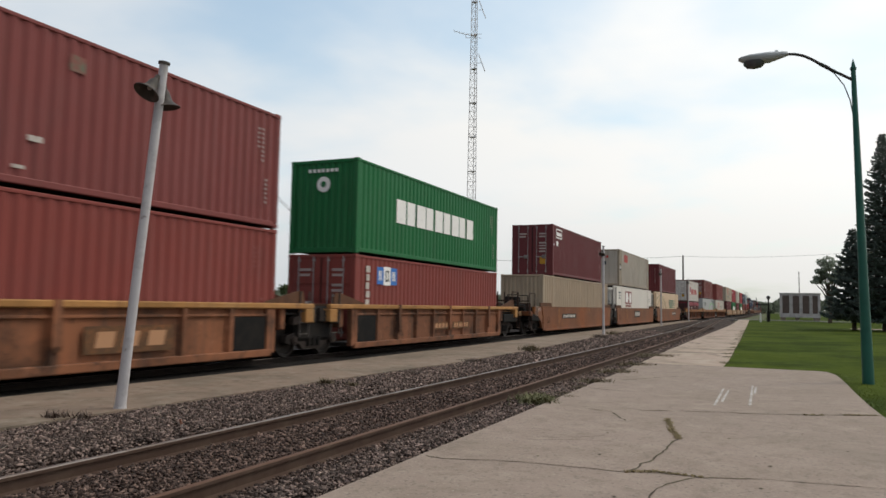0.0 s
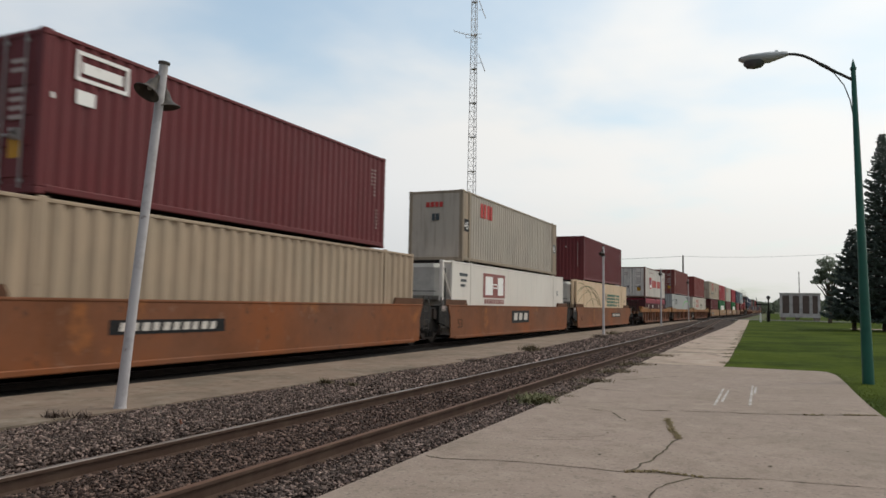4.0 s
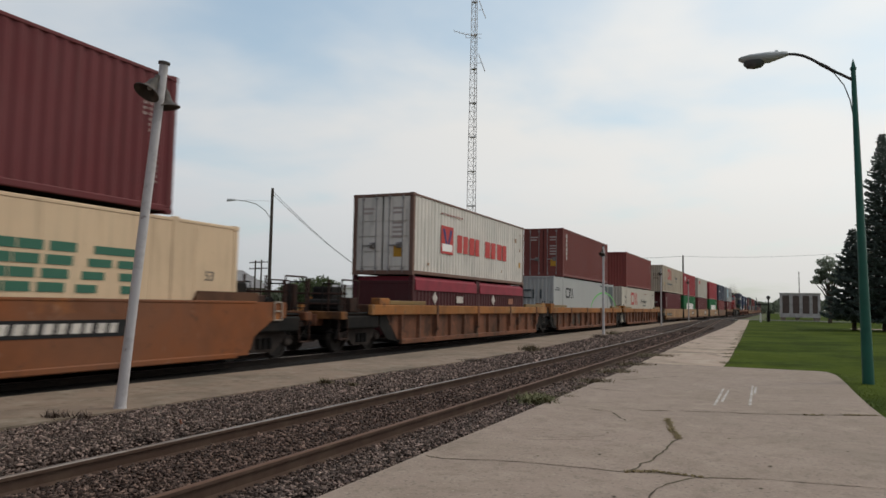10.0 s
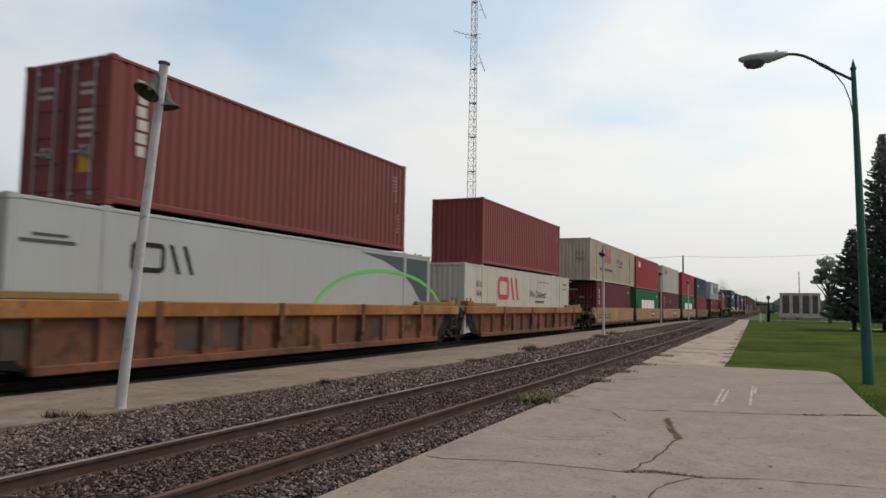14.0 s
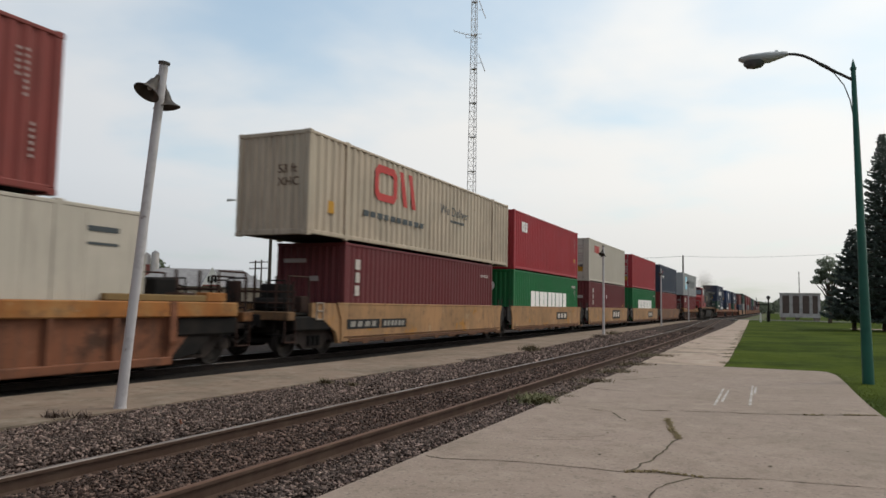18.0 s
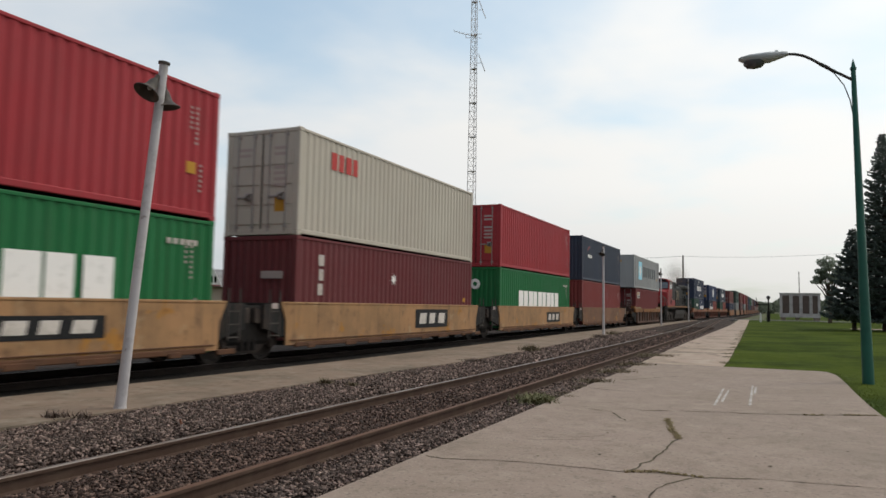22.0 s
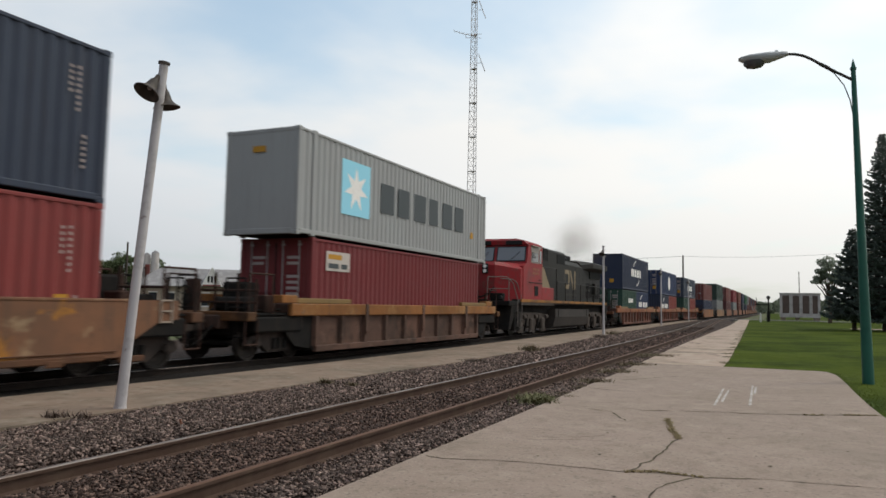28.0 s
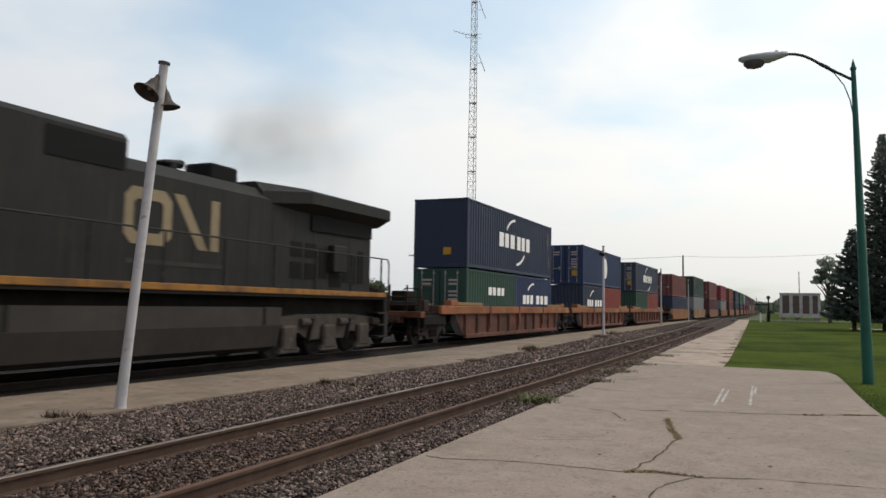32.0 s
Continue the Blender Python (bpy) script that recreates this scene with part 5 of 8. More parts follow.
well_car(224.1, 237.0, 222.85, 239.4, (0.25, 0.122, 0.068), "smooth", True, False, "dirty yellow well car with scraped plain sides", sill=0.36, worn=True, step=False)
well_car(243.1, 255.6, 240.3, 258.1, (0.20, 0.11, 0.08), "ribbed", False, False, "rust-brown well car with ribbed sides", (0.33, 0.14, 0.045), taper=0.0)
well_car(286.1, 299.9, 282, 302.6, (0.24, 0.10, 0.07), "ribbed", False, True, "red-brown well car with ribbed sides", (0.35, 0.13, 0.06))
well_car(305.4, 319.1, 302.6, 321.5, (0.25, 0.10, 0.068), "ribbed", True, True, "red-brown well car with ribbed sides", (0.35, 0.13, 0.06))
well_car(324.3, 337.9, 321.5, 340.5, (0.25, 0.10, 0.068), "ribbed", True, False, "red-brown well car with ribbed sides", (0.35, 0.13, 0.06))

C = shipping_container
# first well: two brown forty-foot boxes
c0a = C(2.83, C40, 3.28, HC, (0.245, 0.068, 0.062), "brown-red corrugated container stacked on another")
c0b = C(2.83, C40, 0.36, HC, OXIDE, "brick-red corrugated container in an orange well")
# green on brick red
c1a = C(18.85, C40, 2.96, HC, GREEN, "green corrugated container with white block lettering", end_waved=True)
c1b = C(18.85, C40, 0.34, STD, OXIDE, "brick-red corrugated container with a blue badge", doors=True)
# maroon on tan
c2a = C(40.05, C40, 3.22, HC, MAROON, "maroon corrugated container with closed doors", doors=True)
c2b = C(38.25, C53, 0.29, HC, TAN, "long tan corrugated container in an orange well", posts=1.98, wave=(0.42, 0.055), dirt=0.5)
# beige on white
c3a = C(58.7, C45, 3.22, HC, (0.52, 0.46, 0.385), "beige corrugated container with rust stains", posts=0.76, end_waved=False, dirt=0.58, frame_colour=(0.36, 0.29, 0.21))
c3b = C(57.75, C53, 0.29, HC, WHITE, "long white smooth-sided refrigerated container", wall="plain", dirt=0.22, posts=1.98, end_waved=False)
# maroon on cream
c4a = C(78.95, C40, 3.22, HC, MAROON, "maroon corrugated container with a plain end")
c4b = C(77.1, C53, 0.29, HC, CREAM, "long cream smooth-sided refrigerated container", wall="smooth", posts=1.98, end_waved=False)
# white box over low maroon racks
c5a = C(102.3, C40, 2.46, HC, WHITE, "white corrugated container with red block lettering", doors=True, dirt=0.6, frame_colour=(0.22, 0.125, 0.095))
for s5 in (102.35, 108.45):
    rk = C(s5, C20, 0.33, 1.95, (0.085, 0.024, 0.026), "short dark maroon open-topped box under a tarpaulin", dirt=0.3, end_waved=False)
    for sy in (-1, 1):
        for sx in (-1, 1):
            part("stacking_post", Build().soft(*sorted((sx * 1.219, sx * 1.06)), *sorted((sy * 3.029, sy * 2.86)), 1.95, 2.125, 0.01), paint((0.085, 0.024, 0.026), 0.3), rk)
    tp = [(-1.1, 2.10), (1.1, 2.10), (1.235, 1.98), (1.245, 1.62), (1.226, 1.62), (-1.226, 1.62), (-1.245, 1.62), (-1.235, 1.98)]
    part("tarpaulin", Build().loft([[(x, y, z) for x, z in tp] for y in (-2.84, 2.84)]), material("faded_maroon_tarpaulin", (0.24, 0.035, 0.05), 0.6, spots=[((0.15, 0.03, 0.04), 1.5, 0.4, 0.7, 0.7)], bump=0.3, bump_scale=4), rk, "faded maroon tarpaulin")
    part("placard", Build().side([(-1.42, 1.36), (-1.2, 1.59), (-0.98, 1.36), (-1.2, 1.13)], side_x(), side_x() + 0.012), M_PALEBADGE, rk, "dirty pale diamond placard")
    part("placard", Build().box(side_x(), side_x() + 0.012, 0.8, 1.45, 1.2, 1.46), M_LOCO_TAN if s5 > 105 else M_PALEBADGE, rk)
# brown on grey, brown on cream
c6a = C(121.85, C40, 3.22, HC, BROWN, "brown corrugated container with closed doors", doors=True)
c6b = C(119.95, C53, 0.29, HC, GREY, "long pale grey smooth container with a green swoosh", wall="plain", posts=1.98, dirt=0.15)
c7a = C(141.3, C40, 3.22, HC, (0.26, 0.066, 0.056), "brown-red corrugated container with a plain end")
c7b = C(139.4, C53, 0.29, HC, PALE, "long cream smooth container with red logo shapes", wall="smooth", posts=1.98)
# cream long box over maroon
c8a = C(161.05, C53, 3.27, HC, BEIGE, "long cream corrugated container overhanging the one below", posts=1.98, dirt=0.62, wave=(0.36, 0.05))
c8b = C(163.0, C40, 0.34, HC, MAROON, "maroon corrugated container in a yellow well")
c9a = C(178.1, C40, 3.22, HC, RED, "bright red corrugated container")
c9b = C(178.1, C40, 0.32, HC, GREEN, "green corrugated container with white block lettering")
c10a = C(193.4, C40, 3.22, HC, PALE, "pale grey corrugated container with red lettering bars", dirt=0.15, doors=True)
c10b = C(193.4, C40, 0.32, HC, MAROON, "maroon corrugated container in a yellow well")
c11a = C(209.0, C40, 3.22, HC, RED, "red corrugated container with closed doors", doors=True)
c11b = C(209.0, C40, 0.32, HC, GREEN, "green corrugated container with white block lettering")
c12a = C(224.35, C40, 3.22, HC, NAVY, "dark navy corrugated container")
c12b = C(224.35, C40, 0.32, HC, (0.255, 0.056, 0.052), "brick-red corrugated container in a yellow well")
c13a = C(242.6, C45, 3.24, HC, SILVER, "grey corrugated container with a pale blue star panel", posts=0.76, end_waved=False, dirt=0.15)
c13b = C(243.35, C40, 0.32, HC, (0.20, 0.04, 0.042), "dark red corrugated container with closed doors", doors=True)
c14a = C(286.75, C40, 2.97, HC, (0.036, 0.046, 0.080), "dark navy corrugated container with white lettering bars", dirt=0.15, end_waved=False)
c14b = C(286.75, C20, 0.36, STD, DKGREEN, "short dark green corrugated container", doors=True)
c14c = C(292.88, C20, 0.36, STD, BLUE, "short blue corrugated container")
c15a = C(306.3, C40, 2.93, STD, BLUE, "blue corrugated container with a white round badge", doors=True, dirt=0.15)
c15b = C(306.3, C20, 0.32, STD, (0.04, 0.05, 0.08), "short slate-blue corrugated container")
c15c = C(312.43, C20, 0.32, STD, OXIDE, "short brick-red corrugated container")
c16a = C(325.1, C40, 2.93, STD, NAVY, "dark navy corrugated container with white lettering bars", doors=True)
c16b = C(325.1, C20, 0.32, STD, DKGREEN, "short dark green corrugated container")
c16c = C(331.23, C20, 0.32, STD, OXIDE, "short brick-red corrugated container")

# further wells that stay far off
FAR = [(OXIDE, BLUE, O_TRIM), (DKGREEN, SILVER, YELLOW), (OXIDE, MAROON, ORANGE), (RED, SILVER, ORANGE), ((0.28, 0.07, 0.04), BROWN, ORANGE), (BLUE, NAVY, ORANGE),
       (GREEN, BLUE, ORANGE), (SILVER, BROWN, ORANGE), (BROWN, MAROON, ORANGE), (BLUE, OXIDE, ORANGE), (MAROON, GREY, ORANGE), (NAVY, RED, ORANGE), (OXIDE, BEIGE, ORANGE), (BROWN, NAVY, ORANGE)]
FAR_WORDS = {OXIDE: "brick-red", DKGREEN: "dark green", RED: "bright red", BLUE: "blue", GREEN: "green", SILVER: "grey", BROWN: "brown", MAROON: "maroon", NAVY: "navy", BEIGE: "beige", GREY: "pale grey"}
for i, (up, low, side) in enumerate(FAR):
    s = 347.8 + 20.2 * i
    well_car(s - 0.5, s + 12.7, s - 3.9, s + 16.3, side, "smooth", i > 0, True, "orange well car far down the train", sill=0.3, step=False)
    z2 = STD if i == 0 else HC
    # distance haze put into the far containers' paint: darker and greyer
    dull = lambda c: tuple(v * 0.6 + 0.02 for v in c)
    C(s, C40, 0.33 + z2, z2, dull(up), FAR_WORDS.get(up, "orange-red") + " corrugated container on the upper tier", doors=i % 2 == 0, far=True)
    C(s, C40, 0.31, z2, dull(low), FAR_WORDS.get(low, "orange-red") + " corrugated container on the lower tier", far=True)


# ---- markings on the train ----
def lettering(parent, words, y0, z0, size, mat, x, stretch=1.0):
    """Readable words on a long side, in the built-in font, as a mesh."""
    cu = bpy.data.curves.new("lettering", "FONT")
    cu.body, cu.size, cu.extrude, cu.resolution_u = words, size, 0.002, 3
    tmp = bpy.data.objects.new("lettering", cu)
    me = bpy.data.meshes.new_from_object(tmp)
    bpy.data.objects.remove(tmp)
    me.transform(Matrix(((0, 0, 1, x + 0.006), (stretch, 0, 0, y0), (0, 1, 0, z0), (0, 0, 0, 1))))
    me.materials.clear()
    me.materials.append(mat)
    ob = new("lettering", me)
    ob.parent = parent
    return ob


SX = side_x()
WX = 1.352                                     # face of a plain car side


def end_lettering(parent, words, x0, y, z0, size, mat):
    """Readable words on the end nearest the camera."""
    ob = lettering(parent, words, 0, 0, size, mat, 0)
    ob.data.transform(Matrix(((0, 1, 0, x0), (-1, 0, 0, y), (0, 0, 1, z0), (0, 0, 0, 1))))
    return ob


def small_print(ob, length, height, mat=M_FIGURES, end=True):
    """The small columns of figures near a container's ends, as bars."""
    hy = length / 2
    cols = [(hy - 0.55 - 0.16 * k, hy - 0.49 - 0.16 * k, height * a, height * b) for k, (a, b) in enumerate(((0.20, 0.44), (0.55, 0.86), (0.66, 0.86)))]
    out = []
    for y0, y1, z0, z1 in cols:
        n = int((z1 - z0) / 0.11)
        out += [(y0, y1, z0 + k * 0.11, z0 + k * 0.11 + 0.055) for k in range(n)]
    bars(ob, "figure_bar", mat, SX, out)


def door_prints(ob, length, height):
    marks = []
    for x0, z0, n in ((0.62, 0.80, 2), (0.62, 0.62, 4), (-0.55, 0.80, 2)):
        for k in range(n):
            marks.append((x0 - 0.22, x0 + 0.2 - 0.05 * (k % 2), height * z0 - k * 0.16, height * z0 - k * 0.16 + 0.08))
    for a, c, d, e in marks:
        part("figure_bar", Build().box(a, c, -length / 2 + 0.002, -length / 2 + 0.01, d, e), M_FIGURES, ob)
    part("warning_decal", Build().box(0.45, 0.78, -length / 2 + 0.0, -length / 2 + 0.011, height * 0.22, height * 0.36), M_YELLOWMARK, ob, "yellow warning decal")


def tall_letters(ob, y0, y1, z0, z1, n, mat=M_PALEBADGE):
    """Letter-sized blocks one above another."""
    h = (z1 - z0) / n
    out = []
    for k in range(n):
        out.append((y0 + 0.05 + 0.03 * (k % 2), y1 - 0.07 - 0.02 * (k % 3), z1 - (k + 1) * h + h * 0.22, z1 - k * h))
    bars(ob, "letter_block", mat, SX, out)


def round_badge(ob, length, x, z, r, mat, y=None):
    part("round_badge", Build().tube((x, -length / 2 + 0.015, z), (x, -length / 2 - 0.004, z), r, 18), mat, ob)


def loop_emblem(ob, y, z, w, h, st, mat):
    """A hollow square and two slanting bands side by side."""
    part("emblem_loop", Build().hoop(SX, SX + 0.007, y, y + w * 0.50, z, z + h, st, st * 0.9), mat, ob)
    for o in (0.56, 0.78):
        part("emblem_band", Build().side([(y + w * o, z + h), (y + w * o + st * 1.1, z + h), (y + w * (o + 0.2), z), (y + w * (o + 0.2) - st * 1.1, z)], SX, SX + 0.006), mat, ob)


def arc(ob, cy, cz, ry, rz, a0, a1, w, mat, zmin=0.0):
    """A thin curved line painted on the side."""
    b, pts = Build(), []
    for k in range(25):
        a = radians(a0 + (a1 - a0) * k / 24)
        pts.append((cy + ry * math.cos(a), cz + rz * math.sin(a)))
    pts = [q for q in pts if q[1] > zmin and q[0] > -7.9]
    rows = []
    for i, (y0, z0) in enumerate(pts):
        p, q = pts[max(0, i - 1)], pts[min(len(pts) - 1, i + 1)]
        d = Vector((q[0] - p[0], q[1] - p[1])).normalized() * w / 2
        rows.append([(x, y0 + k * d.y, z0 - k * d.x) for x, k in ((SX + 0.002, -1), (SX + 0.008, -1), (SX + 0.008, 1), (SX + 0.002, 1))])
    b.loft(rows)
    part("painted_curve", b, mat, ob)


def star(ob, cy, cz, r, mat):
    pts = []
    for k in range(14):
        a, q = math.pi / 2 + k * math.tau / 14, (r if k % 2 == 0 else r * 0.42)
        pts.append((cy + q * math.cos(a), cz + q * math.sin(a)))
    b = Build()
    n = len(pts)
    b.faces([(SX + 0.012, cy, cz)] + [(SX + 0.012, y, z) for y, z in pts], [(0, i + 1, (i + 1) % n + 1) for i in range(n)])
    part("star", b, mat, ob, "white pointed star")


M_PALEPRINT = material("off_white_print", (0.55, 0.51, 0.46), 0.6, spots=[((0.3, 0.26, 0.22), 7.0, 0.5, 0.68, 0.6)])
M_PLATEFADE = material("faded_dark_plate", (0.10, 0.055, 0.03), 0.7, spots=[((0.25, 0.10, 0.04), 4, 0.45, 0.65, 0.7)])
M_PRINTFADE = material("faded_orange_print", (0.40, 0.22, 0.12), 0.7)
M_DARKPRINT = material("faded_brown_print", (0.075, 0.035, 0.02), 0.7)
M_LINE = material("dull_olive_line", (0.15, 0.15, 0.085), 0.6)
for ob, L, H in ((c0a, C40, HC), (c0b, C40, HC), (c1a, C40, HC), (c2a, C40, HC), (c4a, C40, HC), (c6a, C40, HC), (c7a, C40, HC), (c9a, C40, HC), (c9b, C40, HC), (c11a, C40, HC), (c11b, C40, HC), (c12a, C40, HC), (c12b, C40, HC), (c14a, C40, HC)):
    small_print(ob, L, H, M_FIGURES if ob is not c0b else M_BROWNMARK)
for ob, L, H in ((c1b, C40, STD), (c2a, C40, HC), (c6a, C40, HC), (c11a, C40, HC), (c13b, C40, HC), (c14b, C20, STD), (c15a, C40, STD), (c16a, C40, STD), (c5a, C40, HC), (c10a, C40, HC)):
    door_prints(ob, L, H)

bars(c0a, "badge", material("faded_green_decal", (0.13, 0.14, 0.10), 0.7, spots=[((0.24, 0.075, 0.065), 6, 0.42, 0.6, 0.9)]), SX, [(-0.03, 0.29, 2.22, 2.52)], "small dull green badge")
bars(c0a, "figure_bar", M_PALEBADGE, SX, [(-0.75, -0.47, 0.80, 0.9), (-1.0, -0.78, 0.30, 0.36)])
for ob, y0, y1, z0, z1 in ((c1a, -3.6, 3.22, 1.18, 1.97), (c9b, -3.4, 3.45, 1.0, 1.92), (c11b, -3.45, 3.65, 1.08, 1.90)):
    bars(ob, "letter_block", M_WHITE, SX, block_word(y0, y1, z0, z1, 9, 0.88), "white block shape")
for ob in (c1a, c9b, c11b):
    round_badge(ob, C40, 0.0, 2.12, 0.24, M_WHITE)
    part("badge_centre", Build().tube((0.0, -C40 / 2 - 0.002, 2.12), (0.0, -C40 / 2 - 0.008, 2.12), 0.10, 12), paint(GREEN, 0.35), ob)
end_marks(c1a, C40, M_WHITE, [(-0.55 + 0.16 * k, -0.45 + 0.16 * k, 2.5, 2.6) for k in range(7)], "figure_bar")
bars(c1b, "badge", M_BLUEMARK, SX, [(-4.76, -4.35, 1.72, 2.27), (-3.87, -3.44, 1.72, 2.27)], "blue and white badge")
bars(c1b, "badge_centre", M_WHITE, SX, [(-4.34, -3.88, 1.70, 2.29), (-4.66, -4.45, 1.85, 2.15), (-3.78, -3.55, 1.85, 2.15)])
bars(c1b, "badge_spot", M_SHADE, SX + 0.003, ring(-4.22, -4.0, 1.82, 2.18, 0.06))
tall_letters(c1b, -5.50, -5.14, 0.98, 2.27, 5)
bars(c2a, "badge", M_WHITE, SX, ring(-5.43, -4.25, 2.15, 2.70, 0.07) + [(-5.3, -4.4, 2.3, 2.5), (-5.40, -5.0, 1.72, 1.98), (-5.9, -5.83, 1.7, 1.8)], "white framed badge")
tall_letters(c6a, -5.50, -5.1, 0.98, 2.56, 6)
tall_letters(c8b, -5.56, -5.16, 1.25, 2.42, 3)
tall_letters(c10b, -5.10, -4.72, 1.25, 2.45, 3)
star(c10b, -0.7, 1.93, 0.2, M_WHITE)
bars(c10b, "decal", M_YELLOWMARK, SX, [(5.2, 5.4, 1.25, 1.42)])
bars(c3a, "letter_block", M_REDMARK, SX, block_word(-4.95, -3.42, 1.97, 2.58, 4), "red block shape")
bars(c3a, "size_plate", M_BLACK, SX + 0.004, [(-6.68, -6.19, 1.22, 1.72)], "black plate with the figures 45")
lettering(c3a, "45", -6.66, 1.32, 0.42, M_WHITE, SX + 0.007)
bars(c3a, "size_plate", M_SHADE, SX + 0.004, [(6.13, 6.66, 1.25, 1.70)], "black plate with the figures 45")
lettering(c3a, "45", 6.16, 1.33, 0.42, M_WHITE, SX + 0.007)
for yy in (-6.48, 6.48):
    part("corner_panel", Build().box(SX - 0.004, SX + 0.003, yy - 0.2, yy + 0.2, 0.19, 2.79), paint((0.40, 0.31, 0.22), 0.6), c3a, "brownish stained end panel")
end_marks(c3a, C45, M_REDMARK, [(-0.42 + 0.2 * k, -0.27 + 0.2 * k, 2.22, 2.42) for k in range(4)], "letter_block")
end_marks(c3a, C45, M_SHADE, [(-0.15, -0.02, 1.66, 1.95), (0.02, 0.17, 1.66, 1.95)], "size_mark")
bars(c3b, "logo_panel", M_BROWNMARK, SX, [(-4.75, -2.02, 1.50, 2.55)], "faded brown-red logo panel")
bars(c3b, "logo_shape", M_WHITE, SX + 0.005, [(-4.5, -3.6, 1.62, 2.42), (-2.95, -2.25, 1.62, 2.42)])
bars(c3b, "logo_shape", M_WHITE, SX + 0.005, ring(-3.54, -3.02, 1.92, 2.12, 0.05))
bars(c3b, "word_bar", M_BROWNMARK, SX, block_word(-4.6, -2.1, 1.24, 1.44, 9))
bars(c3b, "figure_bar", M_SHADE, SX + 0.004, [(-7.33, -6.53, 2.32, 2.44), (-7.2, -6.62, 2.10, 2.2), (-7.2, -6.75, 1.90, 2.0)])
lettering(c3b, "53", 6.64, 1.79, 0.37, M_SHADE, SX)
lettering(c4b, "53", 7.0, 1.6, 0.3, M_SHADE, SX)
stripes = []
for k in range(4):
    zz = 1.26 + k * 0.24
    stripes += [(a + 0.07 * k, c + 0.07 * k + 0.1, zz, zz + 0.17) for a, c, _, _ in block_word(0.55, 3.5, 0, 1, 5)] + [(3.75 + 0.12 * k, 4.2 + 0.16 * k, zz, zz + 0.15), (4.75 - 0.05 * k, 5.1, zz, zz + 0.15)]
bars(c4b, "word_stripe", M_TEALMARK, SX, stripes, "dark green stripe")
bars(c4b, "leaf_mark", material("pale_brown_mark", (0.36, 0.28, 0.22), 0.6), SX, [(0.1, 0.5, 1.75, 2.2), (0.25, 0.72, 1.62, 2.0)])
for cy, cz, ry, rz, a0, a1 in ((-5.0, 0.35, 4.2, 2.2, 15, 150), (-5.6, 0.3, 3.9, 2.25, 20, 160), (-4.6, 0.55, 3.6, 1.65, 20, 160), (-3.6, 0.55, 2.6, 1.2, 25, 155), (-7.2, -0.3, 4.4, 3.0, 20, 100), (-5.4, 0.3, 2.0, 2.0, 35, 100)):
    arc(c4b, cy, cz, ry, rz, a0, a1, 0.036, M_LINE, 1.18)
bars(c5a, "letter_block", M_REDMARK, SX, block_word(-2.3, 0.25, 1.05, 1.75, 4, 0.8) + block_word(0.75, 3.7, 1.05, 1.75, 4, 0.8), "red block shape")
bars(c5a, "badge", M_REDMARK, SX, [(-3.75, -2.62, 0.92, 1.98)], "red square badge")
bars(c5a, "badge_panel", M_WHITE, SX + 0.005, [(-3.65, -2.72, 1.02, 1.30)])
for sg in (-1, 1):
    part("badge_band", Build().side([(-3.185 + sg * 0.03, 1.30), (-3.185 + sg * 0.17, 1.30), (-3.185 + sg * 0.44, 1.86), (-3.185 + sg * 0.24, 1.86)], SX + 0.009, SX + 0.014), M_DEEPBLUE, c5a)
bars(c5a, "figure_bar", M_BROWNMARK, SX, [(-3.75 + 0.27 * k, -3.6 + 0.27 * k, 2.40, 2.47) for k in range(8)])
bars(c5a, "scraped_patch", material("bare_tan_scrape", (0.36, 0.25, 0.165), 0.8, spots=[((0.16, 0.08, 0.05), 8, 0.45, 0.62, 0.8)]), SX, [(4.72, 4.98, 2.02, 2.22), (5.42, 5.56, 1.62, 1.78), (5.5, 5.58, 2.38, 2.5), (2.9, 3.0, 0.5, 0.62), (-4.9, -4.75, 0.4, 0.5)], "bare scraped patch")
bars(c5a, "decal", M_YELLOWMARK, SX, [(5.35, 5.6, 0.85, 1.1)])
loop_emblem(c6b, -5.5, 1.70, 1.75, 0.60, 0.10, M_BLACK)
bars(c6b, "figure_bar", M_SHADE, SX, [(-7.84, -6.74, 2.10, 2.16), (-7.6, -6.9, 2.22, 2.27)])
arc(c6b, 4.9, 0.8, 4.2, 1.42, 8, 172, 0.11, M_GREENMARK, 1.15)
sw = Build()
pts = [(3.2, 2.72), (4.6, 2.55), (5.8, 2.25), (6.7, 1.8), (7.3, 1.3), (7.85, 1.15), (7.85, 2.72)]
sw.side(pts, SX, SX + 0.005)
part("painted_corner", sw, M_SHADE, c6b, "dark grey painted corner")
end_marks(c6b, C53, M_SHADE, [(-0.65, -0.1, 2.05, 2.13), (-0.65, -0.1, 1.62, 1.7), (-0.65, -0.57, 1.62, 2.13), (-0.02, 0.06, 1.62, 2.13), (0.42, 0.5, 1.62, 2.13)], "emblem")
loop_emblem(c7b, -4.2, 1.45, 3.0, 1.05, 0.22, M_REDMARK)
lettering(c7b, "We Deliver!", 0.4, 1.62, 0.52, M_BLACK, SX, 1.15)
bars(c7b, "word_bar", M_SHADE, SX, block_word(1.35, 3.0, 1.34, 1.46, 9))
bars(c7b, "figure_bar", M_BROWNMARK, SX, [(2.0, 3.9, 2.42, 2.47)])
bars(c7b, "figure_bar", M_SHADE, SX + 0.004, [(6.7, 7.4, 2.4, 2.5), (6.7, 7.4, 2.15, 2.2)])
lettering(c7b, "53 ft", -6.85, 1.95, 0.36, M_SHADE, SX)
lettering(c7b, "XHC", -6.85, 1.55, 0.36, M_SHADE, SX)
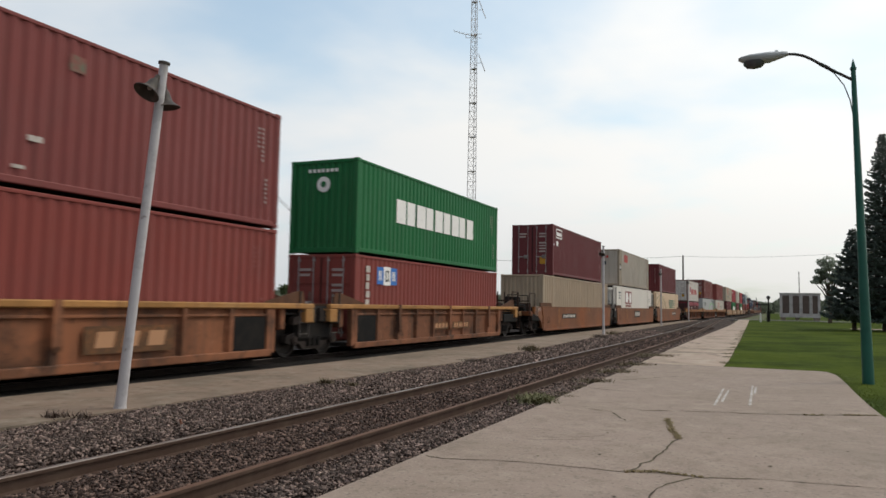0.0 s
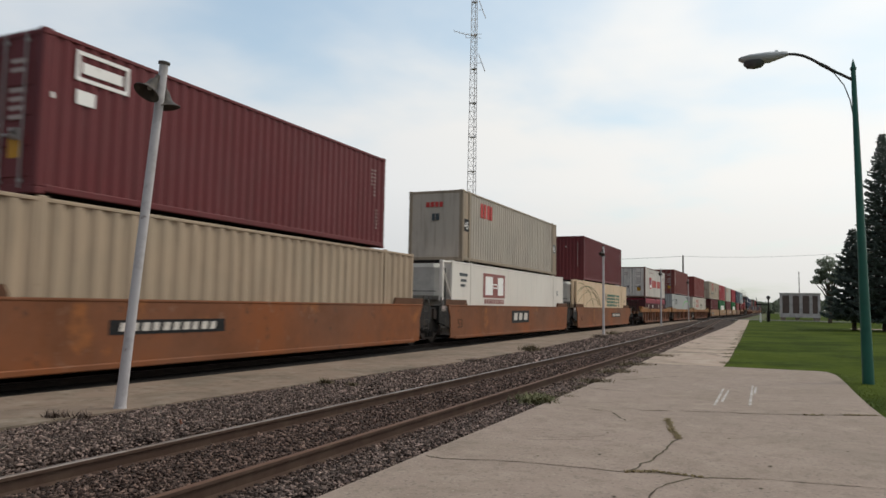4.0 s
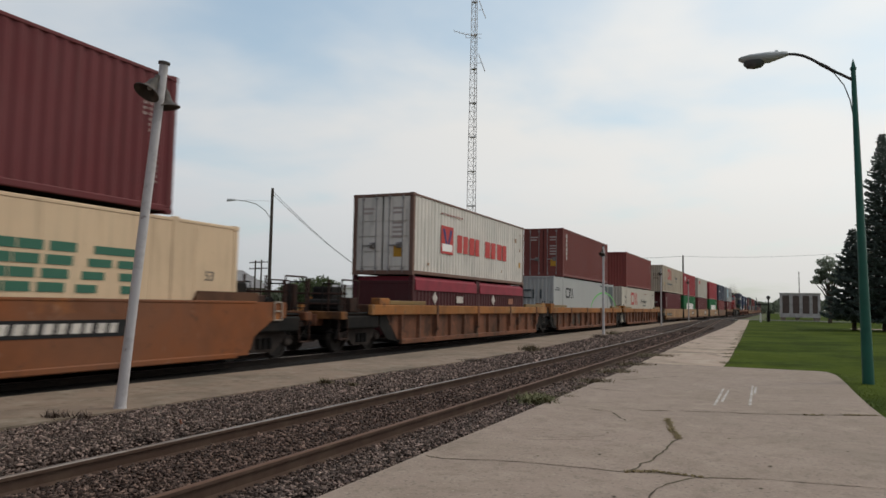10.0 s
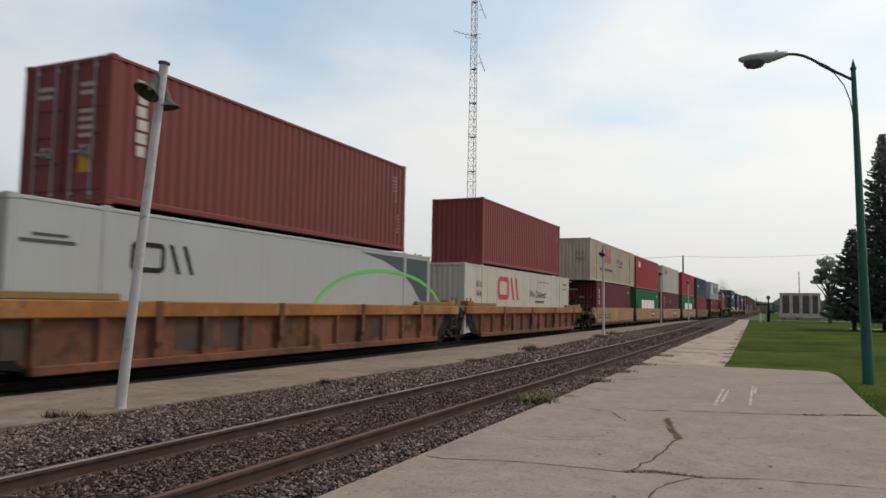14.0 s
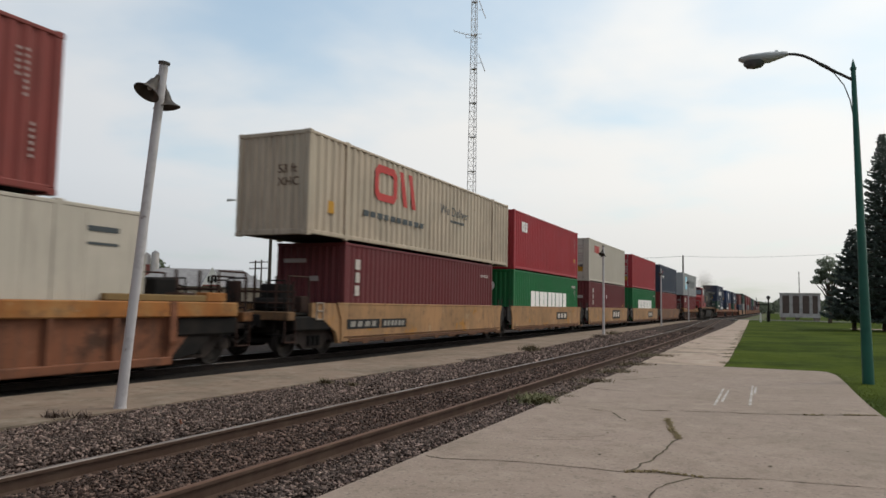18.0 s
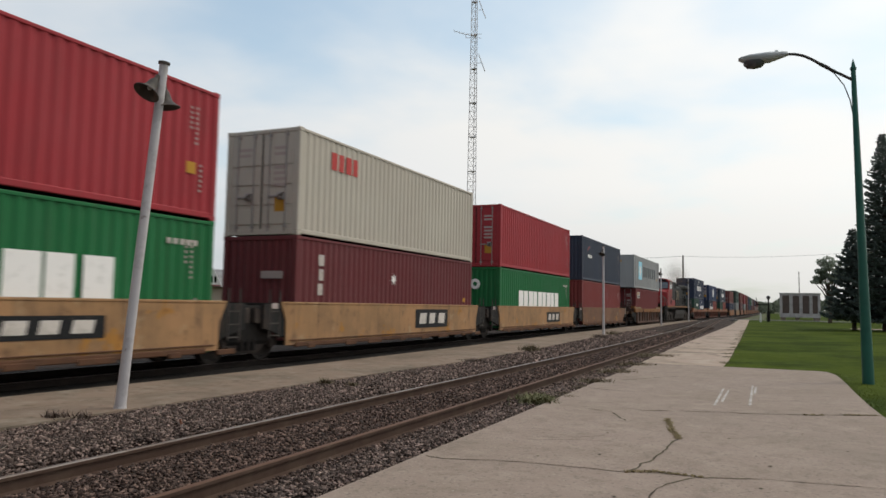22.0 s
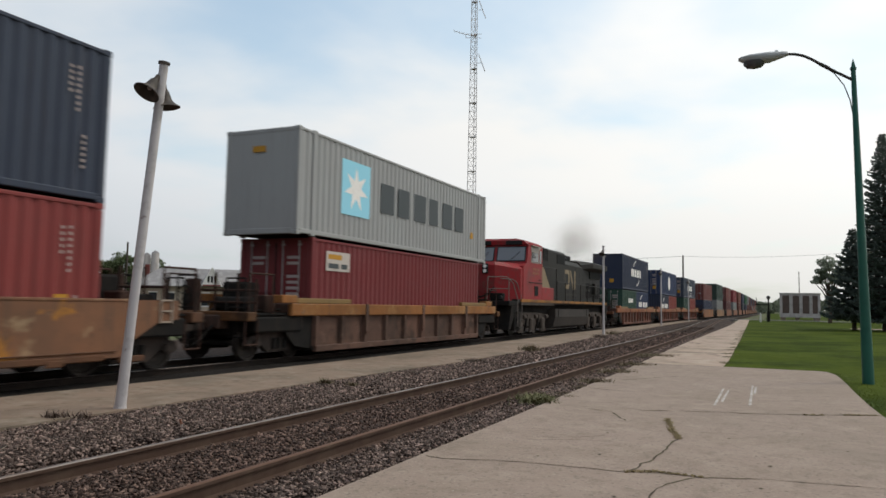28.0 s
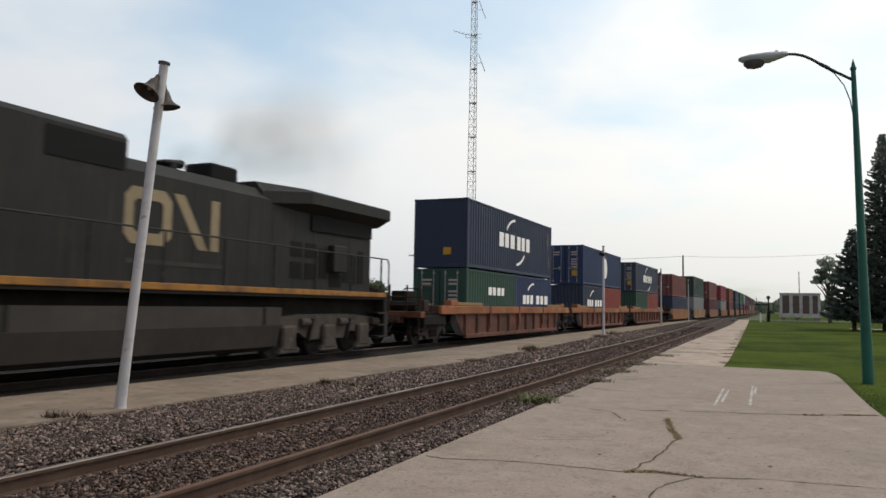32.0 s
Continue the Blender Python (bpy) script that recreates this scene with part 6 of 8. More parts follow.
loop_emblem(c8a, -4.5, 1.45, 2.95, 1.15, 0.24, M_REDMARK)
bars(c8a, "word_bar", M_SHADE, SX, block_word(-5.2, -0.9, 0.86, 1.04, 10), "grey block shape")
lettering(c8a, "We Deliver", 0.45, 1.62, 0.5, M_SHADE, SX, 1.15)
bars(c8a, "word_bar", M_SHADE, SX, block_word(1.4, 2.8, 1.36, 1.46, 8))
end_lettering(c8a, "53 ft", 0.18, -C53 / 2 + 0.012, 1.72, 0.34, M_DARKPRINT)
end_lettering(c8a, "XHC", 0.18, -C53 / 2 + 0.012, 1.36, 0.34, M_DARKPRINT)
bars(c8a, "decal", M_YELLOWMARK, SX, [(-7.1, -6.8, 0.7, 1.05)])
bars(c9a, "letter_block", M_WHITE, SX, block_word(-4.95, -4.05, 1.92, 2.42, 3))
bars(c10a, "letter_block", M_REDMARK, SX, block_word(-4.6, -3.05, 2.0, 2.5, 4), "red block shape")
part("emblem_band", Build().side([(-4.75, 2.05), (-4.6, 2.05), (-3.95, 2.32), (-4.1, 2.32)], SX, SX + 0.006), M_REDMARK, c12a)
bars(c12a, "figure_bar", M_WHITE, SX, block_word(-4.6, -3.4, 1.55, 1.75, 4))
part("star_panel", Build().box(SX, SX + 0.008, -4.72, -3.1, 0.80, 2.42), M_SKYMARK, c13a, "pale blue square panel")
star(c13a, -3.92, 1.6, 0.68, M_WHITE)
bars(c13a, "letter_block", M_SHADE, SX, block_word(-2.55, 4.6, 1.10, 2.05, 6), "dark grey block shape")
end_marks(c13a, C45, M_YELLOWMARK, [(-0.3, 0.12, 2.25, 2.42)], "decal")
bars(c13b, "badge", M_PALEBADGE, SX, [(-5.40, -4.16, 2.03, 2.58)], "white badge with blue and yellow")
bars(c13b, "badge_centre", M_SHADE, SX + 0.004, [(-5.28, -4.75, 2.1, 2.24), (-4.62, -4.3, 2.1, 2.24)])
bars(c13b, "badge_stripe", M_YELLOWMARK, SX + 0.004, [(-5.3, -4.6, 2.36, 2.5)])
for ob, y0, y1, z0, z1 in ((c14a, -2.4, 2.2, 1.2, 1.85), (c16a, -2.4, 2.2, 0.95, 1.6)):
    bars(ob, "letter_block", M_WHITE, SX, block_word(y0, y0 + 2.3, z0, z1, 3) + block_word(y1 - 2.1, y1, z0, z1, 3), "white block shape")
    arc(ob, 0.0, (z0 + z1) / 2, 1.5, 1.05, 95, 150, 0.12, M_WHITE)
    arc(ob, 0.0, (z0 + z1) / 2, 1.5, 1.05, 275, 330, 0.12, M_WHITE)
for ob in (c14c, c15b):
    bars(ob, "letter_block", M_WHITE, SX, block_word(-1.95, -0.2, 1.2, 1.65, 3) + block_word(0.2, 2.4, 1.2, 1.65, 3), "white block shape")
    arc(ob, 0.0, 1.5, 1.3, 0.75, 95, 150, 0.1, M_WHITE)
bars(c14b, "letter_block", M_WHITE, SX, block_word(-0.6, 1.6, 1.55, 1.9, 4))
part("badge", Build().tube((SX, 0.3, 1.35), (SX + 0.008, 0.3, 1.35), 0.75, 20), M_WHITE, c15a, "white round badge")
end_marks(c14a, C40, M_YELLOWMARK, [(0.15, 0.5, 0.55, 0.85)], "decal")

CARS = [ob for ob, s, z in MOVERS if ob.name.startswith("well_car")]


def plate(k, s_from, s_to, z0, z1, n, fade=False, x=WX, mat=None):
    """A dark plate with white bars on the side of the k-th car; places along the track at the start."""
    ob = CARS[k]
    c = ob.location.y
    part("side_plate_sign", Build().box(x, x + 0.006, s_from - c, s_to - c, z0, z1), M_PLATEFADE if fade else M_BLACK, ob, "dark plate with bars")
    h, w = z1 - z0, s_to - s_from
    for a, e, d, g in block_word(s_from - c + w * 0.06, s_to - c - w * 0.08, z0 + h * 0.22, z1 - h * 0.2, n, 0.66):
        k = (g - d) * 0.2                       # slanting, as painted
        part("plate_bar", Build().side([(a, d), (e, d), (e + k, g), (a + k, g)], x + 0.005, x + 0.011), mat or (M_PRINTFADE if fade else M_PALEPRINT), ob)


RX = 1.325
plate(0, 9.4, 11.55, 0.44, 0.95, 3, True, RX)
plate(1, 24.2, 25.6, 0.55, 0.82, 4, True, RX)
plate(1, 25.9, 27.6, 0.55, 0.82, 6, True, RX)
plate(2, 41.6, 44.75, 0.78, 1.06, 10)
plate(3, 64.45, 67.05, 0.66, 1.24, 3)
plate(4, 86.9, 90.05, 0.76, 1.07, 10)
plate(8, 162.97, 164.9, 0.70, 0.98, 4, mat=M_LOCO_GREY)
plate(8, 165.0, 166.7, 0.70, 0.98, 6, mat=M_LOCO_GREY)
plate(9, 185.1, 187.35, 0.74, 1.15, 3)
plate(10, 200.2, 202.9, 0.64, 1.28, 3)
plate(11, 216.0, 218.55, 0.62, 1.16, 3)
for k, s_at in ((2, 38.6), (3, 58.05), (4, 77.6)):
    lettering(CARS[k], "53", s_at - CARS[k].location.y, 0.56, 0.52, M_DARKPRINT, WX - 0.004)
for k, s_at in ((2, 37.05), (3, 56.6), (4, 76.05)):
    lettering(CARS[k], "125T", s_at - CARS[k].location.y, 1.22, 0.24, M_FIGURES, 1.306)
# black end sections on the first ribbed cars
for k, a_, b_ in ((0, 13.42, 14.55), (1, 18.9, 20.0)):
    part("repainted_panel", Build().box(1.311, 1.316, a_ - CARS[k].location.y, b_ - CARS[k].location.y, 0.31, 1.09), M_UNDER, CARS[k], "black repainted side panel")
# darker patched panels on one rust-brown car
M_PATCH = material("dull_olive_patch_paint", (0.060, 0.048, 0.038), 0.7, spots=[((0.11, 0.055, 0.035), 2.0, 0.48, 0.66, 0.7)])
for a_, b_ in ((119.95, 120.65), (123.75, 124.85), (125.1, 126.2), (132.0, 132.9)):
    part("repainted_panel", Build().box(1.253, 1.258, a_ - CARS[6].location.y, b_ - CARS[6].location.y, 0.42, 1.02), M_PATCH, CARS[6], "dull patched side panel")
# the refrigeration units on the noses of the white and the cream box
M_REEFER = material("dull_grey_unit_casing", (0.46, 0.45, 0.41), 0.5, spots=[((0.30, 0.28, 0.25), 1.5, 0.45, 0.7, 0.6)], streaks=0.3)
for ob in (c3b, c4b):
    y = -C53 / 2
    gpaint = paint(CREAM if ob is c4b else WHITE, 0.5)
    part("unit_badge", Build().box(-0.35, -0.12, y - 0.735, y - 0.715, 2.1, 2.32), M_SHADE, ob)
    part("unit_seam", Build().box(-0.92, 0.86, y - 0.728, y - 0.715, 1.66, 1.69), M_SHADE, ob)
    part("cooling_unit", Build().soft(-0.82, 0.95, y - 0.72, y + 0.01, 1.35, 2.74, 0.16), M_REEFER, ob, "dull grey cooling unit")
    part("unit_grille", Build().soft(0.952, 0.985, y - 0.56, y - 0.08, 1.45, 2.60, 0.02), M_GRILLE, ob)
    for x in (-1.15, 1.15):
        part("guard_post", Build().soft(x - 0.07, x + 0.07, y - 0.9, y - 0.76, 1.32, 2.86, 0.02), gpaint, ob)
        part("guard_brace", Build().tube((x, y - 0.85, 2.7), (x, y + 0.0, 1.5), 0.05, 6).tube((x, y - 0.85, 2.8), (x, y + 0.0, 2.82), 0.05, 6), gpaint, ob)
    part("guard_rail", Build().soft(-1.15, 1.15, y - 0.88, y - 0.78, 2.74, 2.86, 0.02), M_UNDER, ob)
for ob in (c9a, c12b, c13a):
    bars(ob, "decal", M_YELLOWMARK, SX, [(5.15, 5.42, 0.95, 1.2)], "yellow decal")
bars(c8b, "decal", M_YELLOWMARK, SX, [(4.75, 5.2, 0.62, 0.80), (4.85, 5.2, 0.86, 1.0)], "yellow decal")
for ob in (c8b, c9b, c11b):
    bars(ob, "figure_bar", M_PALEBADGE, SX, [(4.7 + 0.19 * k, 4.81 + 0.19 * k, 2.3, 2.42) for k in range(5)])
end_marks(c4a, C40, M_FIGURES, [(0.78, 0.80, 0.9, 2.5), (-0.05, 0.05, 2.15, 2.25)], "figure_bar")
end_marks(c8b, C40, M_FIGURES, [(-0.95, -0.15, 2.3, 2.42), (0.0, 0.3, 1.75, 1.9)], "figure_bar")
end_marks(c10b, C40, M_FIGURES, [(0.1, 0.8, 1.75, 1.95)], "figure_bar")
end_marks(c12b, C40, M_FIGURES, [(-0.8, -0.1, 2.2, 2.3)], "figure_bar")


# ---- platform lamps ----
M_POLE = material("pale_grey_painted_pole", (0.47, 0.45, 0.45), 0.42, spots=[((0.24, 0.21, 0.20), 3.0, 0.5, 0.7, 0.6), ((0.12, 0.07, 0.05), 7.0, 0.66, 0.74, 0.8)], streaks=0.25)
M_LAMPSHADE = material("dark_weathered_shade", (0.060, 0.052, 0.046), 0.55, spots=[((0.15, 0.12, 0.10), 5.0, 0.5, 0.7, 0.7)])
M_LAMPGREY = material("grey_lamp_housing", (0.42, 0.44, 0.44), 0.4, spots=[((0.28, 0.28, 0.28), 3, 0.45, 0.7, 0.6)])
M_LAMPARM = material("dark_brown_painted_arm", (0.055, 0.045, 0.042), 0.6, spots=[((0.02, 0.06, 0.045), 6, 0.5, 0.66, 0.6)])


def platform_lamp(base, top, words, group):
    """A plain pole with two small bell-shaped lamps under its cap."""
    base, top = Vector(base), Vector(top)
    ob = thing("platform_lamp", Matrix.Translation(base), words, "lamp post", group)
    t = top - base
    d = t.normalized()
    part("pole", Build().tube((0, 0, -0.02), t * 0.19, 0.078, 16, 0.067, False).tube(t * 0.19, t, 0.067, 16, 0.060), M_POLE, ob, smooth=True)
    part("base_flange", Build().tube((0, 0, -0.02), t * 0.008, 0.092, 14, 0.080), M_POLE, ob)
    part("cap", Build().tube(t - d * 0.02, t + d * 0.015, 0.080, 16), M_LAMPSHADE, ob)
    side, away = Vector((0.69, 0.72, 0.0)), Vector((-0.72, 0.69, 0.0))
    for k, sg in enumerate((-1, 1)):
        c = t - d * 0.25 - side * 0.075 - away * 0.05 if sg < 0 else t - d * 0.33 + side * 0.045 + away * 0.13
        n = 16
        axis = (side * -0.46 - away * 0.30 + Vector((0, 0, -0.88)) if sg < 0 else side * 0.16 + Vector((0.0, 0.0, -1))).normalized()
        a = axis.orthogonal().normalized()
        b_ = axis.cross(a)
        prof = [(0.0, 0.03), (0.04, 0.055), (0.10, 0.07), (0.17, 0.085), (0.23, 0.135), (0.265, 0.185), (0.275, 0.185), (0.235, 0.125), (0.17, 0.07)]
        rows = [[c + axis * h + r * (math.cos(i * math.tau / n) * a + math.sin(i * math.tau / n) * b_) for i in range(n)] for h, r in prof]
        sh = part("shade", Build().loft(rows), M_LAMPSHADE, ob, "dark bell-shaped shade", smooth=True)
        part("bracket", Build().pipe([t - d * 0.27, t - d * 0.2 + (c - t + d * 0.25) * 0.7, c - axis * 0.05, c], 0.018, 6).tube(c - axis * 0.06, c + axis * 0.03, 0.034, 8), M_LAMPSHADE, ob)
        part("bulb_socket", Build().tube(c + axis * 0.05, c + axis * 0.2, 0.045, 8, 0.03), M_LAMPGREY, sh)
    return ob


platform_lamp((-8.27, 7.56, -0.05), (-7.78, 7.58, 4.78), "leaning pale grey platform lamp post with two bell shades", "lamps on the platform")
for x, y in ((-8.8, 41.8), (-9.25, 68.6), (-9.55, 95.0)):
    platform_lamp((x, y, -0.05), (x - 0.02, y, 4.95 + (y - 41) * 0.004), "pale grey platform lamp post with two bell shades", "lamps on the platform")


# ---- street lamps ----
M_GREENPOLE = material("dark_green_painted_pole", (0.010, 0.085, 0.058), 0.45, spots=[((0.004, 0.045, 0.032), 2.0, 0.45, 0.7, 0.6)], bump=0.08, bump_scale=10)
M_LENS = material("grey_glass_lens", (0.07, 0.07, 0.075), 0.25, spec=0.6)


def street_lamp():
    ob = thing("street_lamp", Matrix.Translation((1.84, 18.34, -0.075)), "tall dark green street lamp with a cobra-head arm, on the lawn", "street lamp")
    top = Vector((-0.145, 0, 6.94))
    part("pole", Build().tube((0, 0, -0.02), top, 0.118, 16, 0.050), M_GREENPOLE, ob, smooth=True)
    part("finial", Build().tube(top, top + Vector((0, 0, 0.05)), 0.066, 12).tube(top + Vector((0, 0, 0.05)), top + Vector((0, 0, 0.25)), 0.055, 12, 0.004), M_GREENPOLE, ob)
    arm = [Vector((-0.15, 0, 6.70)), Vector((-0.45, 0, 6.90)), Vector((-0.78, 0, 7.13)), Vector((-0.96, 0, 7.27)), Vector((-1.14, 0, 7.38)), Vector((-1.32, 0, 7.44)), Vector((-1.52, 0, 7.465))]
    part("arm", Build().pipe(arm, 0.032, 8).tube((-0.62, 0, 7.02), (-0.80, 0, 7.145), 0.042, 8), M_LAMPARM, ob, "curved dark arm")
    part("brace", Build().pipe([Vector((-0.13, 0, 5.55)), Vector((-0.16, 0, 5.85)), Vector((-0.22, 0, 6.25)), Vector((-0.33, 0, 6.60)), Vector((-0.52, 0, 6.90)), Vector((-0.70, 0, 7.05))], 0.012, 6), M_LAMPARM, ob)
    rows, n = [], 14
    for u, w, up, dn in ((0.0, 0.05, 0.055, 0.045), (0.10, 0.10, 0.07, 0.075), (0.40, 0.16, 0.085, 0.17), (0.8, 0.175, 0.06, 0.14), (0.97, 0.12, 0.02, 0.10), (1.04, 0.05, -0.02, 0.06)):
        rows.append([Vector((-1.46 - u * 1.02, w * math.cos(i * math.tau / n), 7.465 + 0.01 * u + (up if math.sin(i * math.tau / n) > 0 else dn) * math.sin(i * math.tau / n))) for i in range(n)])
    part("lamp_housing", Build().loft(rows), M_LAMPGREY, ob, "grey cobra-head lamp housing", smooth=True)
    rows = []
    for h, r in ((0.0, 0.19), (0.09, 0.175), (0.15, 0.13), (0.175, 0.04)):
        rows.append([Vector((-2.18 + 1.3 * r * math.cos(i * math.tau / n), r * 0.92 * math.sin(i * math.tau / n), 7.375 - h)) for i in range(n)])
    part("lens", Build().loft(rows), M_LENS, ob, "dull glass lens", smooth=True)
    part("photocell", Build().tube((-1.70, 0, 7.52), (-1.70, 0, 7.575), 0.035, 8), M_LAMPGREY, ob)


street_lamp()

M_WOODPOLE = material("dark_utility_pole_wood", (0.060, 0.050, 0.042), 0.9, spots=[((0.11, 0.09, 0.075), 3, 0.5, 0.7, 0.6)], bump=0.3, bump_scale=12)
M_WIRE = material("grey_wire", (0.10, 0.10, 0.105), 0.7)


def far_street_lamp():
    ob = thing("street_lamp", Matrix.Translation((-36.6, 47.6, -0.62)), "wooden pole with a curved street-lamp arm beyond the tracks", "street lamp")
    part("pole", Build().tube((0, 0, 0), (0, 0, 11.15), 0.15, 10, 0.11), M_WOODPOLE, ob)
    a = Vector((-0.79, -0.63, 0))
    part("arm", Build().pipe([Vector((0, 0, 8.6)), a * 0.5 + Vector((0, 0, 9.3)), a * 1.2 + Vector((0, 0, 9.8)), a * 2.0 + Vector((0, 0, 10.0)), a * 2.9 + Vector((0, 0, 10.05))], 0.035, 6), M_LAMPGREY, ob)
    part("tie_rod", Build().tube((0, 0, 10.1), a * 2.2 + Vector((0, 0, 10.06)), 0.012, 5), M_LAMPGREY, ob)
    part("lamp_head", Build().tube(a * 2.8 + Vector((0, 0, 10.05)), a * 3.45 + Vector((0, 0, 10.0)), 0.07, 10, 0.13), M_LAMPGREY, ob)


far_street_lamp()


def wire(p, q, sag, r=0.016, name="overhead_wire", words="thin sagging overhead wire"):
    p, q = Vector(p), Vector(q)
    pts = [p.lerp(q, k / 12) - Vector((0, 0, sag * 4 * (k / 12) * (1 - k / 12))) for k in range(13)]
    b = Build()
    b.pipe(pts, r, 5)
    return tagged(new(name, b.data(name, M_WIRE)), words, "wire", "overhead wires")


def utility_pole(x, y, h, arms=1, r=0.14, words="weathered wooden utility pole"):
    ob = thing("utility_pole", Matrix.Translation((x, y, -0.62)), words, "utility pole", "utility poles")
    part("pole", Build().tube((0, 0, 0), (0, 0, h), r, 8, r * 0.7), M_WOODPOLE, ob)
    for k in range(arms):
        z = h - 0.35 - 0.9 * k
        part("crossarm", Build().soft(-1.1, 1.1, -0.06, 0.06, z - 0.06, z + 0.06, 0.015), M_WOODPOLE, ob)
        for xx in (-1.0, -0.4, 0.4, 1.0):
            part("insulator", Build().tube((xx, 0, z + 0.06), (xx, 0, z + 0.22), 0.045, 6), M_LAMPGREY, ob)
    return ob


up = utility_pole(-49.0, 98.5, 9.7, 1)
part("transformer", Build().tube((0.35, 0, 7.0), (0.35, 0, 7.9), 0.25, 10), M_LAMPGREY, up)
utility_pole(-47.3, 99.3, 8.8, 1)
utility_pole(-41.2, 91.1, 6.4, 0)
utility_pole(-68.7, 86.0, 8.0, 2)
utility_pole(-68.0, 86.5, 8.1, 2)
utility_pole(-67.9, 62.0, 8.6, 0)
utility_pole(-13.85, 129.3, 11.1, 0, 0.17, "tall wooden utility pole beside the line")
wire((-13.85, 129.3, 10.35), (15.0, 129.0, 11.0), 0.55, 0.018)
wire((15.0, 129.0, 11.0), (60.0, 128.0, 11.2), 0.7, 0.018)
wire((-13.85, 129.3, 10.35), (-60.0, 130.0, 10.4), 0.6, 0.028)
wire((-36.6, 47.6, 10.3), (-54.0, 92.0, 6.2), 0.5, 0.022)
wire((-36.6, 47.6, 10.05), (-53.0, 92.0, 5.6), 0.5, 0.022)
utility_pole(4.9, 170.0, 10.3, 0, 0.11, "slim pale pole behind the shed")

# ---- lattice mast ----
M_MAST = material("pale_galvanised_mast", (0.62, 0.61, 0.60), 0.5, 0.2, spots=[((0.36, 0.30, 0.28), 0.4, 0.45, 0.6, 0.6)])


def lattice_mast(x, y, height):
    ob = thing("radio_mast", Matrix.Translation((x, y, -0.62)), "tall pale lattice radio mast with small antennas", "radio mast")
    w = lambda z: 0.52 - 0.20 * max(0.0, z - 12) / (height - 12)
    ang = [radians(a) for a in (100, 220, 340)]
    leg = lambda k, z: Vector((w(z) * math.cos(ang[k]), w(z) * math.sin(ang[k]), z))
    for k in range(3):
        part("leg", Build().pipe([leg(k, z) for z in np.linspace(0, height, 7)], 0.038, 6), M_MAST, ob)
    step = 0.82
    z = 0.0
    while z + step < height:
        for k in range(3):
            j = (k + 1) % 3
            part("brace", Build().tube(leg(k, z), leg(j, z + step), 0.020, 4).tube(leg(k, z + step), leg(j, z + step), 0.018, 4), M_MAST, ob)
        z += step
    for k in range(9):
        part("flange", Build().plan([tuple((leg(q, 5.0 + k * 3.6) * 1.12)[:2]) for q in range(3)], 5.0 + k * 3.6, 5.06 + k * 3.6), M_MAST, ob)
    right = Vector((0.927, 0.375, 0))
    arm = part("yagi_antenna", Build().tube(right * -0.3 + Vector((0, 0, 30.2)), right * -2.2 + Vector((0, 0, 30.75)), 0.022, 5), M_MAST, ob)
    for k in range(6):
        c = right * (-0.8 - 0.26 * k) + Vector((0, 0, 30.35 + 0.073 * k))
        part("antenna_rod", Build().tube(c - Vector((0, 0.3, 0)), c + Vector((0, 0.3, 0.0)), 0.012, 4).tube(c - Vector((0, 0, 0.16)), c + Vector((0, 0, 0.16)), 0.012, 4), M_MAST, arm)
    part("antenna_frame", Build().tube(right * -0.9 + Vector((0, 0, 30.0)), right * 0.75 + Vector((0, 0, 30.0)), 0.03, 5).tube(right * -0.9 + Vector((0, 0, 30.4)), right * 0.75 + Vector((0, 0, 30.4)), 0.03, 5).tube(right * -0.9 + Vector((0, 0, 30.0)), right * -0.9 + Vector((0, 0, 30.4)), 0.03, 5), M_MAST, ob)
    for z in (27.3, 33.0):
        part("dipole_antenna", Build().tube(right * 0.45 + Vector((0, 0, z + 1.0)), right * 1.15 + Vector((0, 0, z - 0.9)), 0.05, 6).tube(right * 0.3 + Vector((0, 0, z)), right * 0.85 + Vector((0, 0, z)), 0.03, 5), M_MAST, ob)


lattice_mast(-28.2, 69.5, 37.0)

# ---- shed on skids, signals, posts ----
M_SHEDGREY = material("pale_grey_metal_frame", (0.50, 0.47, 0.45), 0.55, spots=[((0.20, 0.19, 0.18), 1, 0.45, 0.7, 0.6)], streaks=0.3)
M_SHEDBROWN = material("brown_louvre_panel", (0.115, 0.085, 0.072), 0.8, spots=[((0.08, 0.06, 0.05), 1, 0.45, 0.7, 0.6)])


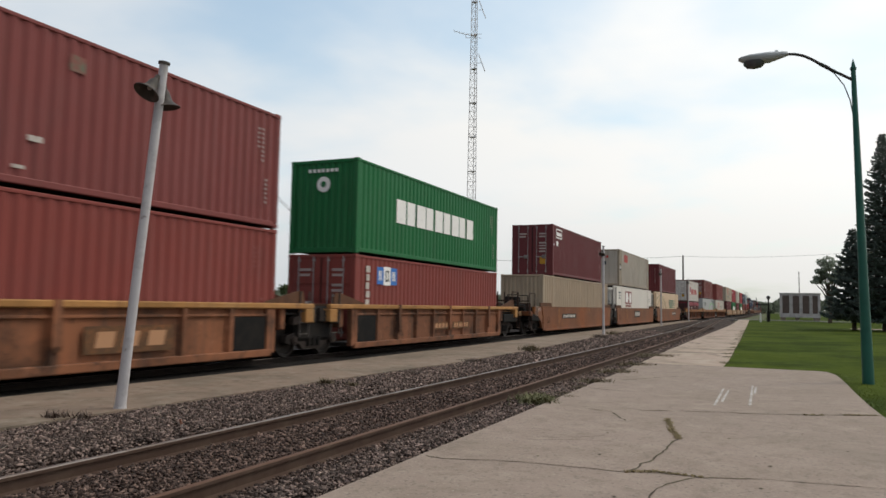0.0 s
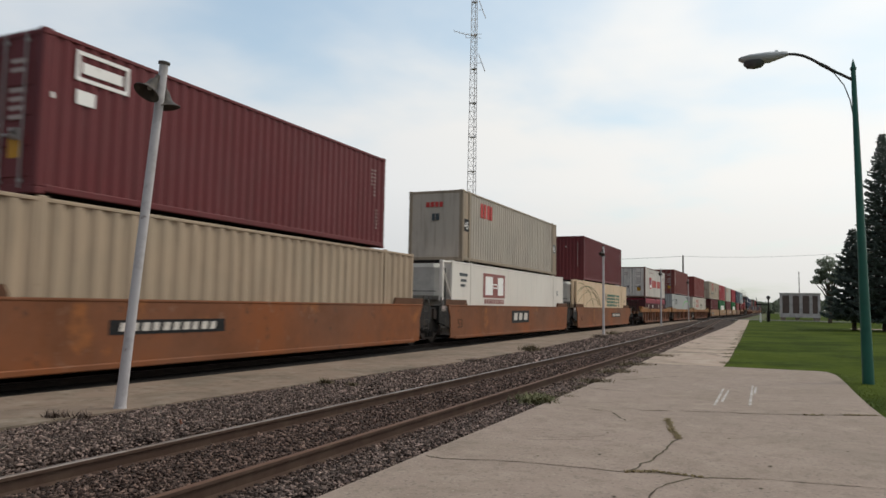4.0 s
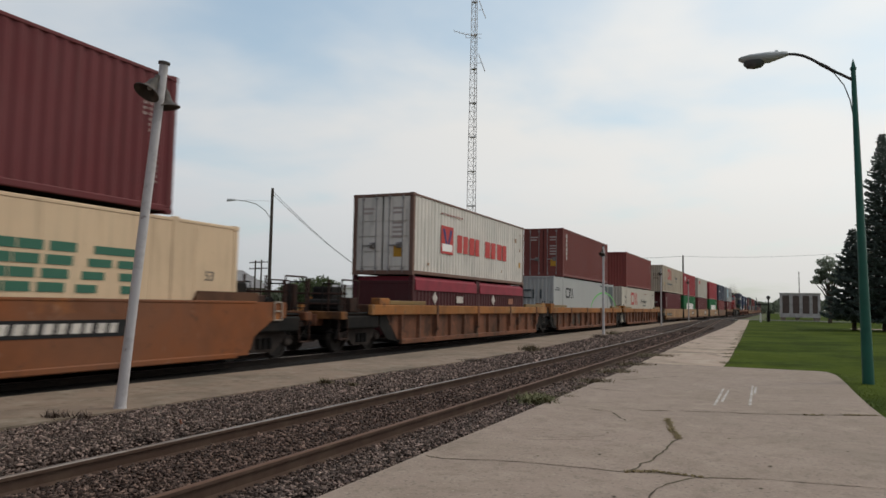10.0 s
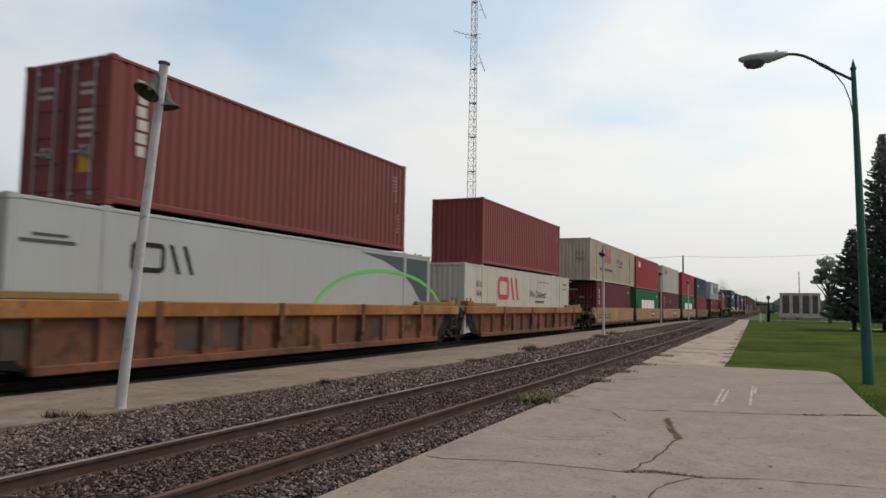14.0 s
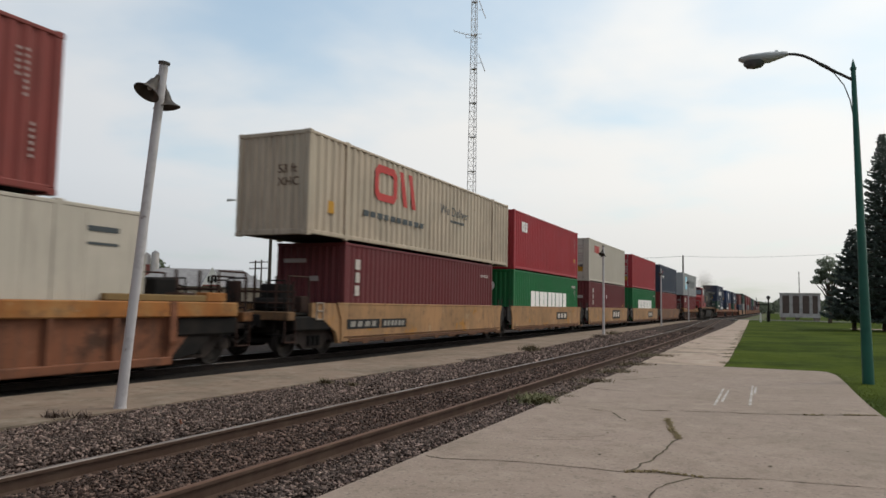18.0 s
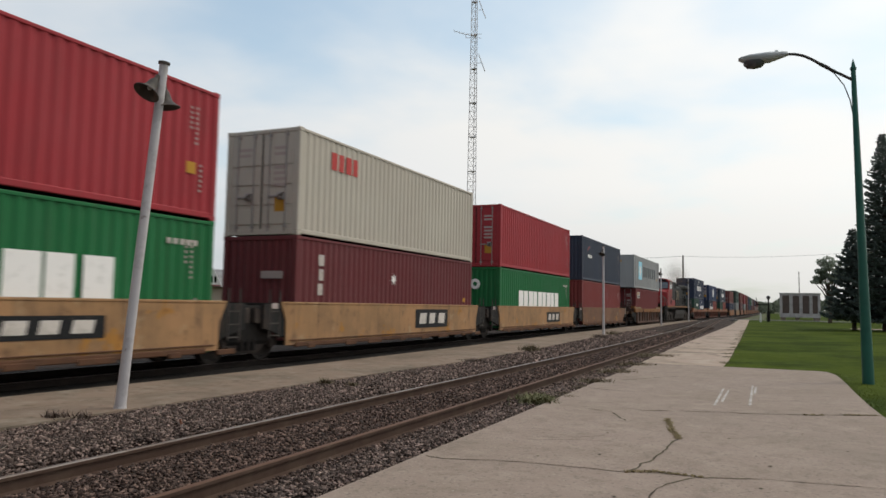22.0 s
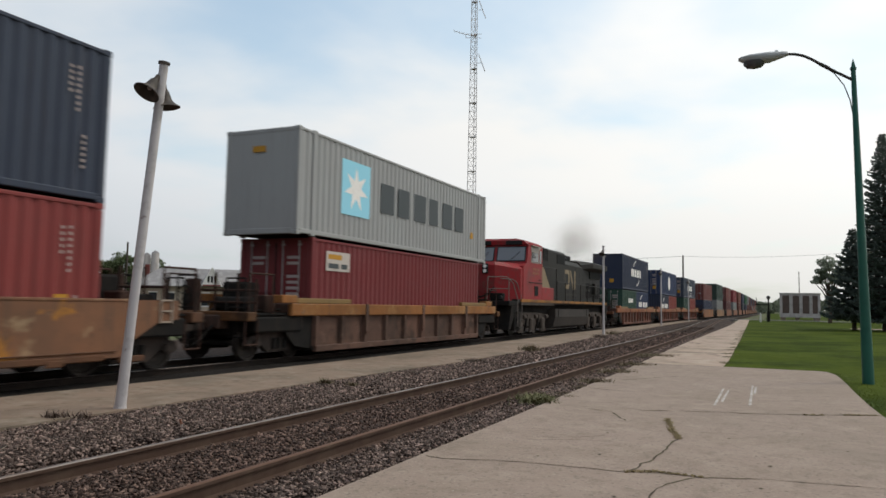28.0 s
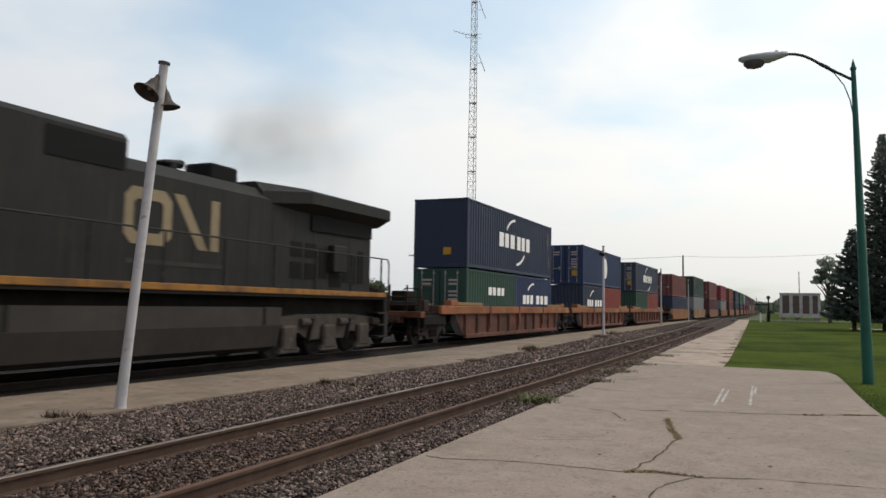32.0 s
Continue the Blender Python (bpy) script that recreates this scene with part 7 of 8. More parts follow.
def equipment_shed():
    ob = thing("equipment_shed", Matrix.Translation((0.95, 140.0, -0.08)) @ pose(0, 0, 0, 0, 0, -2), "grey metal shed with four brown louvred panels, standing on blocks", "shed")
    part("body", Build().box(0.03, 6.27, 0.06, 9.0, 0.78, 4.45), M_SHEDGREY, ob)
    part("roof", Build().soft(-0.08, 6.38, -0.08, 9.1, 4.45, 4.66, 0.03), M_SHEDGREY, ob)
    part("base_beam", Build().box(0, 6.3, 0, 0.2, 0.45, 0.85), M_SHEDGREY, ob)
    for x in (0.0, 1.62, 3.14, 4.68, 5.98):
        part("post", Build().soft(x, x + 0.30, -0.02, 0.10, 0.85, 4.45, 0.02), M_SHEDGREY, ob)
    for xa, xb in ((0.45, 1.5), (2.05, 3.05), (3.58, 4.58), (5.1, 5.88)):
        pn = part("panel", Build().box(xa, xb, 0.02, 0.07, 1.15, 4.2), M_SHEDBROWN, ob, "brown louvred panel")
        for k in range(10):
            part("louvre", Build().loft([[(xa, 0.0, 1.2 + k * 0.3), (xb, 0.0, 1.2 + k * 0.3), (xb, 0.03, 1.2 + k * 0.3), (xa, 0.03, 1.2 + k * 0.3)], [(xa, 0.02, 1.45 + k * 0.3), (xb, 0.02, 1.45 + k * 0.3), (xb, 0.04, 1.45 + k * 0.3), (xa, 0.04, 1.45 + k * 0.3)]]), M_SHEDBROWN, pn)
    for xa, xb in ((0.1, 0.9), (2.4, 3.0), (5.2, 6.2)):
        part("block", Build().box(xa, xb, 0.05, 1.2, 0.0, 0.45), M_PLATFORM, ob)


equipment_shed()


def signal_mast(x, y):
    ob = thing("signal_mast", Matrix.Translation((x, y, -0.08)), "dark railway signal mast with a cabinet", "signal")
    part("mast", Build().tube((0, 0, 0), (0, 0, 3.3), 0.09, 8), M_UNDER, ob)
    part("signal_head", Build().tube((0, -0.2, 3.3), (0, 0.1, 3.3), 0.26, 12), M_UNDER, ob)
    part("arm", Build().soft(-1.6, 0.1, -0.04, 0.04, 2.25, 2.4, 0.02).tube((-1.5, 0, 2.3), (-1.5, 0, 3.3), 0.05, 6), M_UNDER, ob)
    part("cabinet", Build().soft(-0.22, 0.20, 0.1, 0.5, 0.0, 1.5, 0.03), M_ENDSTEEL, ob)


signal_mast(-0.65, 110.0)
wp = thing("marker_post", Matrix.Translation((-1.65, 110.0, -0.08)), "short white marker post in the grass", "post")
part("post", Build().soft(-0.1, 0.1, -0.1, 0.1, 0, 1.15, 0.02), M_WHITE, wp)

# ---- parked wagons and station beyond the tracks ----
M_PINK = material("faded_pinkish_wagon_paint", (0.21, 0.105, 0.09), 0.8, spots=[((0.19, 0.09, 0.08), 0.5, 0.45, 0.65, 0.7), ((0.42, 0.33, 0.30), 1.5, 0.55, 0.7, 0.6)], streaks=0.4)


def parked_wagon(y0, length, top):
    ob = thing("parked_wagon", Matrix.Translation((-118, y0 + length / 2, -0.62)), "faded pinkish-brown freight wagon parked in the yard", "railcar", "parked wagons")
    h = length / 2
    part("body", Build().loft([[(-1.5, y, 1.2), (1.5, y, 1.2), (1.5, y, top), (1.0, y, top + 0.25), (-1.0, y, top + 0.25), (-1.5, y, top)] for y in (-h + 0.4, h - 0.4)]), M_PINK, ob)
    for k in range(9):
        yy = -h + 0.6 + k * (length - 1.2) / 8
        part("side_rib", Build().box(1.5, 1.58, yy - 0.07, yy + 0.07, 1.25, top), M_PINK, ob)
    part("underframe", Build().box(-1.2, 1.2, -h, h, 0.85, 1.2), M_UNDER, ob)
    for sy in (-1, 1):
        for dy in (-0.9, 0.9):
            part("wheelset", Build().wheel(0.8, sy * (h - 2.2) + dy, 0.45, 0.45, 0.13, 12).tube((-0.8, sy * (h - 2.2) + dy, 0.45), (0.7, sy * (h - 2.2) + dy, 0.45), 0.08, 6), M_WHEEL, ob)


for k in range(5):
    parked_wagon(26.0 + 16.2 * k, 15.6, 4.35 + 0.2 * (k % 2))

M_ROOF = material("grey_shingle_roof", (0.21, 0.205, 0.205), 0.9, spots=[((0.33, 0.31, 0.31), 1.2, 0.45, 0.65, 0.6)], bump=0.3, bump_scale=10)
M_CREAMWALL = material("cream_station_wall", (0.36, 0.30, 0.24), 0.8, spots=[((0.42, 0.36, 0.3), 1, 0.45, 0.7, 0.5)])


def station_house():
    ob = thing("station_house", Matrix.Translation((-83.0, 88.6, -0.62)) @ pose(0, 0, 0, 0, 0, 43.5), "low station house with a grey hipped roof and a white gable", "house")
    part("wall", Build().box(-7.6, 10.4, -3.4, 3.4, 0, 4.2), M_CREAMWALL, ob)
    part("roof", Build().loft([[(-8.8, -4.6, 4.1), (11.7, -4.6, 4.1), (11.7, 4.6, 4.1), (-8.8, 4.6, 4.1)], [(-4.6, -0.1, 6.95), (7.6, -0.1, 6.95), (7.6, 0.1, 6.95), (-4.6, 0.1, 6.95)]]), M_ROOF, ob, "grey hipped shingle roof")
    g = part("gable", Build().loft([[(1.4, -4.7, 4.25), (4.3, -4.7, 4.25), (2.85, -4.7, 6.9)], [(1.4, -1.5, 4.25), (4.3, -1.5, 4.25), (2.85, -1.5, 6.9)]]), M_WHITE, ob, "white timbered gable")
    for x in (2.2, 2.7, 3.2):
        part("gable_window", Build().box(x, x + 0.3, -4.74, -4.69, 4.75, 5.7), M_GRILLE, g)
    for q in (-1, 1):
        part("barge_board", Build().loft([[(2.85 + q * 1.6, y, 4.1), (2.85 + q * 1.4, y, 4.1), (2.85, y, 6.85), (2.85, y, 7.15)] for y in (-4.95, -4.72)]), M_WHITE, g)
    part("gable_trim", Build().box(1.3, 4.4, -4.76, -4.7, 4.2, 4.42), M_BROWNMARK, g)
    part("chimney", Build().soft(-6.9, -6.2, 0.2, 0.9, 4.5, 7.4, 0.03), paint(BROWN, 0.4), ob)
    for x in (-6, -3.5, -1, 1.5):
        wdw = part("window", Build().box(x, x + 1.1, -3.45, -3.38, 1.2, 3.1), M_GLASS_DARK, ob)
        part("window_frame", Build().box(x - 0.1, x + 1.2, -3.47, -3.41, 3.1, 3.25).box(x - 0.1, x + 1.2, -3.47, -3.41, 1.05, 1.2), M_WHITE, wdw)


station_house()


def white_shed():
    ob = thing("storage_shed", Matrix.Translation((-63.0, 101.5, -0.62)) @ pose(0, 0, 0, 0, 0, 30), "small white shed beyond the tracks", "shed")
    part("wall", Build().box(-1.9, 1.9, -1.5, 1.5, 0, 4.5), M_WHITE, ob)
    part("roof", Build().side([(-1.75, 4.45), (1.75, 4.45), (0, 4.95)], -2.05, 2.05), M_ROOF, ob)
    part("door", Build().box(-0.5, 0.5, -1.54, -1.49, 0.1, 2.2), M_SHEDBROWN, ob)


white_shed()


def grain_silo(x, y, h, r):
    ob = thing("grain_silo", Matrix.Translation((x, y, -0.62)), "small pale metal silo beyond the yard", "silo", "silos beyond the yard")
    part("drum", Build().tube((0, 0, 0), (0, 0, h), r, 14), M_SHEDGREY, ob, smooth=True)
    part("cap", Build().tube((0, 0, h), (0, 0, h + r * 0.7), r * 1.05, 14, 0.15), M_ROOF, ob)
    for k in range(4):
        part("hoop", Build().tube((0, 0, h * (0.2 + 0.2 * k)), (0, 0, h * (0.2 + 0.2 * k) + 0.08), r + 0.03, 14), M_SHEDGREY, ob)


grain_silo(-115.0, 110.0, 10.9, 0.7)
grain_silo(-113.2, 110.4, 11.3, 0.75)


# ---- trees ----
M_BARK = material("grey_brown_bark", (0.085, 0.065, 0.05), 0.95, spots=[((0.05, 0.04, 0.03), 4, 0.45, 0.65, 0.7)], bump=0.5, bump_scale=10)


def leaf_material(name, colour, var=0.35, power=1.0, translucent=0.0):
    m = material(name, colour, 0.75, spec=0.25)
    nt = m.node_tree
    b = nt.nodes["Principled BSDF"]
    g, r, hs = nt.nodes.new("ShaderNodeNewGeometry"), nt.nodes.new("ShaderNodeMapRange"), nt.nodes.new("ShaderNodeHueSaturation")
    r.inputs["To Min"].default_value, r.inputs["To Max"].default_value = 1 - var, 1 + var * (2.6 if power > 1 else 1)
    pw = nt.nodes.new("ShaderNodeMath")
    pw.operation, pw.inputs[1].default_value = "POWER", power
    nt.links.new(g.outputs["Random Per Island"], pw.inputs[0])
    nt.links.new(pw.outputs[0], r.inputs["Value"])
    nt.links.new(r.outputs[0], hs.inputs["Value"])
    hs.inputs["Color"].default_value = (*colour, 1)
    nt.links.new(hs.outputs[0], b.inputs["Base Color"])
    if translucent:                              # thin leaves let light through
        tr, mix = nt.nodes.new("ShaderNodeBsdfTranslucent"), nt.nodes.new("ShaderNodeMixShader")
        mix.inputs[0].default_value = translucent
        nt.links.new(hs.outputs[0], tr.inputs[0])
        nt.links.new(b.outputs[0], mix.inputs[1]); nt.links.new(tr.outputs[0], mix.inputs[2])
        nt.links.new(mix.outputs[0], nt.nodes["Material Output"].inputs[0])
    return m


M_LEAF = leaf_material("summer_leaves", (0.095, 0.118, 0.056), 0.35, 1.0, 0.4)
# pale grey-green stands for the air's haze before the trees behind the lawn
M_LEAF_HAZE = leaf_material("haze_paled_leaves", (0.25, 0.275, 0.21), 0.25, 1.0, 0.5)
# skyline foliage: distance haze is put into this paler leaf colour
M_LEAF_FAR = leaf_material("haze_tinted_far_leaves", (0.17, 0.19, 0.135), 0.2, 1.0, 0.3)
M_NEEDLE = leaf_material("blue_green_spruce_needles", (0.125, 0.150, 0.130), 0.35, 1.0, 0.45)


def scatter_quads(centres, axes_u, axes_v, name, mat):
    """Many small quads in one mesh, from arrays of centres and half axes."""
    n = len(centres)
    v = np.empty((n, 4, 3))
    v[:, 0], v[:, 1], v[:, 2], v[:, 3] = centres - axes_u - axes_v * 0.4, centres + axes_u * 0.2 - axes_v, centres + axes_u, centres + axes_u * 0.1 + axes_v
    me = bpy.data.meshes.new(name)
    me.from_pydata(v.reshape(-1, 3).tolist(), [], np.arange(n * 4).reshape(n, 4).tolist())
    me.materials.append(mat)
    return me


def random_dirs(rng, n):
    d = rng.normal(size=(n, 3))
    return d / np.linalg.norm(d, axis=1, keepdims=True)


def broadleaf_tree(x, y, h, spread, seed, words, leaf=0.16, count=5200, mat=None, group="trees", base=-0.62, bare=0.16):
    """A trunk that forks into limbs, with clumps of small leaves round their ends."""
    rng = np.random.default_rng(seed)
    ob = thing("tree", Matrix.Translation((x, y, base)), words, "tree", group)
    b = Build().tube((0, 0, 0), (0.1, 0, h * 0.38), 0.028 * h, 8, 0.02 * h)
    clumps = []
    for k in range(15):
        a, e = k * 2.4 + rng.uniform(0, 0.6), rng.uniform(0.25, 1.3)
        r = spread * rng.uniform(0.35, 0.95) * math.cos(e * 0.7)
        tip = Vector((r * math.cos(a), r * math.sin(a), h * (0.36 + 0.5 * e / 1.3)))
        st = Vector((0.05, 0, h * rng.uniform(0.22, 0.38)))
        mid = st.lerp(tip, 0.5) + Vector((0, 0, h * 0.04))
        b.tube(st, mid, 0.011 * h, 6, 0.008 * h).tube(mid, tip, 0.008 * h, 5, 0.003 * h)
        clumps.append((tip, spread * rng.uniform(0.24, 0.42)))
        clumps.append((mid.lerp(tip, 0.6) + Vector(rng.normal(size=3) * spread * 0.12), spread * rng.uniform(0.18, 0.32)))
    clumps.append((Vector((0, 0, h * 0.86)), spread * 0.36))
    for k in range(7 if bare < 0.3 else 0):
        a = k * 0.9 + rng.uniform(0, 0.5)
        clumps.append((Vector((spread * 0.55 * math.cos(a), spread * 0.55 * math.sin(a), h * rng.uniform(0.26, 0.40))), spread * 0.34))
    part("trunk", b, M_BARK, ob)
    cs = []
    per = count // len(clumps)
    for c, r in clumps:
        d = random_dirs(rng, per) * (r * rng.uniform(0.25, 1.0, (per, 1)) ** 0.6) * np.array([1, 1, 0.72])
        cs.append(d + np.array(c))
    cs = np.concatenate(cs)
    cs = cs[cs[:, 2] > h * bare]
    u = random_dirs(rng, len(cs)) * leaf * rng.uniform(0.7, 1.4, (len(cs), 1))
    w = np.cross(u, random_dirs(rng, len(cs)))
    w *= leaf * 0.6 / np.maximum(1e-6, np.linalg.norm(w, axis=1, keepdims=True))
    cr = new("crown", scatter_quads(cs, u, w, "crown", mat or M_LEAF))
    cr.parent = ob
    return ob


def spruce_tree(x, y, h, r0, seed, words):
    """Whorls of drooping boughs, each fringed with needle sprays, on a straight trunk."""
    rng = np.random.default_rng(seed)
    ob = thing("spruce_tree", Matrix.Translation((x, y, -0.1)), words, "tree", "spruces on the lawn")
    part("trunk", Build().tube((0, 0, 0), (0, 0, h * 0.95), 0.022 * h, 10, 0.01), M_BARK, ob)
    cs, us, ws, b = [], [], [], Build()
    z = 1.35
    while z < h * 0.985:
        f = 1 - (z - 1.35) / (h - 1.35)
        n = max(4, int(5 + 7 * f))
        a0 = rng.uniform(0, 6.3)
        for k in range(n):
            a = a0 + k * math.tau / n + rng.normal() * 0.12
            L = (r0 * f ** 0.85 + 0.12) * rng.uniform(0.72, 1.12)
            d = np.array([math.cos(a), math.sin(a), 0.0])
            side = np.array([-d[1], d[0], 0.0])
            m = max(36, int(400 * L / r0))
            t = rng.uniform(0.12, 1.0, m) ** 0.8
            droop = -0.16 * L * np.sin(t * 1.9) + 0.20 * L * t ** 3
            wd = 0.36 * L * (1.05 - t) * rng.uniform(-1, 1, m)
            c = d * (t * L)[:, None] + side * wd[:, None] + np.array([0, 0, 1.0]) * (z + droop - np.abs(wd) * 0.3 + rng.normal(size=m) * 0.04)[:, None]
            out = d * 0.75 + side * np.sign(wd)[:, None] * 0.7 + np.array([0, 0, -0.25]) + rng.normal(size=(m, 3)) * 0.3
            out /= np.linalg.norm(out, axis=1, keepdims=True)
            ln = rng.uniform(0.08, 0.21, (m, 1)) * (0.6 + 0.4 * f)
            cs.append(c); us.append(out * ln)
            w = np.cross(out, rng.normal(size=(m, 3)))
            ws.append(w / np.linalg.norm(w, axis=1, keepdims=True) * ln * 0.34)
            if L > 0.6:
                b.tube((0, 0, z), tuple(d * L * 0.8 + np.array([0, 0, z - 0.08 * L])), 0.012 * L + 0.01, 4, 0.006)
        z += 0.16 + 0.34 * f
    tagged(part("boughs", b, M_BARK, ob), kind="stuff")
    cr = new("crown", scatter_quads(np.concatenate(cs), np.concatenate(us), np.concatenate(ws), "crown", M_NEEDLE))
    cr.parent = ob


spruce_tree(6.25, 71.7, 8.9, 2.6, 3, "dark blue-green spruce with a bare lower trunk")
spruce_tree(8.5, 70.3, 16.8, 3.5, 5, "tall dark spruce with drooping boughs")
spruce_tree(10.9, 73.5, 13.0, 3.2, 8, "dark spruce standing behind its neighbours")
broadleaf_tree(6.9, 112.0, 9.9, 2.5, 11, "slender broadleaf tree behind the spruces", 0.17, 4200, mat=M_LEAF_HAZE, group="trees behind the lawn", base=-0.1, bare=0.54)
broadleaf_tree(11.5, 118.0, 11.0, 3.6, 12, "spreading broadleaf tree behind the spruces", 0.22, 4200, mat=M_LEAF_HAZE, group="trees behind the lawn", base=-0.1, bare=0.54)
for x, y, h, sp, sd in ((-143, 88, 13.4, 6.5, 21), (-139, 99.5, 13.0, 4.6, 22), (-135, 104, 10.5, 4.2, 27), (-133, 111, 12.6, 5.0, 23), (-129, 116, 12.9, 5.2, 24), (-127, 122, 12.0, 4.6, 25), (-147, 76, 13.6, 6.5, 28)):
    broadleaf_tree(x, y, h, sp, sd, "full green broadleaf tree behind the yard", 0.32, 4200, group="trees behind the yard")
for x, y, h, sp, sd in ((-104, 128, 7.4, 4.5, 31), (-97, 136, 7.2, 4.5, 32), (-88, 132, 7.8, 5, 33), (-80, 140, 7.3, 4.8, 34)):
    broadleaf_tree(x, y, h, sp, sd, "broadleaf tree beyond the station house", 0.34, 2600, group="trees beyond the station")


def far_woods():
    """Distant woods along the skyline, one mass of foliage."""
    rng = np.random.default_rng(77)
    cs = []
    for a in np.linspace(radians(-75), radians(62), 620):
        d = rng.uniform(380, 470) if a < radians(-4) or a > radians(8) else rng.uniform(520, 640)
        hh = (6.5 + 4.0 * noise.noise((a * 9, 3.1, 0)) + 2 * noise.noise((a * 40, 1, 0))) * (1.0 if abs(a) > 0.1 else 1.25)
        n = 56
        ph, rr = rng.uniform(0, 6.3, n), rng.uniform(0, 5.5, n)
        cs.append(np.stack([d * math.sin(a) + rr * np.cos(ph), d * math.cos(a) + rr * np.sin(ph), -0.6 + np.maximum(1.2, hh) * rng.uniform(0, 1, n) ** 0.7], 1))
    cs = np.concatenate(cs)
    u = random_dirs(rng, len(cs)) * 1.5
    w = np.cross(u, random_dirs(rng, len(cs)))
    w *= 1.2 / np.maximum(1e-6, np.linalg.norm(w, axis=1, keepdims=True))
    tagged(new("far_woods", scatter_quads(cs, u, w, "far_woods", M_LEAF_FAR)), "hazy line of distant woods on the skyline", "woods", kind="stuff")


far_woods()

# ---- road crossing and gravel drive, far off ----
M_ASPHALT = material("worn_asphalt", (0.12, 0.115, 0.11), 0.9, spots=[((0.17, 0.16, 0.15), 0.6, 0.45, 0.7, 0.6)], bump=0.2, bump_scale=20)
tagged(new("road", Build().box(-60, 60, 126.5, 133.5, -0.25, -0.06).data("road", M_ASPHALT)), "worn asphalt road crossing the line", "road", kind="structure")
tagged(new("driveway", Build().box(6.5, 30, 76.0, 79.5, -0.3, -0.068).data("driveway", M_CONCRETE)), "pale concrete drive beyond the lawn", "driveway", kind="structure")
tagged(new("far_field", Build().box(-1.5, 160, 133.5, 420, -0.5, -0.1).data("far_field", M_LAWN)), "rough green field beyond the road", "field", kind="structure")


# ---- pavement cracks, marks and weeds ----
M_CRACK = material("earth_filled_crack", (0.060, 0.046, 0.034), 0.95, spots=[((0.12, 0.105, 0.06), 6, 0.45, 0.6, 0.7)])
M_JOINT = material("dark_soil_joint", (0.05, 0.04, 0.028), 0.95, spots=[((0.07, 0.075, 0.03), 3, 0.5, 0.62, 0.7)])
M_CHALK = material("white_road_paint", (0.42, 0.39, 0.36), 0.8, spots=[((0.26, 0.225, 0.2), 9, 0.42, 0.58, 0.9)])
PAVE = bpy.data.objects["pavement"]
FOOT = bpy.data.objects["footpath"]


def crack(points, width, parent, z=-0.0465, mat=M_CRACK, rough=0.5, seed=1):
    rng = random.Random(seed)
    line = []
    for (x0, y0), (x1, y1) in zip(points, points[1:]):
        n = max(3, int(math.hypot(x1 - x0, y1 - y0) / 0.10))
        for k in range(n):
            u = k / n
            line.append(Vector((x0 + (x1 - x0) * u + rng.gauss(0, width * rough), y0 + (y1 - y0) * u + rng.gauss(0, width * rough), z)))
    line.append(Vector((*points[-1], z)))
    vs, fs = [], []
    for i, p in enumerate(line):
        q = line[min(i + 1, len(line) - 1)] - line[max(i - 1, 0)]
        s = Vector((-q.y, q.x, 0)).normalized() * width * 0.7 * rng.uniform(0.25, 1.0) * (0.35 if i in (0, len(line) - 1) else 1)
        vs += [p - s, p + s]
        if i:
            fs.append((2 * i - 2, 2 * i - 1, 2 * i + 1, 2 * i))
    return part("crack", Build().faces(vs, fs), mat, parent)


CRACKS = [([(-3.22, 6.76), (-2.99, 6.73), (-2.27, 6.95), (-1.29, 7.01), (-0.85, 7.14), (-0.61, 7.12), (-0.12, 7.32), (0.52, 7.41), (0.86, 7.46), (1.5, 7.6)], 0.019),
           ([(-1.02, 9.19), (-1.06, 8.92), (-1.09, 8.13), (-1.12, 7.69), (-1.19, 7.34), (-1.26, 7.02)], 0.022),
          ([(-0.65, 7.1), (-0.84, 6.78), (-0.92, 6.54), (-0.92, 6.1), (-0.98, 5.5)], 0.018), ([(-1.31, 11.5), (-1.01, 11.63), (-0.17, 11.88), (0.51, 12.17), (1.31, 12.59), (1.42, 12.65)], 0.040), ([(0.35, 12.08), (0.65, 12.25)], 0.05), ([(0.90, 12.38), (1.36, 12.62)], 0.06),
          ([(-1.85, 11.24), (-1.4, 11.52)], 0.05), ([(-2.64, 8.27), (-2.2, 8.52), (-1.81, 8.84)], 0.012), ([(-2.6, 8.1), (-2.1, 8.4), (-1.9, 8.5)], 0.008), ([(-2.57, 11.06), (-2.19, 10.9), (-1.96, 10.41), (-1.84, 10.14)], 0.025), ([(-3.3, 15.73), (-2.74, 15.97), (-2.18, 17.1), (-1.76, 17.59)], 0.035),
          ([(-2.9, 9.0), (-2.2, 8.75), (-1.6, 8.9)], 0.006), ([(-3.2, 13.9), (-2.7, 13.7), (-2.3, 13.75)], 0.03), ([(-3.35, 20.6), (-2.4, 20.7), (-1.3, 20.75)], 0.03)]
for k, (pts, w) in enumerate(CRACKS):
    crack(pts, w, PAVE, seed=k + 1)
M_MOSS = material("olive_tan_crack_moss", (0.155, 0.118, 0.058), 0.95, spots=[((0.07, 0.055, 0.028), 30, 0.42, 0.6, 0.8), ((0.17, 0.14, 0.075), 18, 0.55, 0.68, 0.7)], bump=0.8, bump_scale=60)
for k, (pts, w) in enumerate((([(-1.37, 10.66), (-1.26, 10.1), (-1.20, 9.74), (-1.08, 9.3), (-1.02, 9.05)], 0.062), ([(-1.26, 7.02), (-1.03, 7.16), (-0.63, 7.13)], 0.026), ([(0.95, 12.42), (1.32, 12.6)], 0.06))):
    crack(pts, w, PAVE, -0.0435, M_MOSS, 0.35, 120 + k)
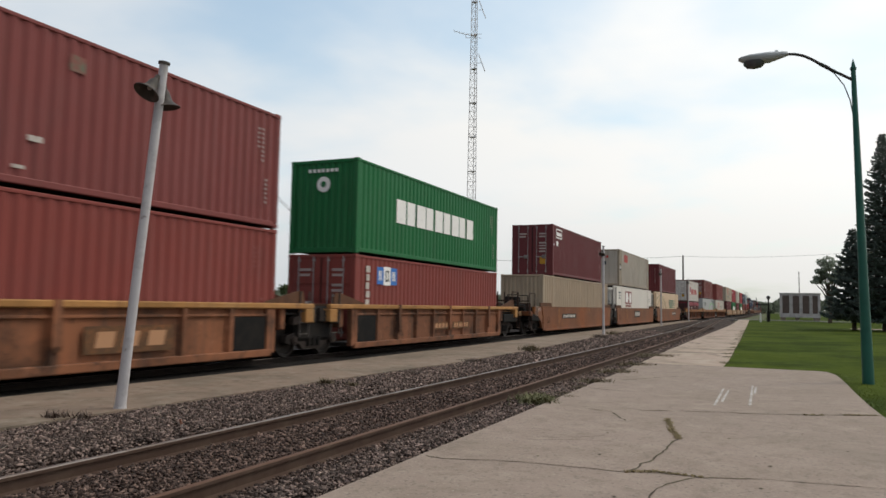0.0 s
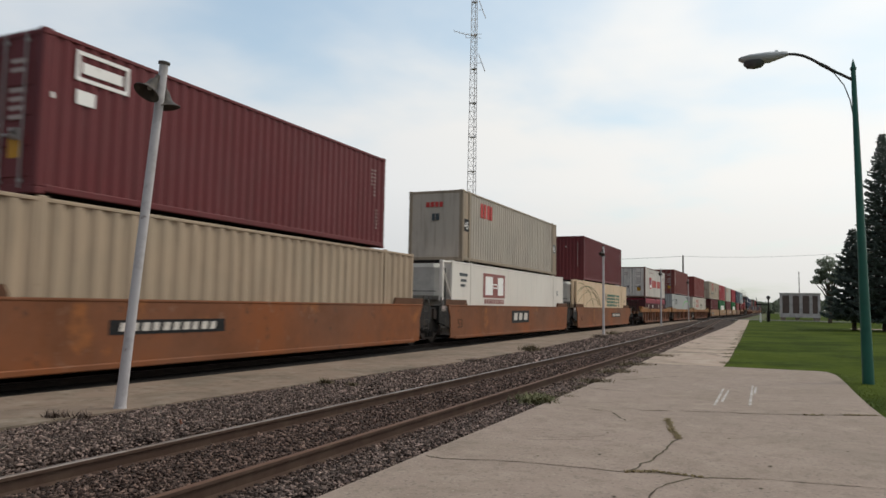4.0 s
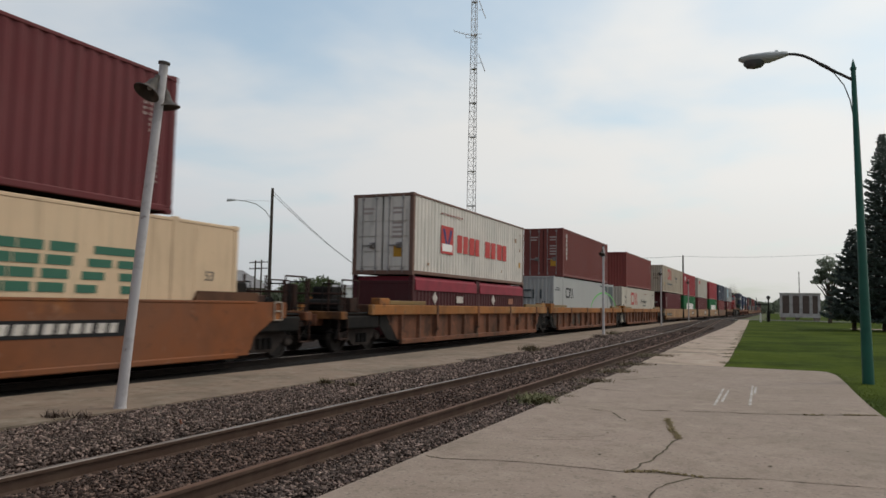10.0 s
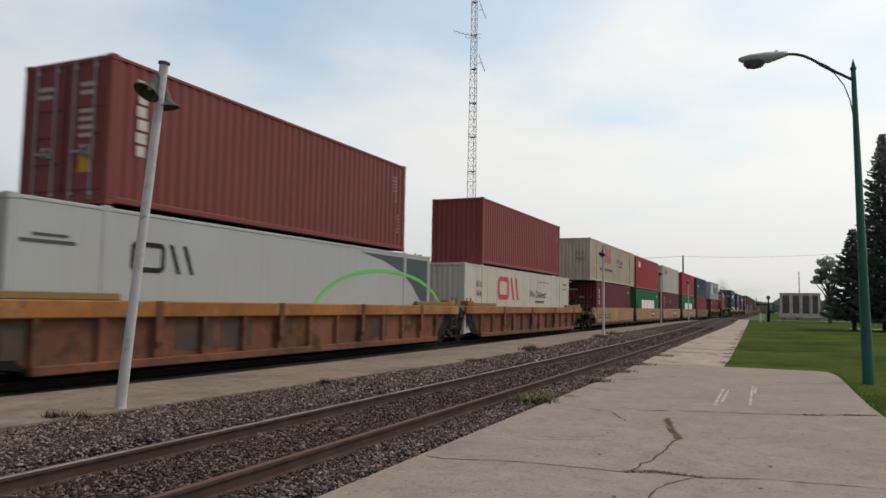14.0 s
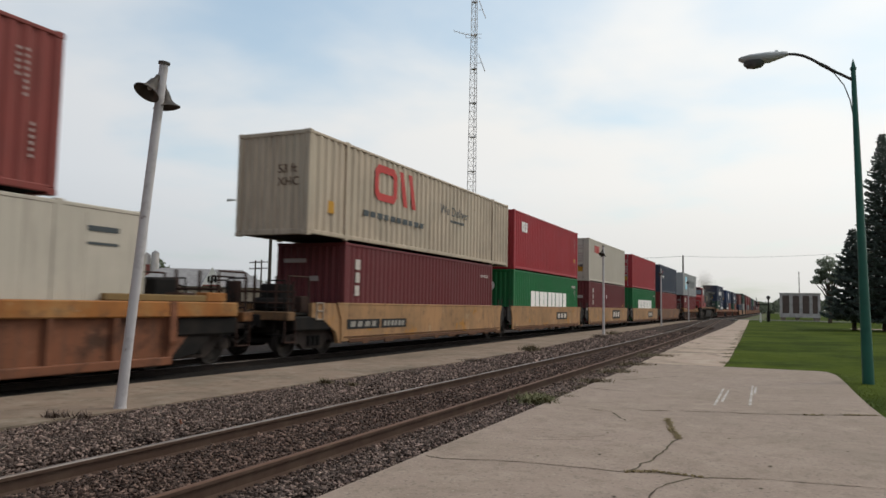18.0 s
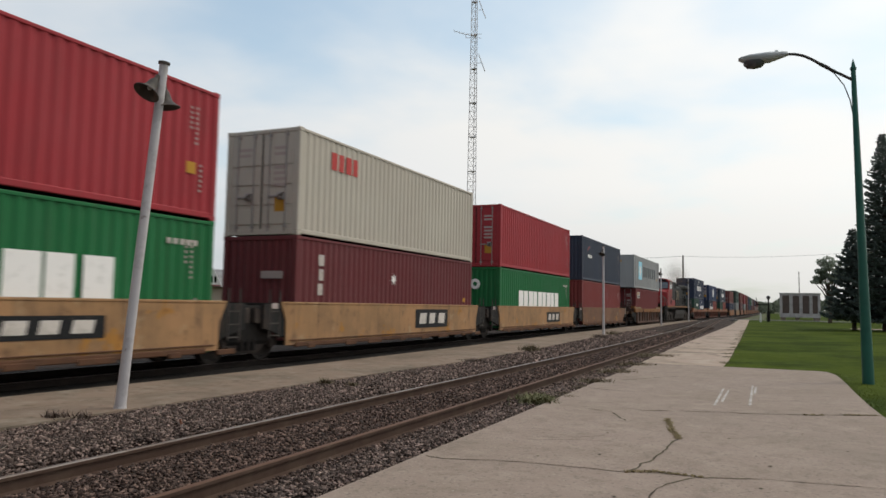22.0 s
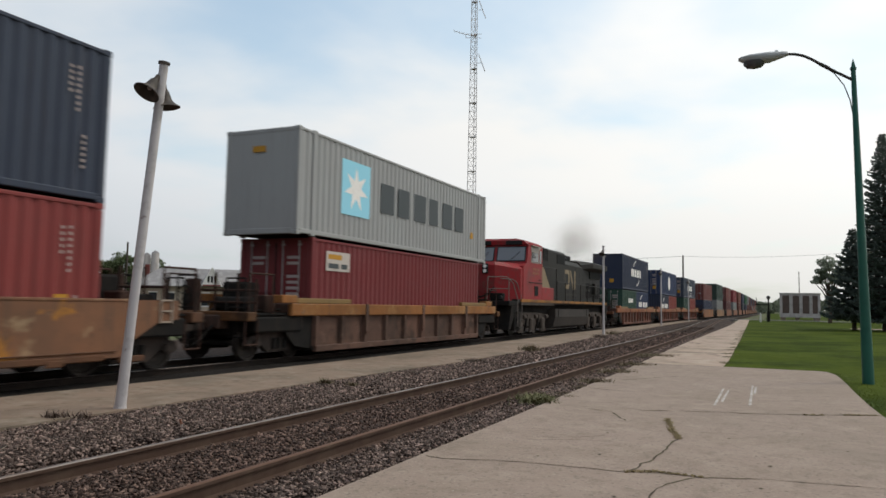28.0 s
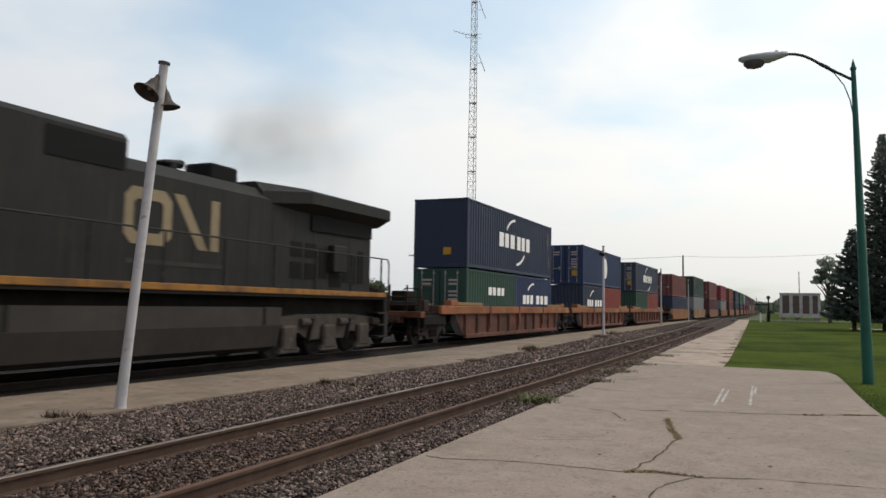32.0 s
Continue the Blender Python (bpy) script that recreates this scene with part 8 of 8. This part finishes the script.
for k, (x, y, r) in enumerate(((-0.05, 7.96, 0.022), (-0.12, 6.93, 0.018), (-0.19, 8.42, 0.013), (-1.19, 6.06, 0.018), (-0.5, 9.39, 0.02), (-1.85, 9.04, 0.018), (-1.66, 7.69, 0.02), (0.71, 9.21, 0.017), (0.3, 10.2, 0.018), (-2.2, 7.3, 0.016))):
    part("pit", Build().faces([(x + r * (1 + 0.35 * math.sin(3 * q + k)) * math.cos(q * math.tau / 9), y + 1.4 * r * math.sin(q * math.tau / 9), -0.0455) for q in range(9)], [tuple(range(9))]), M_CRACK, PAVE, "small dark pit")
for k, yy in enumerate((27.2, 31.6, 36.0, 44.5, 58.0, 69.0, 82.0, 98.0)):
    crack([(WALK_LEFT(yy) + 0.02, yy - 0.3), (PATH_RIGHT(yy) - 0.02, yy + 0.35)], (0.10 if k == 0 else 0.035) + yy * 0.0012, FOOT, -0.050, M_JOINT, seed=50 + k)
for p in (((-0.90, 15.2), (-0.88, 12.5)), ((-0.80, 15.0), (-0.80, 13.0)), ((-0.41, 16.2), (-0.37, 12.8)), ((-0.34, 15.9), (-0.34, 14.6))):
    part("paint_mark", Build().faces([(p[0][0] - 0.018, p[0][1], -0.0455), (p[0][0] + 0.022, p[0][1], -0.0455), (p[1][0] + 0.026, p[1][1], -0.0455), (p[1][0] - 0.018, p[1][1], -0.0455)], [(0, 1, 2, 3)]), M_CHALK, PAVE, "worn white paint streak")
for k in range(5):                               # platform slab joints
    yy = 9.4 + 5.2 * k
    crack([(PLAT_FAR(yy), yy), (PLAT_NEAR(yy) - 0.03, yy + 0.05)], 0.014, bpy.data.objects["platform"], -0.0465, seed=80 + k)
crack([(-9.3, 6.0), (-9.1, 10.0), (-9.2, 15.0), (-9.0, 20.0), (-9.1, 26)], 0.012, bpy.data.objects["platform"], -0.0465, seed=91)

M_WEED = leaf_material("dry_olive_weed", (0.125, 0.095, 0.055), 0.4)
M_EDGEGRASS = leaf_material("dull_olive_edge_grass", (0.120, 0.112, 0.052), 0.4)
M_CRACKWEED = leaf_material("tan_crack_weed", (0.22, 0.165, 0.085), 0.35)
M_DRYWEED = leaf_material("withered_brown_weed", (0.088, 0.060, 0.047), 0.5)
M_GRASS = leaf_material("grass_blades", (0.088, 0.112, 0.020), 0.2)


def blades(centres, heights, lean, width, rng):
    n = len(centres)
    a = rng.uniform(0, 6.3, n)
    tip = centres + np.stack([np.cos(a) * lean * heights, np.sin(a) * lean * heights, heights], 1)
    s = np.stack([-np.sin(a), np.cos(a), np.zeros(n)], 1) * width
    v = np.stack([centres - s, centres + s, tip], 1)
    return v.reshape(-1, 3), np.arange(n * 3).reshape(n, 3)


def weed_clump(x, y, r, h, n, seed, mat, words, stretch=1.0, z=-0.12):
    rng = np.random.default_rng(seed)
    c = np.stack([rng.normal(size=n) * r * 0.5, rng.normal(size=n) * r * 0.5 * stretch, np.zeros(n)], 1)
    c[:, 2] = rng.uniform(0, 0.4, n) * h
    v, f = blades(c, h * rng.uniform(0.2, 0.75, n), 1.1, 0.012 if h > 0.1 else 0.006, rng)
    me = bpy.data.meshes.new("weed_clump")
    me.from_pydata(v.tolist(), [], f.tolist())
    me.materials.append(mat)
    ob = new("weed_clump", me)
    ob.location = (x, y, z)
    tagged(ob, words, "weeds", "weeds in the ballast", "stuff")


for k, (x, y, r, h, n, m, w) in enumerate(((-8.32, 6.61, 0.12, 0.17, 80, M_DRYWEED, "withered brown weeds at the platform edge"), (-8.12, 6.80, 0.14, 0.15, 70, M_DRYWEED, "withered brown weeds at the platform edge"), (-7.75, 11.89, 0.09, 0.17, 130, M_WEED, "olive weed clump in the ballast"),
                                           (-7.19, 11.93, 0.10, 0.12, 120, M_WEED, "olive weed clump in the ballast"), (-7.7, 24.5, 0.3, 0.3, 200, M_WEED, "olive weed clump at the platform edge"), (-7.55, 18.9, 0.35, 0.14, 200, M_DRYWEED, "low withered weeds by the platform"),
                                           (-3.47, 11.5, 0.26, 0.17, 380, M_EDGEGRASS, "grass tuft at the edge of the pavement"), (-3.62, 12.0, 0.3, 0.14, 300, M_EDGEGRASS, "grass tuft at the edge of the pavement"), (-3.38, 14.0, 0.22, 0.10, 220, M_WEED, "low weeds at the edge of the pavement"), (-3.34, 15.2, 0.3, 0.14, 320, M_WEED, "low weeds at the edge of the pavement"), (-3.38, 17.8, 0.4, 0.15, 320, M_WEED, "low weeds at the edge of the pavement"), (-3.4, 20.4, 0.5, 0.14, 320, M_WEED, "low weeds at the edge of the pavement"), (-3.5, 24.6, 0.6, 0.16, 320, M_WEED, "low weeds at the edge of the footpath"), (-3.16, 12.38, 0.16, 0.10, 240, M_WEED, "low weeds at the edge of the pavement"), (-3.4, 12.9, 0.2, 0.10, 160, M_WEED, "low weeds at the edge of the pavement"),
                                           (-8.2, 38.0, 0.4, 0.25, 160, M_DRYWEED, "low withered weeds by the platform"), (-8.45, 42.5, 0.4, 0.3, 160, M_WEED, "olive weed clump at the lamp post"))):
    weed_clump(x, y, r, h, n * 2, 200 + k, m, w)
for k, (p, q, n, r) in enumerate((((-1.35, 10.6), (-1.20, 9.74), 6, 0.05), ((-1.20, 9.74), (-1.03, 9.08), 6, 0.05), ((-1.26, 7.02), (-1.03, 7.16), 5, 0.03), ((-1.03, 7.16), (-0.62, 7.13), 7, 0.022), ((0.95, 12.42), (1.34, 12.6), 5, 0.05), ((0.4, 12.1), (0.62, 12.23), 3, 0.04))):
    for j in range(n):
        u = j / (n - 1)
        weed_clump(p[0] + (q[0] - p[0]) * u, p[1] + (q[1] - p[1]) * u, r, 0.02, 70, 300 + 10 * k + j, M_CRACKWEED, "low weeds growing in a pavement crack", 1.6, -0.05)
for k in range(16):                              # turf creeping over the footpath's edge
    y = 22.5 + 2.4 * k
    weed_clump(PATH_RIGHT(y) - 0.02 - 0.06 * (k % 3), y + 0.5 * (k % 2), 0.16 + 0.05 * (k % 4), 0.05, 160, 400 + k, M_EDGEGRASS, "turf creeping over the edge of the footpath", 2.2, -0.06)

# litter on the ballast shoulder
M_TWIG = leaf_material("bleached_dry_stalks", (0.24, 0.195, 0.155), 0.4)
rng = np.random.default_rng(33)
y = rng.uniform(4.5, 15.0, 420)
x = np.array([PLAT_NEAR(v) for v in y]) + np.abs(rng.normal(size=420)) * 0.55
d = rng.uniform(0, 6.3, 420)
ln = rng.uniform(0.03, 0.10, 420)
u = np.stack([np.cos(d) * ln, np.sin(d) * ln, rng.normal(size=420) * 0.02], 1)
w = np.stack([-np.sin(d), np.cos(d), np.full(420, 0.6)], 1) * 0.004
tagged(new("dry_stalks", scatter_quads(np.stack([x, y, np.full(420, -0.075)], 1), u, w, "dry_stalks", M_TWIG)), "bleached dry stalks strewn over the ballast", "litter", kind="stuff")
scrap = thing("plastic_scrap", Matrix.Translation((-6.58, 6.98, -0.10)) @ pose(0, 0, 0, 8, -14, 20), "small faded orange and white plastic scrap stuck in the ballast", "litter")
part("strip", Build().soft(-0.010, 0.010, -0.004, 0.004, 0.0, 0.13, 0.003), M_PALEBADGE, scrap)
part("orange_end", Build().soft(-0.012, 0.012, -0.006, 0.006, 0.05, 0.12, 0.003), M_LOCO_TAN, scrap)

# ---- ties, loose ballast, grass ----
BED = bpy.data.objects["ballast_bed"]
tie_mesh = Build().soft(-1.28, 1.28, -0.11, 0.11, -0.16, 0.0, 0.02).data("tie", M_TIE)
rng = np.random.default_rng(5)
for centre, y0, y1 in ((near_x, -2.0, 70.0), (train_x, 2.0, 40.0)):
    y = y0
    while y < y1:
        t = new("tie", tie_mesh)
        t.parent = BED
        t.matrix_basis = pose(centre(y) + rng.normal() * 0.02, y, -0.150 + rng.normal() * 0.004, 0, 0, rng.normal() * 0.6)
        y += 0.54


def loose_stones():
    """Crushed stone over the ballast bed: many small broken blocks."""
    rng = np.random.default_rng(9)
    pts = []
    for y0, y1, per, size in ((2.5, 11, 1750, 0.0135), (11, 18, 820, 0.0185), (18, 28, 430, 0.021), (28, 52, 130, 0.030)):
        n = int((y1 - y0) * 4.9 * per)
        y = rng.uniform(y0, y1, n)
        u = rng.uniform(0, 1, n)
        xl = np.array([PLAT_NEAR(v) - 0.02 for v in y])
        xr = np.array([WALK_LEFT(v) + 0.03 for v in y])
        x = xl + u * (xr - xl)
        c = np.array([near_x(v) for v in y])
        off = np.abs(x - c)
        keep = (np.abs(off - 0.7525) > 0.085)
        tie = (np.abs((y + 2.0) % 0.54) < 0.13) | ((y + 2.0) % 0.54 > 0.41)
        keep &= ~(tie & (off < 1.2) & (rng.uniform(0, 1, n) < 0.12))
        keep &= ~((u > 0.97) & (rng.uniform(0, 1, n) < 0.5))
        z = np.where(off < 0.7, -0.155, -0.155) + rng.uniform(0, 0.03, n) + np.clip((off - 1.25) * 0.35, 0, 0.055)
        pts.append(np.stack([x, y, z, np.full(n, size) * rng.uniform(0.6, 1.5, n)], 1)[keep])
    pts = np.concatenate(pts)
    n = len(pts)
    corner = np.array([(-1, -1, -0.7), (1, -1, -0.7), (1, 1, -0.7), (-1, 1, -0.7), (-0.8, -0.8, 0.7), (0.8, -0.8, 0.7), (0.8, 0.8, 0.7), (-0.8, 0.8, 0.7)])
    v = corner[None] * rng.uniform(0.25, 1.25, (n, 8, 3)) * rng.uniform(0.32, 1.75, (n, 1, 3)) * np.array([1.15, 1.0, 0.50]) * pts[:, 3][:, None, None]
    a, b = rng.uniform(0, 6.3, n), rng.normal(size=n) * 0.8
    ca, sa, cb, sb = np.cos(a), np.sin(a), np.cos(b), np.sin(b)
    x, y, z = v[..., 0], v[..., 1] * cb[:, None] - v[..., 2] * sb[:, None], v[..., 1] * sb[:, None] + v[..., 2] * cb[:, None]
    v = np.stack([x * ca[:, None] - y * sa[:, None], x * sa[:, None] + y * ca[:, None], z], 2) + pts[:, None, :3]
    quads = np.array([(3, 2, 1, 0), (4, 5, 6, 7), (0, 1, 5, 4), (1, 2, 6, 5), (2, 3, 7, 6), (3, 0, 4, 7)])
    inside = np.abs(pts[:, 0] - np.array([near_x(q) for q in pts[:, 1]])) < 0.95
    for mask, colour, name, words in ((~inside, (0.132, 0.092, 0.077), "crushed_grey_stone", "loose crushed grey ballast stones beside the near track"), (inside, (0.094, 0.060, 0.048), "rust_stained_stone", "rust-stained ballast stones between the near rails")):
        stones(v[mask], quads, name, colour, words)


def stones(v, quads, name, colour, words):
    n = len(v)
    f = (quads[None] + (np.arange(n) * 8)[:, None, None]).reshape(-1, 4)
    me = bpy.data.meshes.new("ballast_stones")
    me.vertices.add(n * 8)
    me.vertices.foreach_set("co", v.reshape(-1))
    me.loops.add(len(f) * 4)
    me.loops.foreach_set("vertex_index", f.reshape(-1).astype(np.int32))
    me.polygons.add(len(f))
    me.polygons.foreach_set("loop_start", np.arange(len(f), dtype=np.int32) * 4)
    me.update(calc_edges=True)
    m = leaf_material(name, colour, 0.60, 2.6)
    m.node_tree.nodes["Principled BSDF"].inputs["Roughness"].default_value = 0.9
    me.materials.append(m)
    tagged(new("ballast_stones", me), words, "ballast", kind="stuff")


loose_stones()


def lawn_blades():
    rng = np.random.default_rng(15)
    out = []
    for y0, y1, n in ((9, 21, 6000),):
        y = rng.uniform(y0, y1, n)
        xl = np.array([(PATH_RIGHT(v) if v > 20.9 else WALK_RIGHT(v)) for v in y])
        x = xl - 0.03 + rng.uniform(0, 1, n) ** 2.2 * 3.0
        out.append(np.stack([x, y, np.full(n, -0.077)], 1))
    c = np.concatenate(out)
    v, f = blades(c, rng.uniform(0.010, 0.034, len(c)), 0.8, 0.008, rng)
    me = bpy.data.meshes.new("grass_blades")
    me.from_pydata(v.tolist(), [], f.tolist())
    me.materials.append(M_GRASS)
    tagged(new("grass_blades", me), "short green grass blades of the lawn", "grass", kind="stuff")


lawn_blades()


def motions():
    """Carries every thing of the train along the track."""
    times = [i * 2.0 for i in range(17)]
    for ob, s, z in MOVERS:
        rows = []
        for t in times:
            y = s - progress(t)
            lean = math.degrees(math.atan((train_x(y + 2) - train_x(y - 2)) / 4))
            rows.append((t, pose(train_x(y), y, z, 0, 0, -lean)))
        walk(ob, rows)


motions()
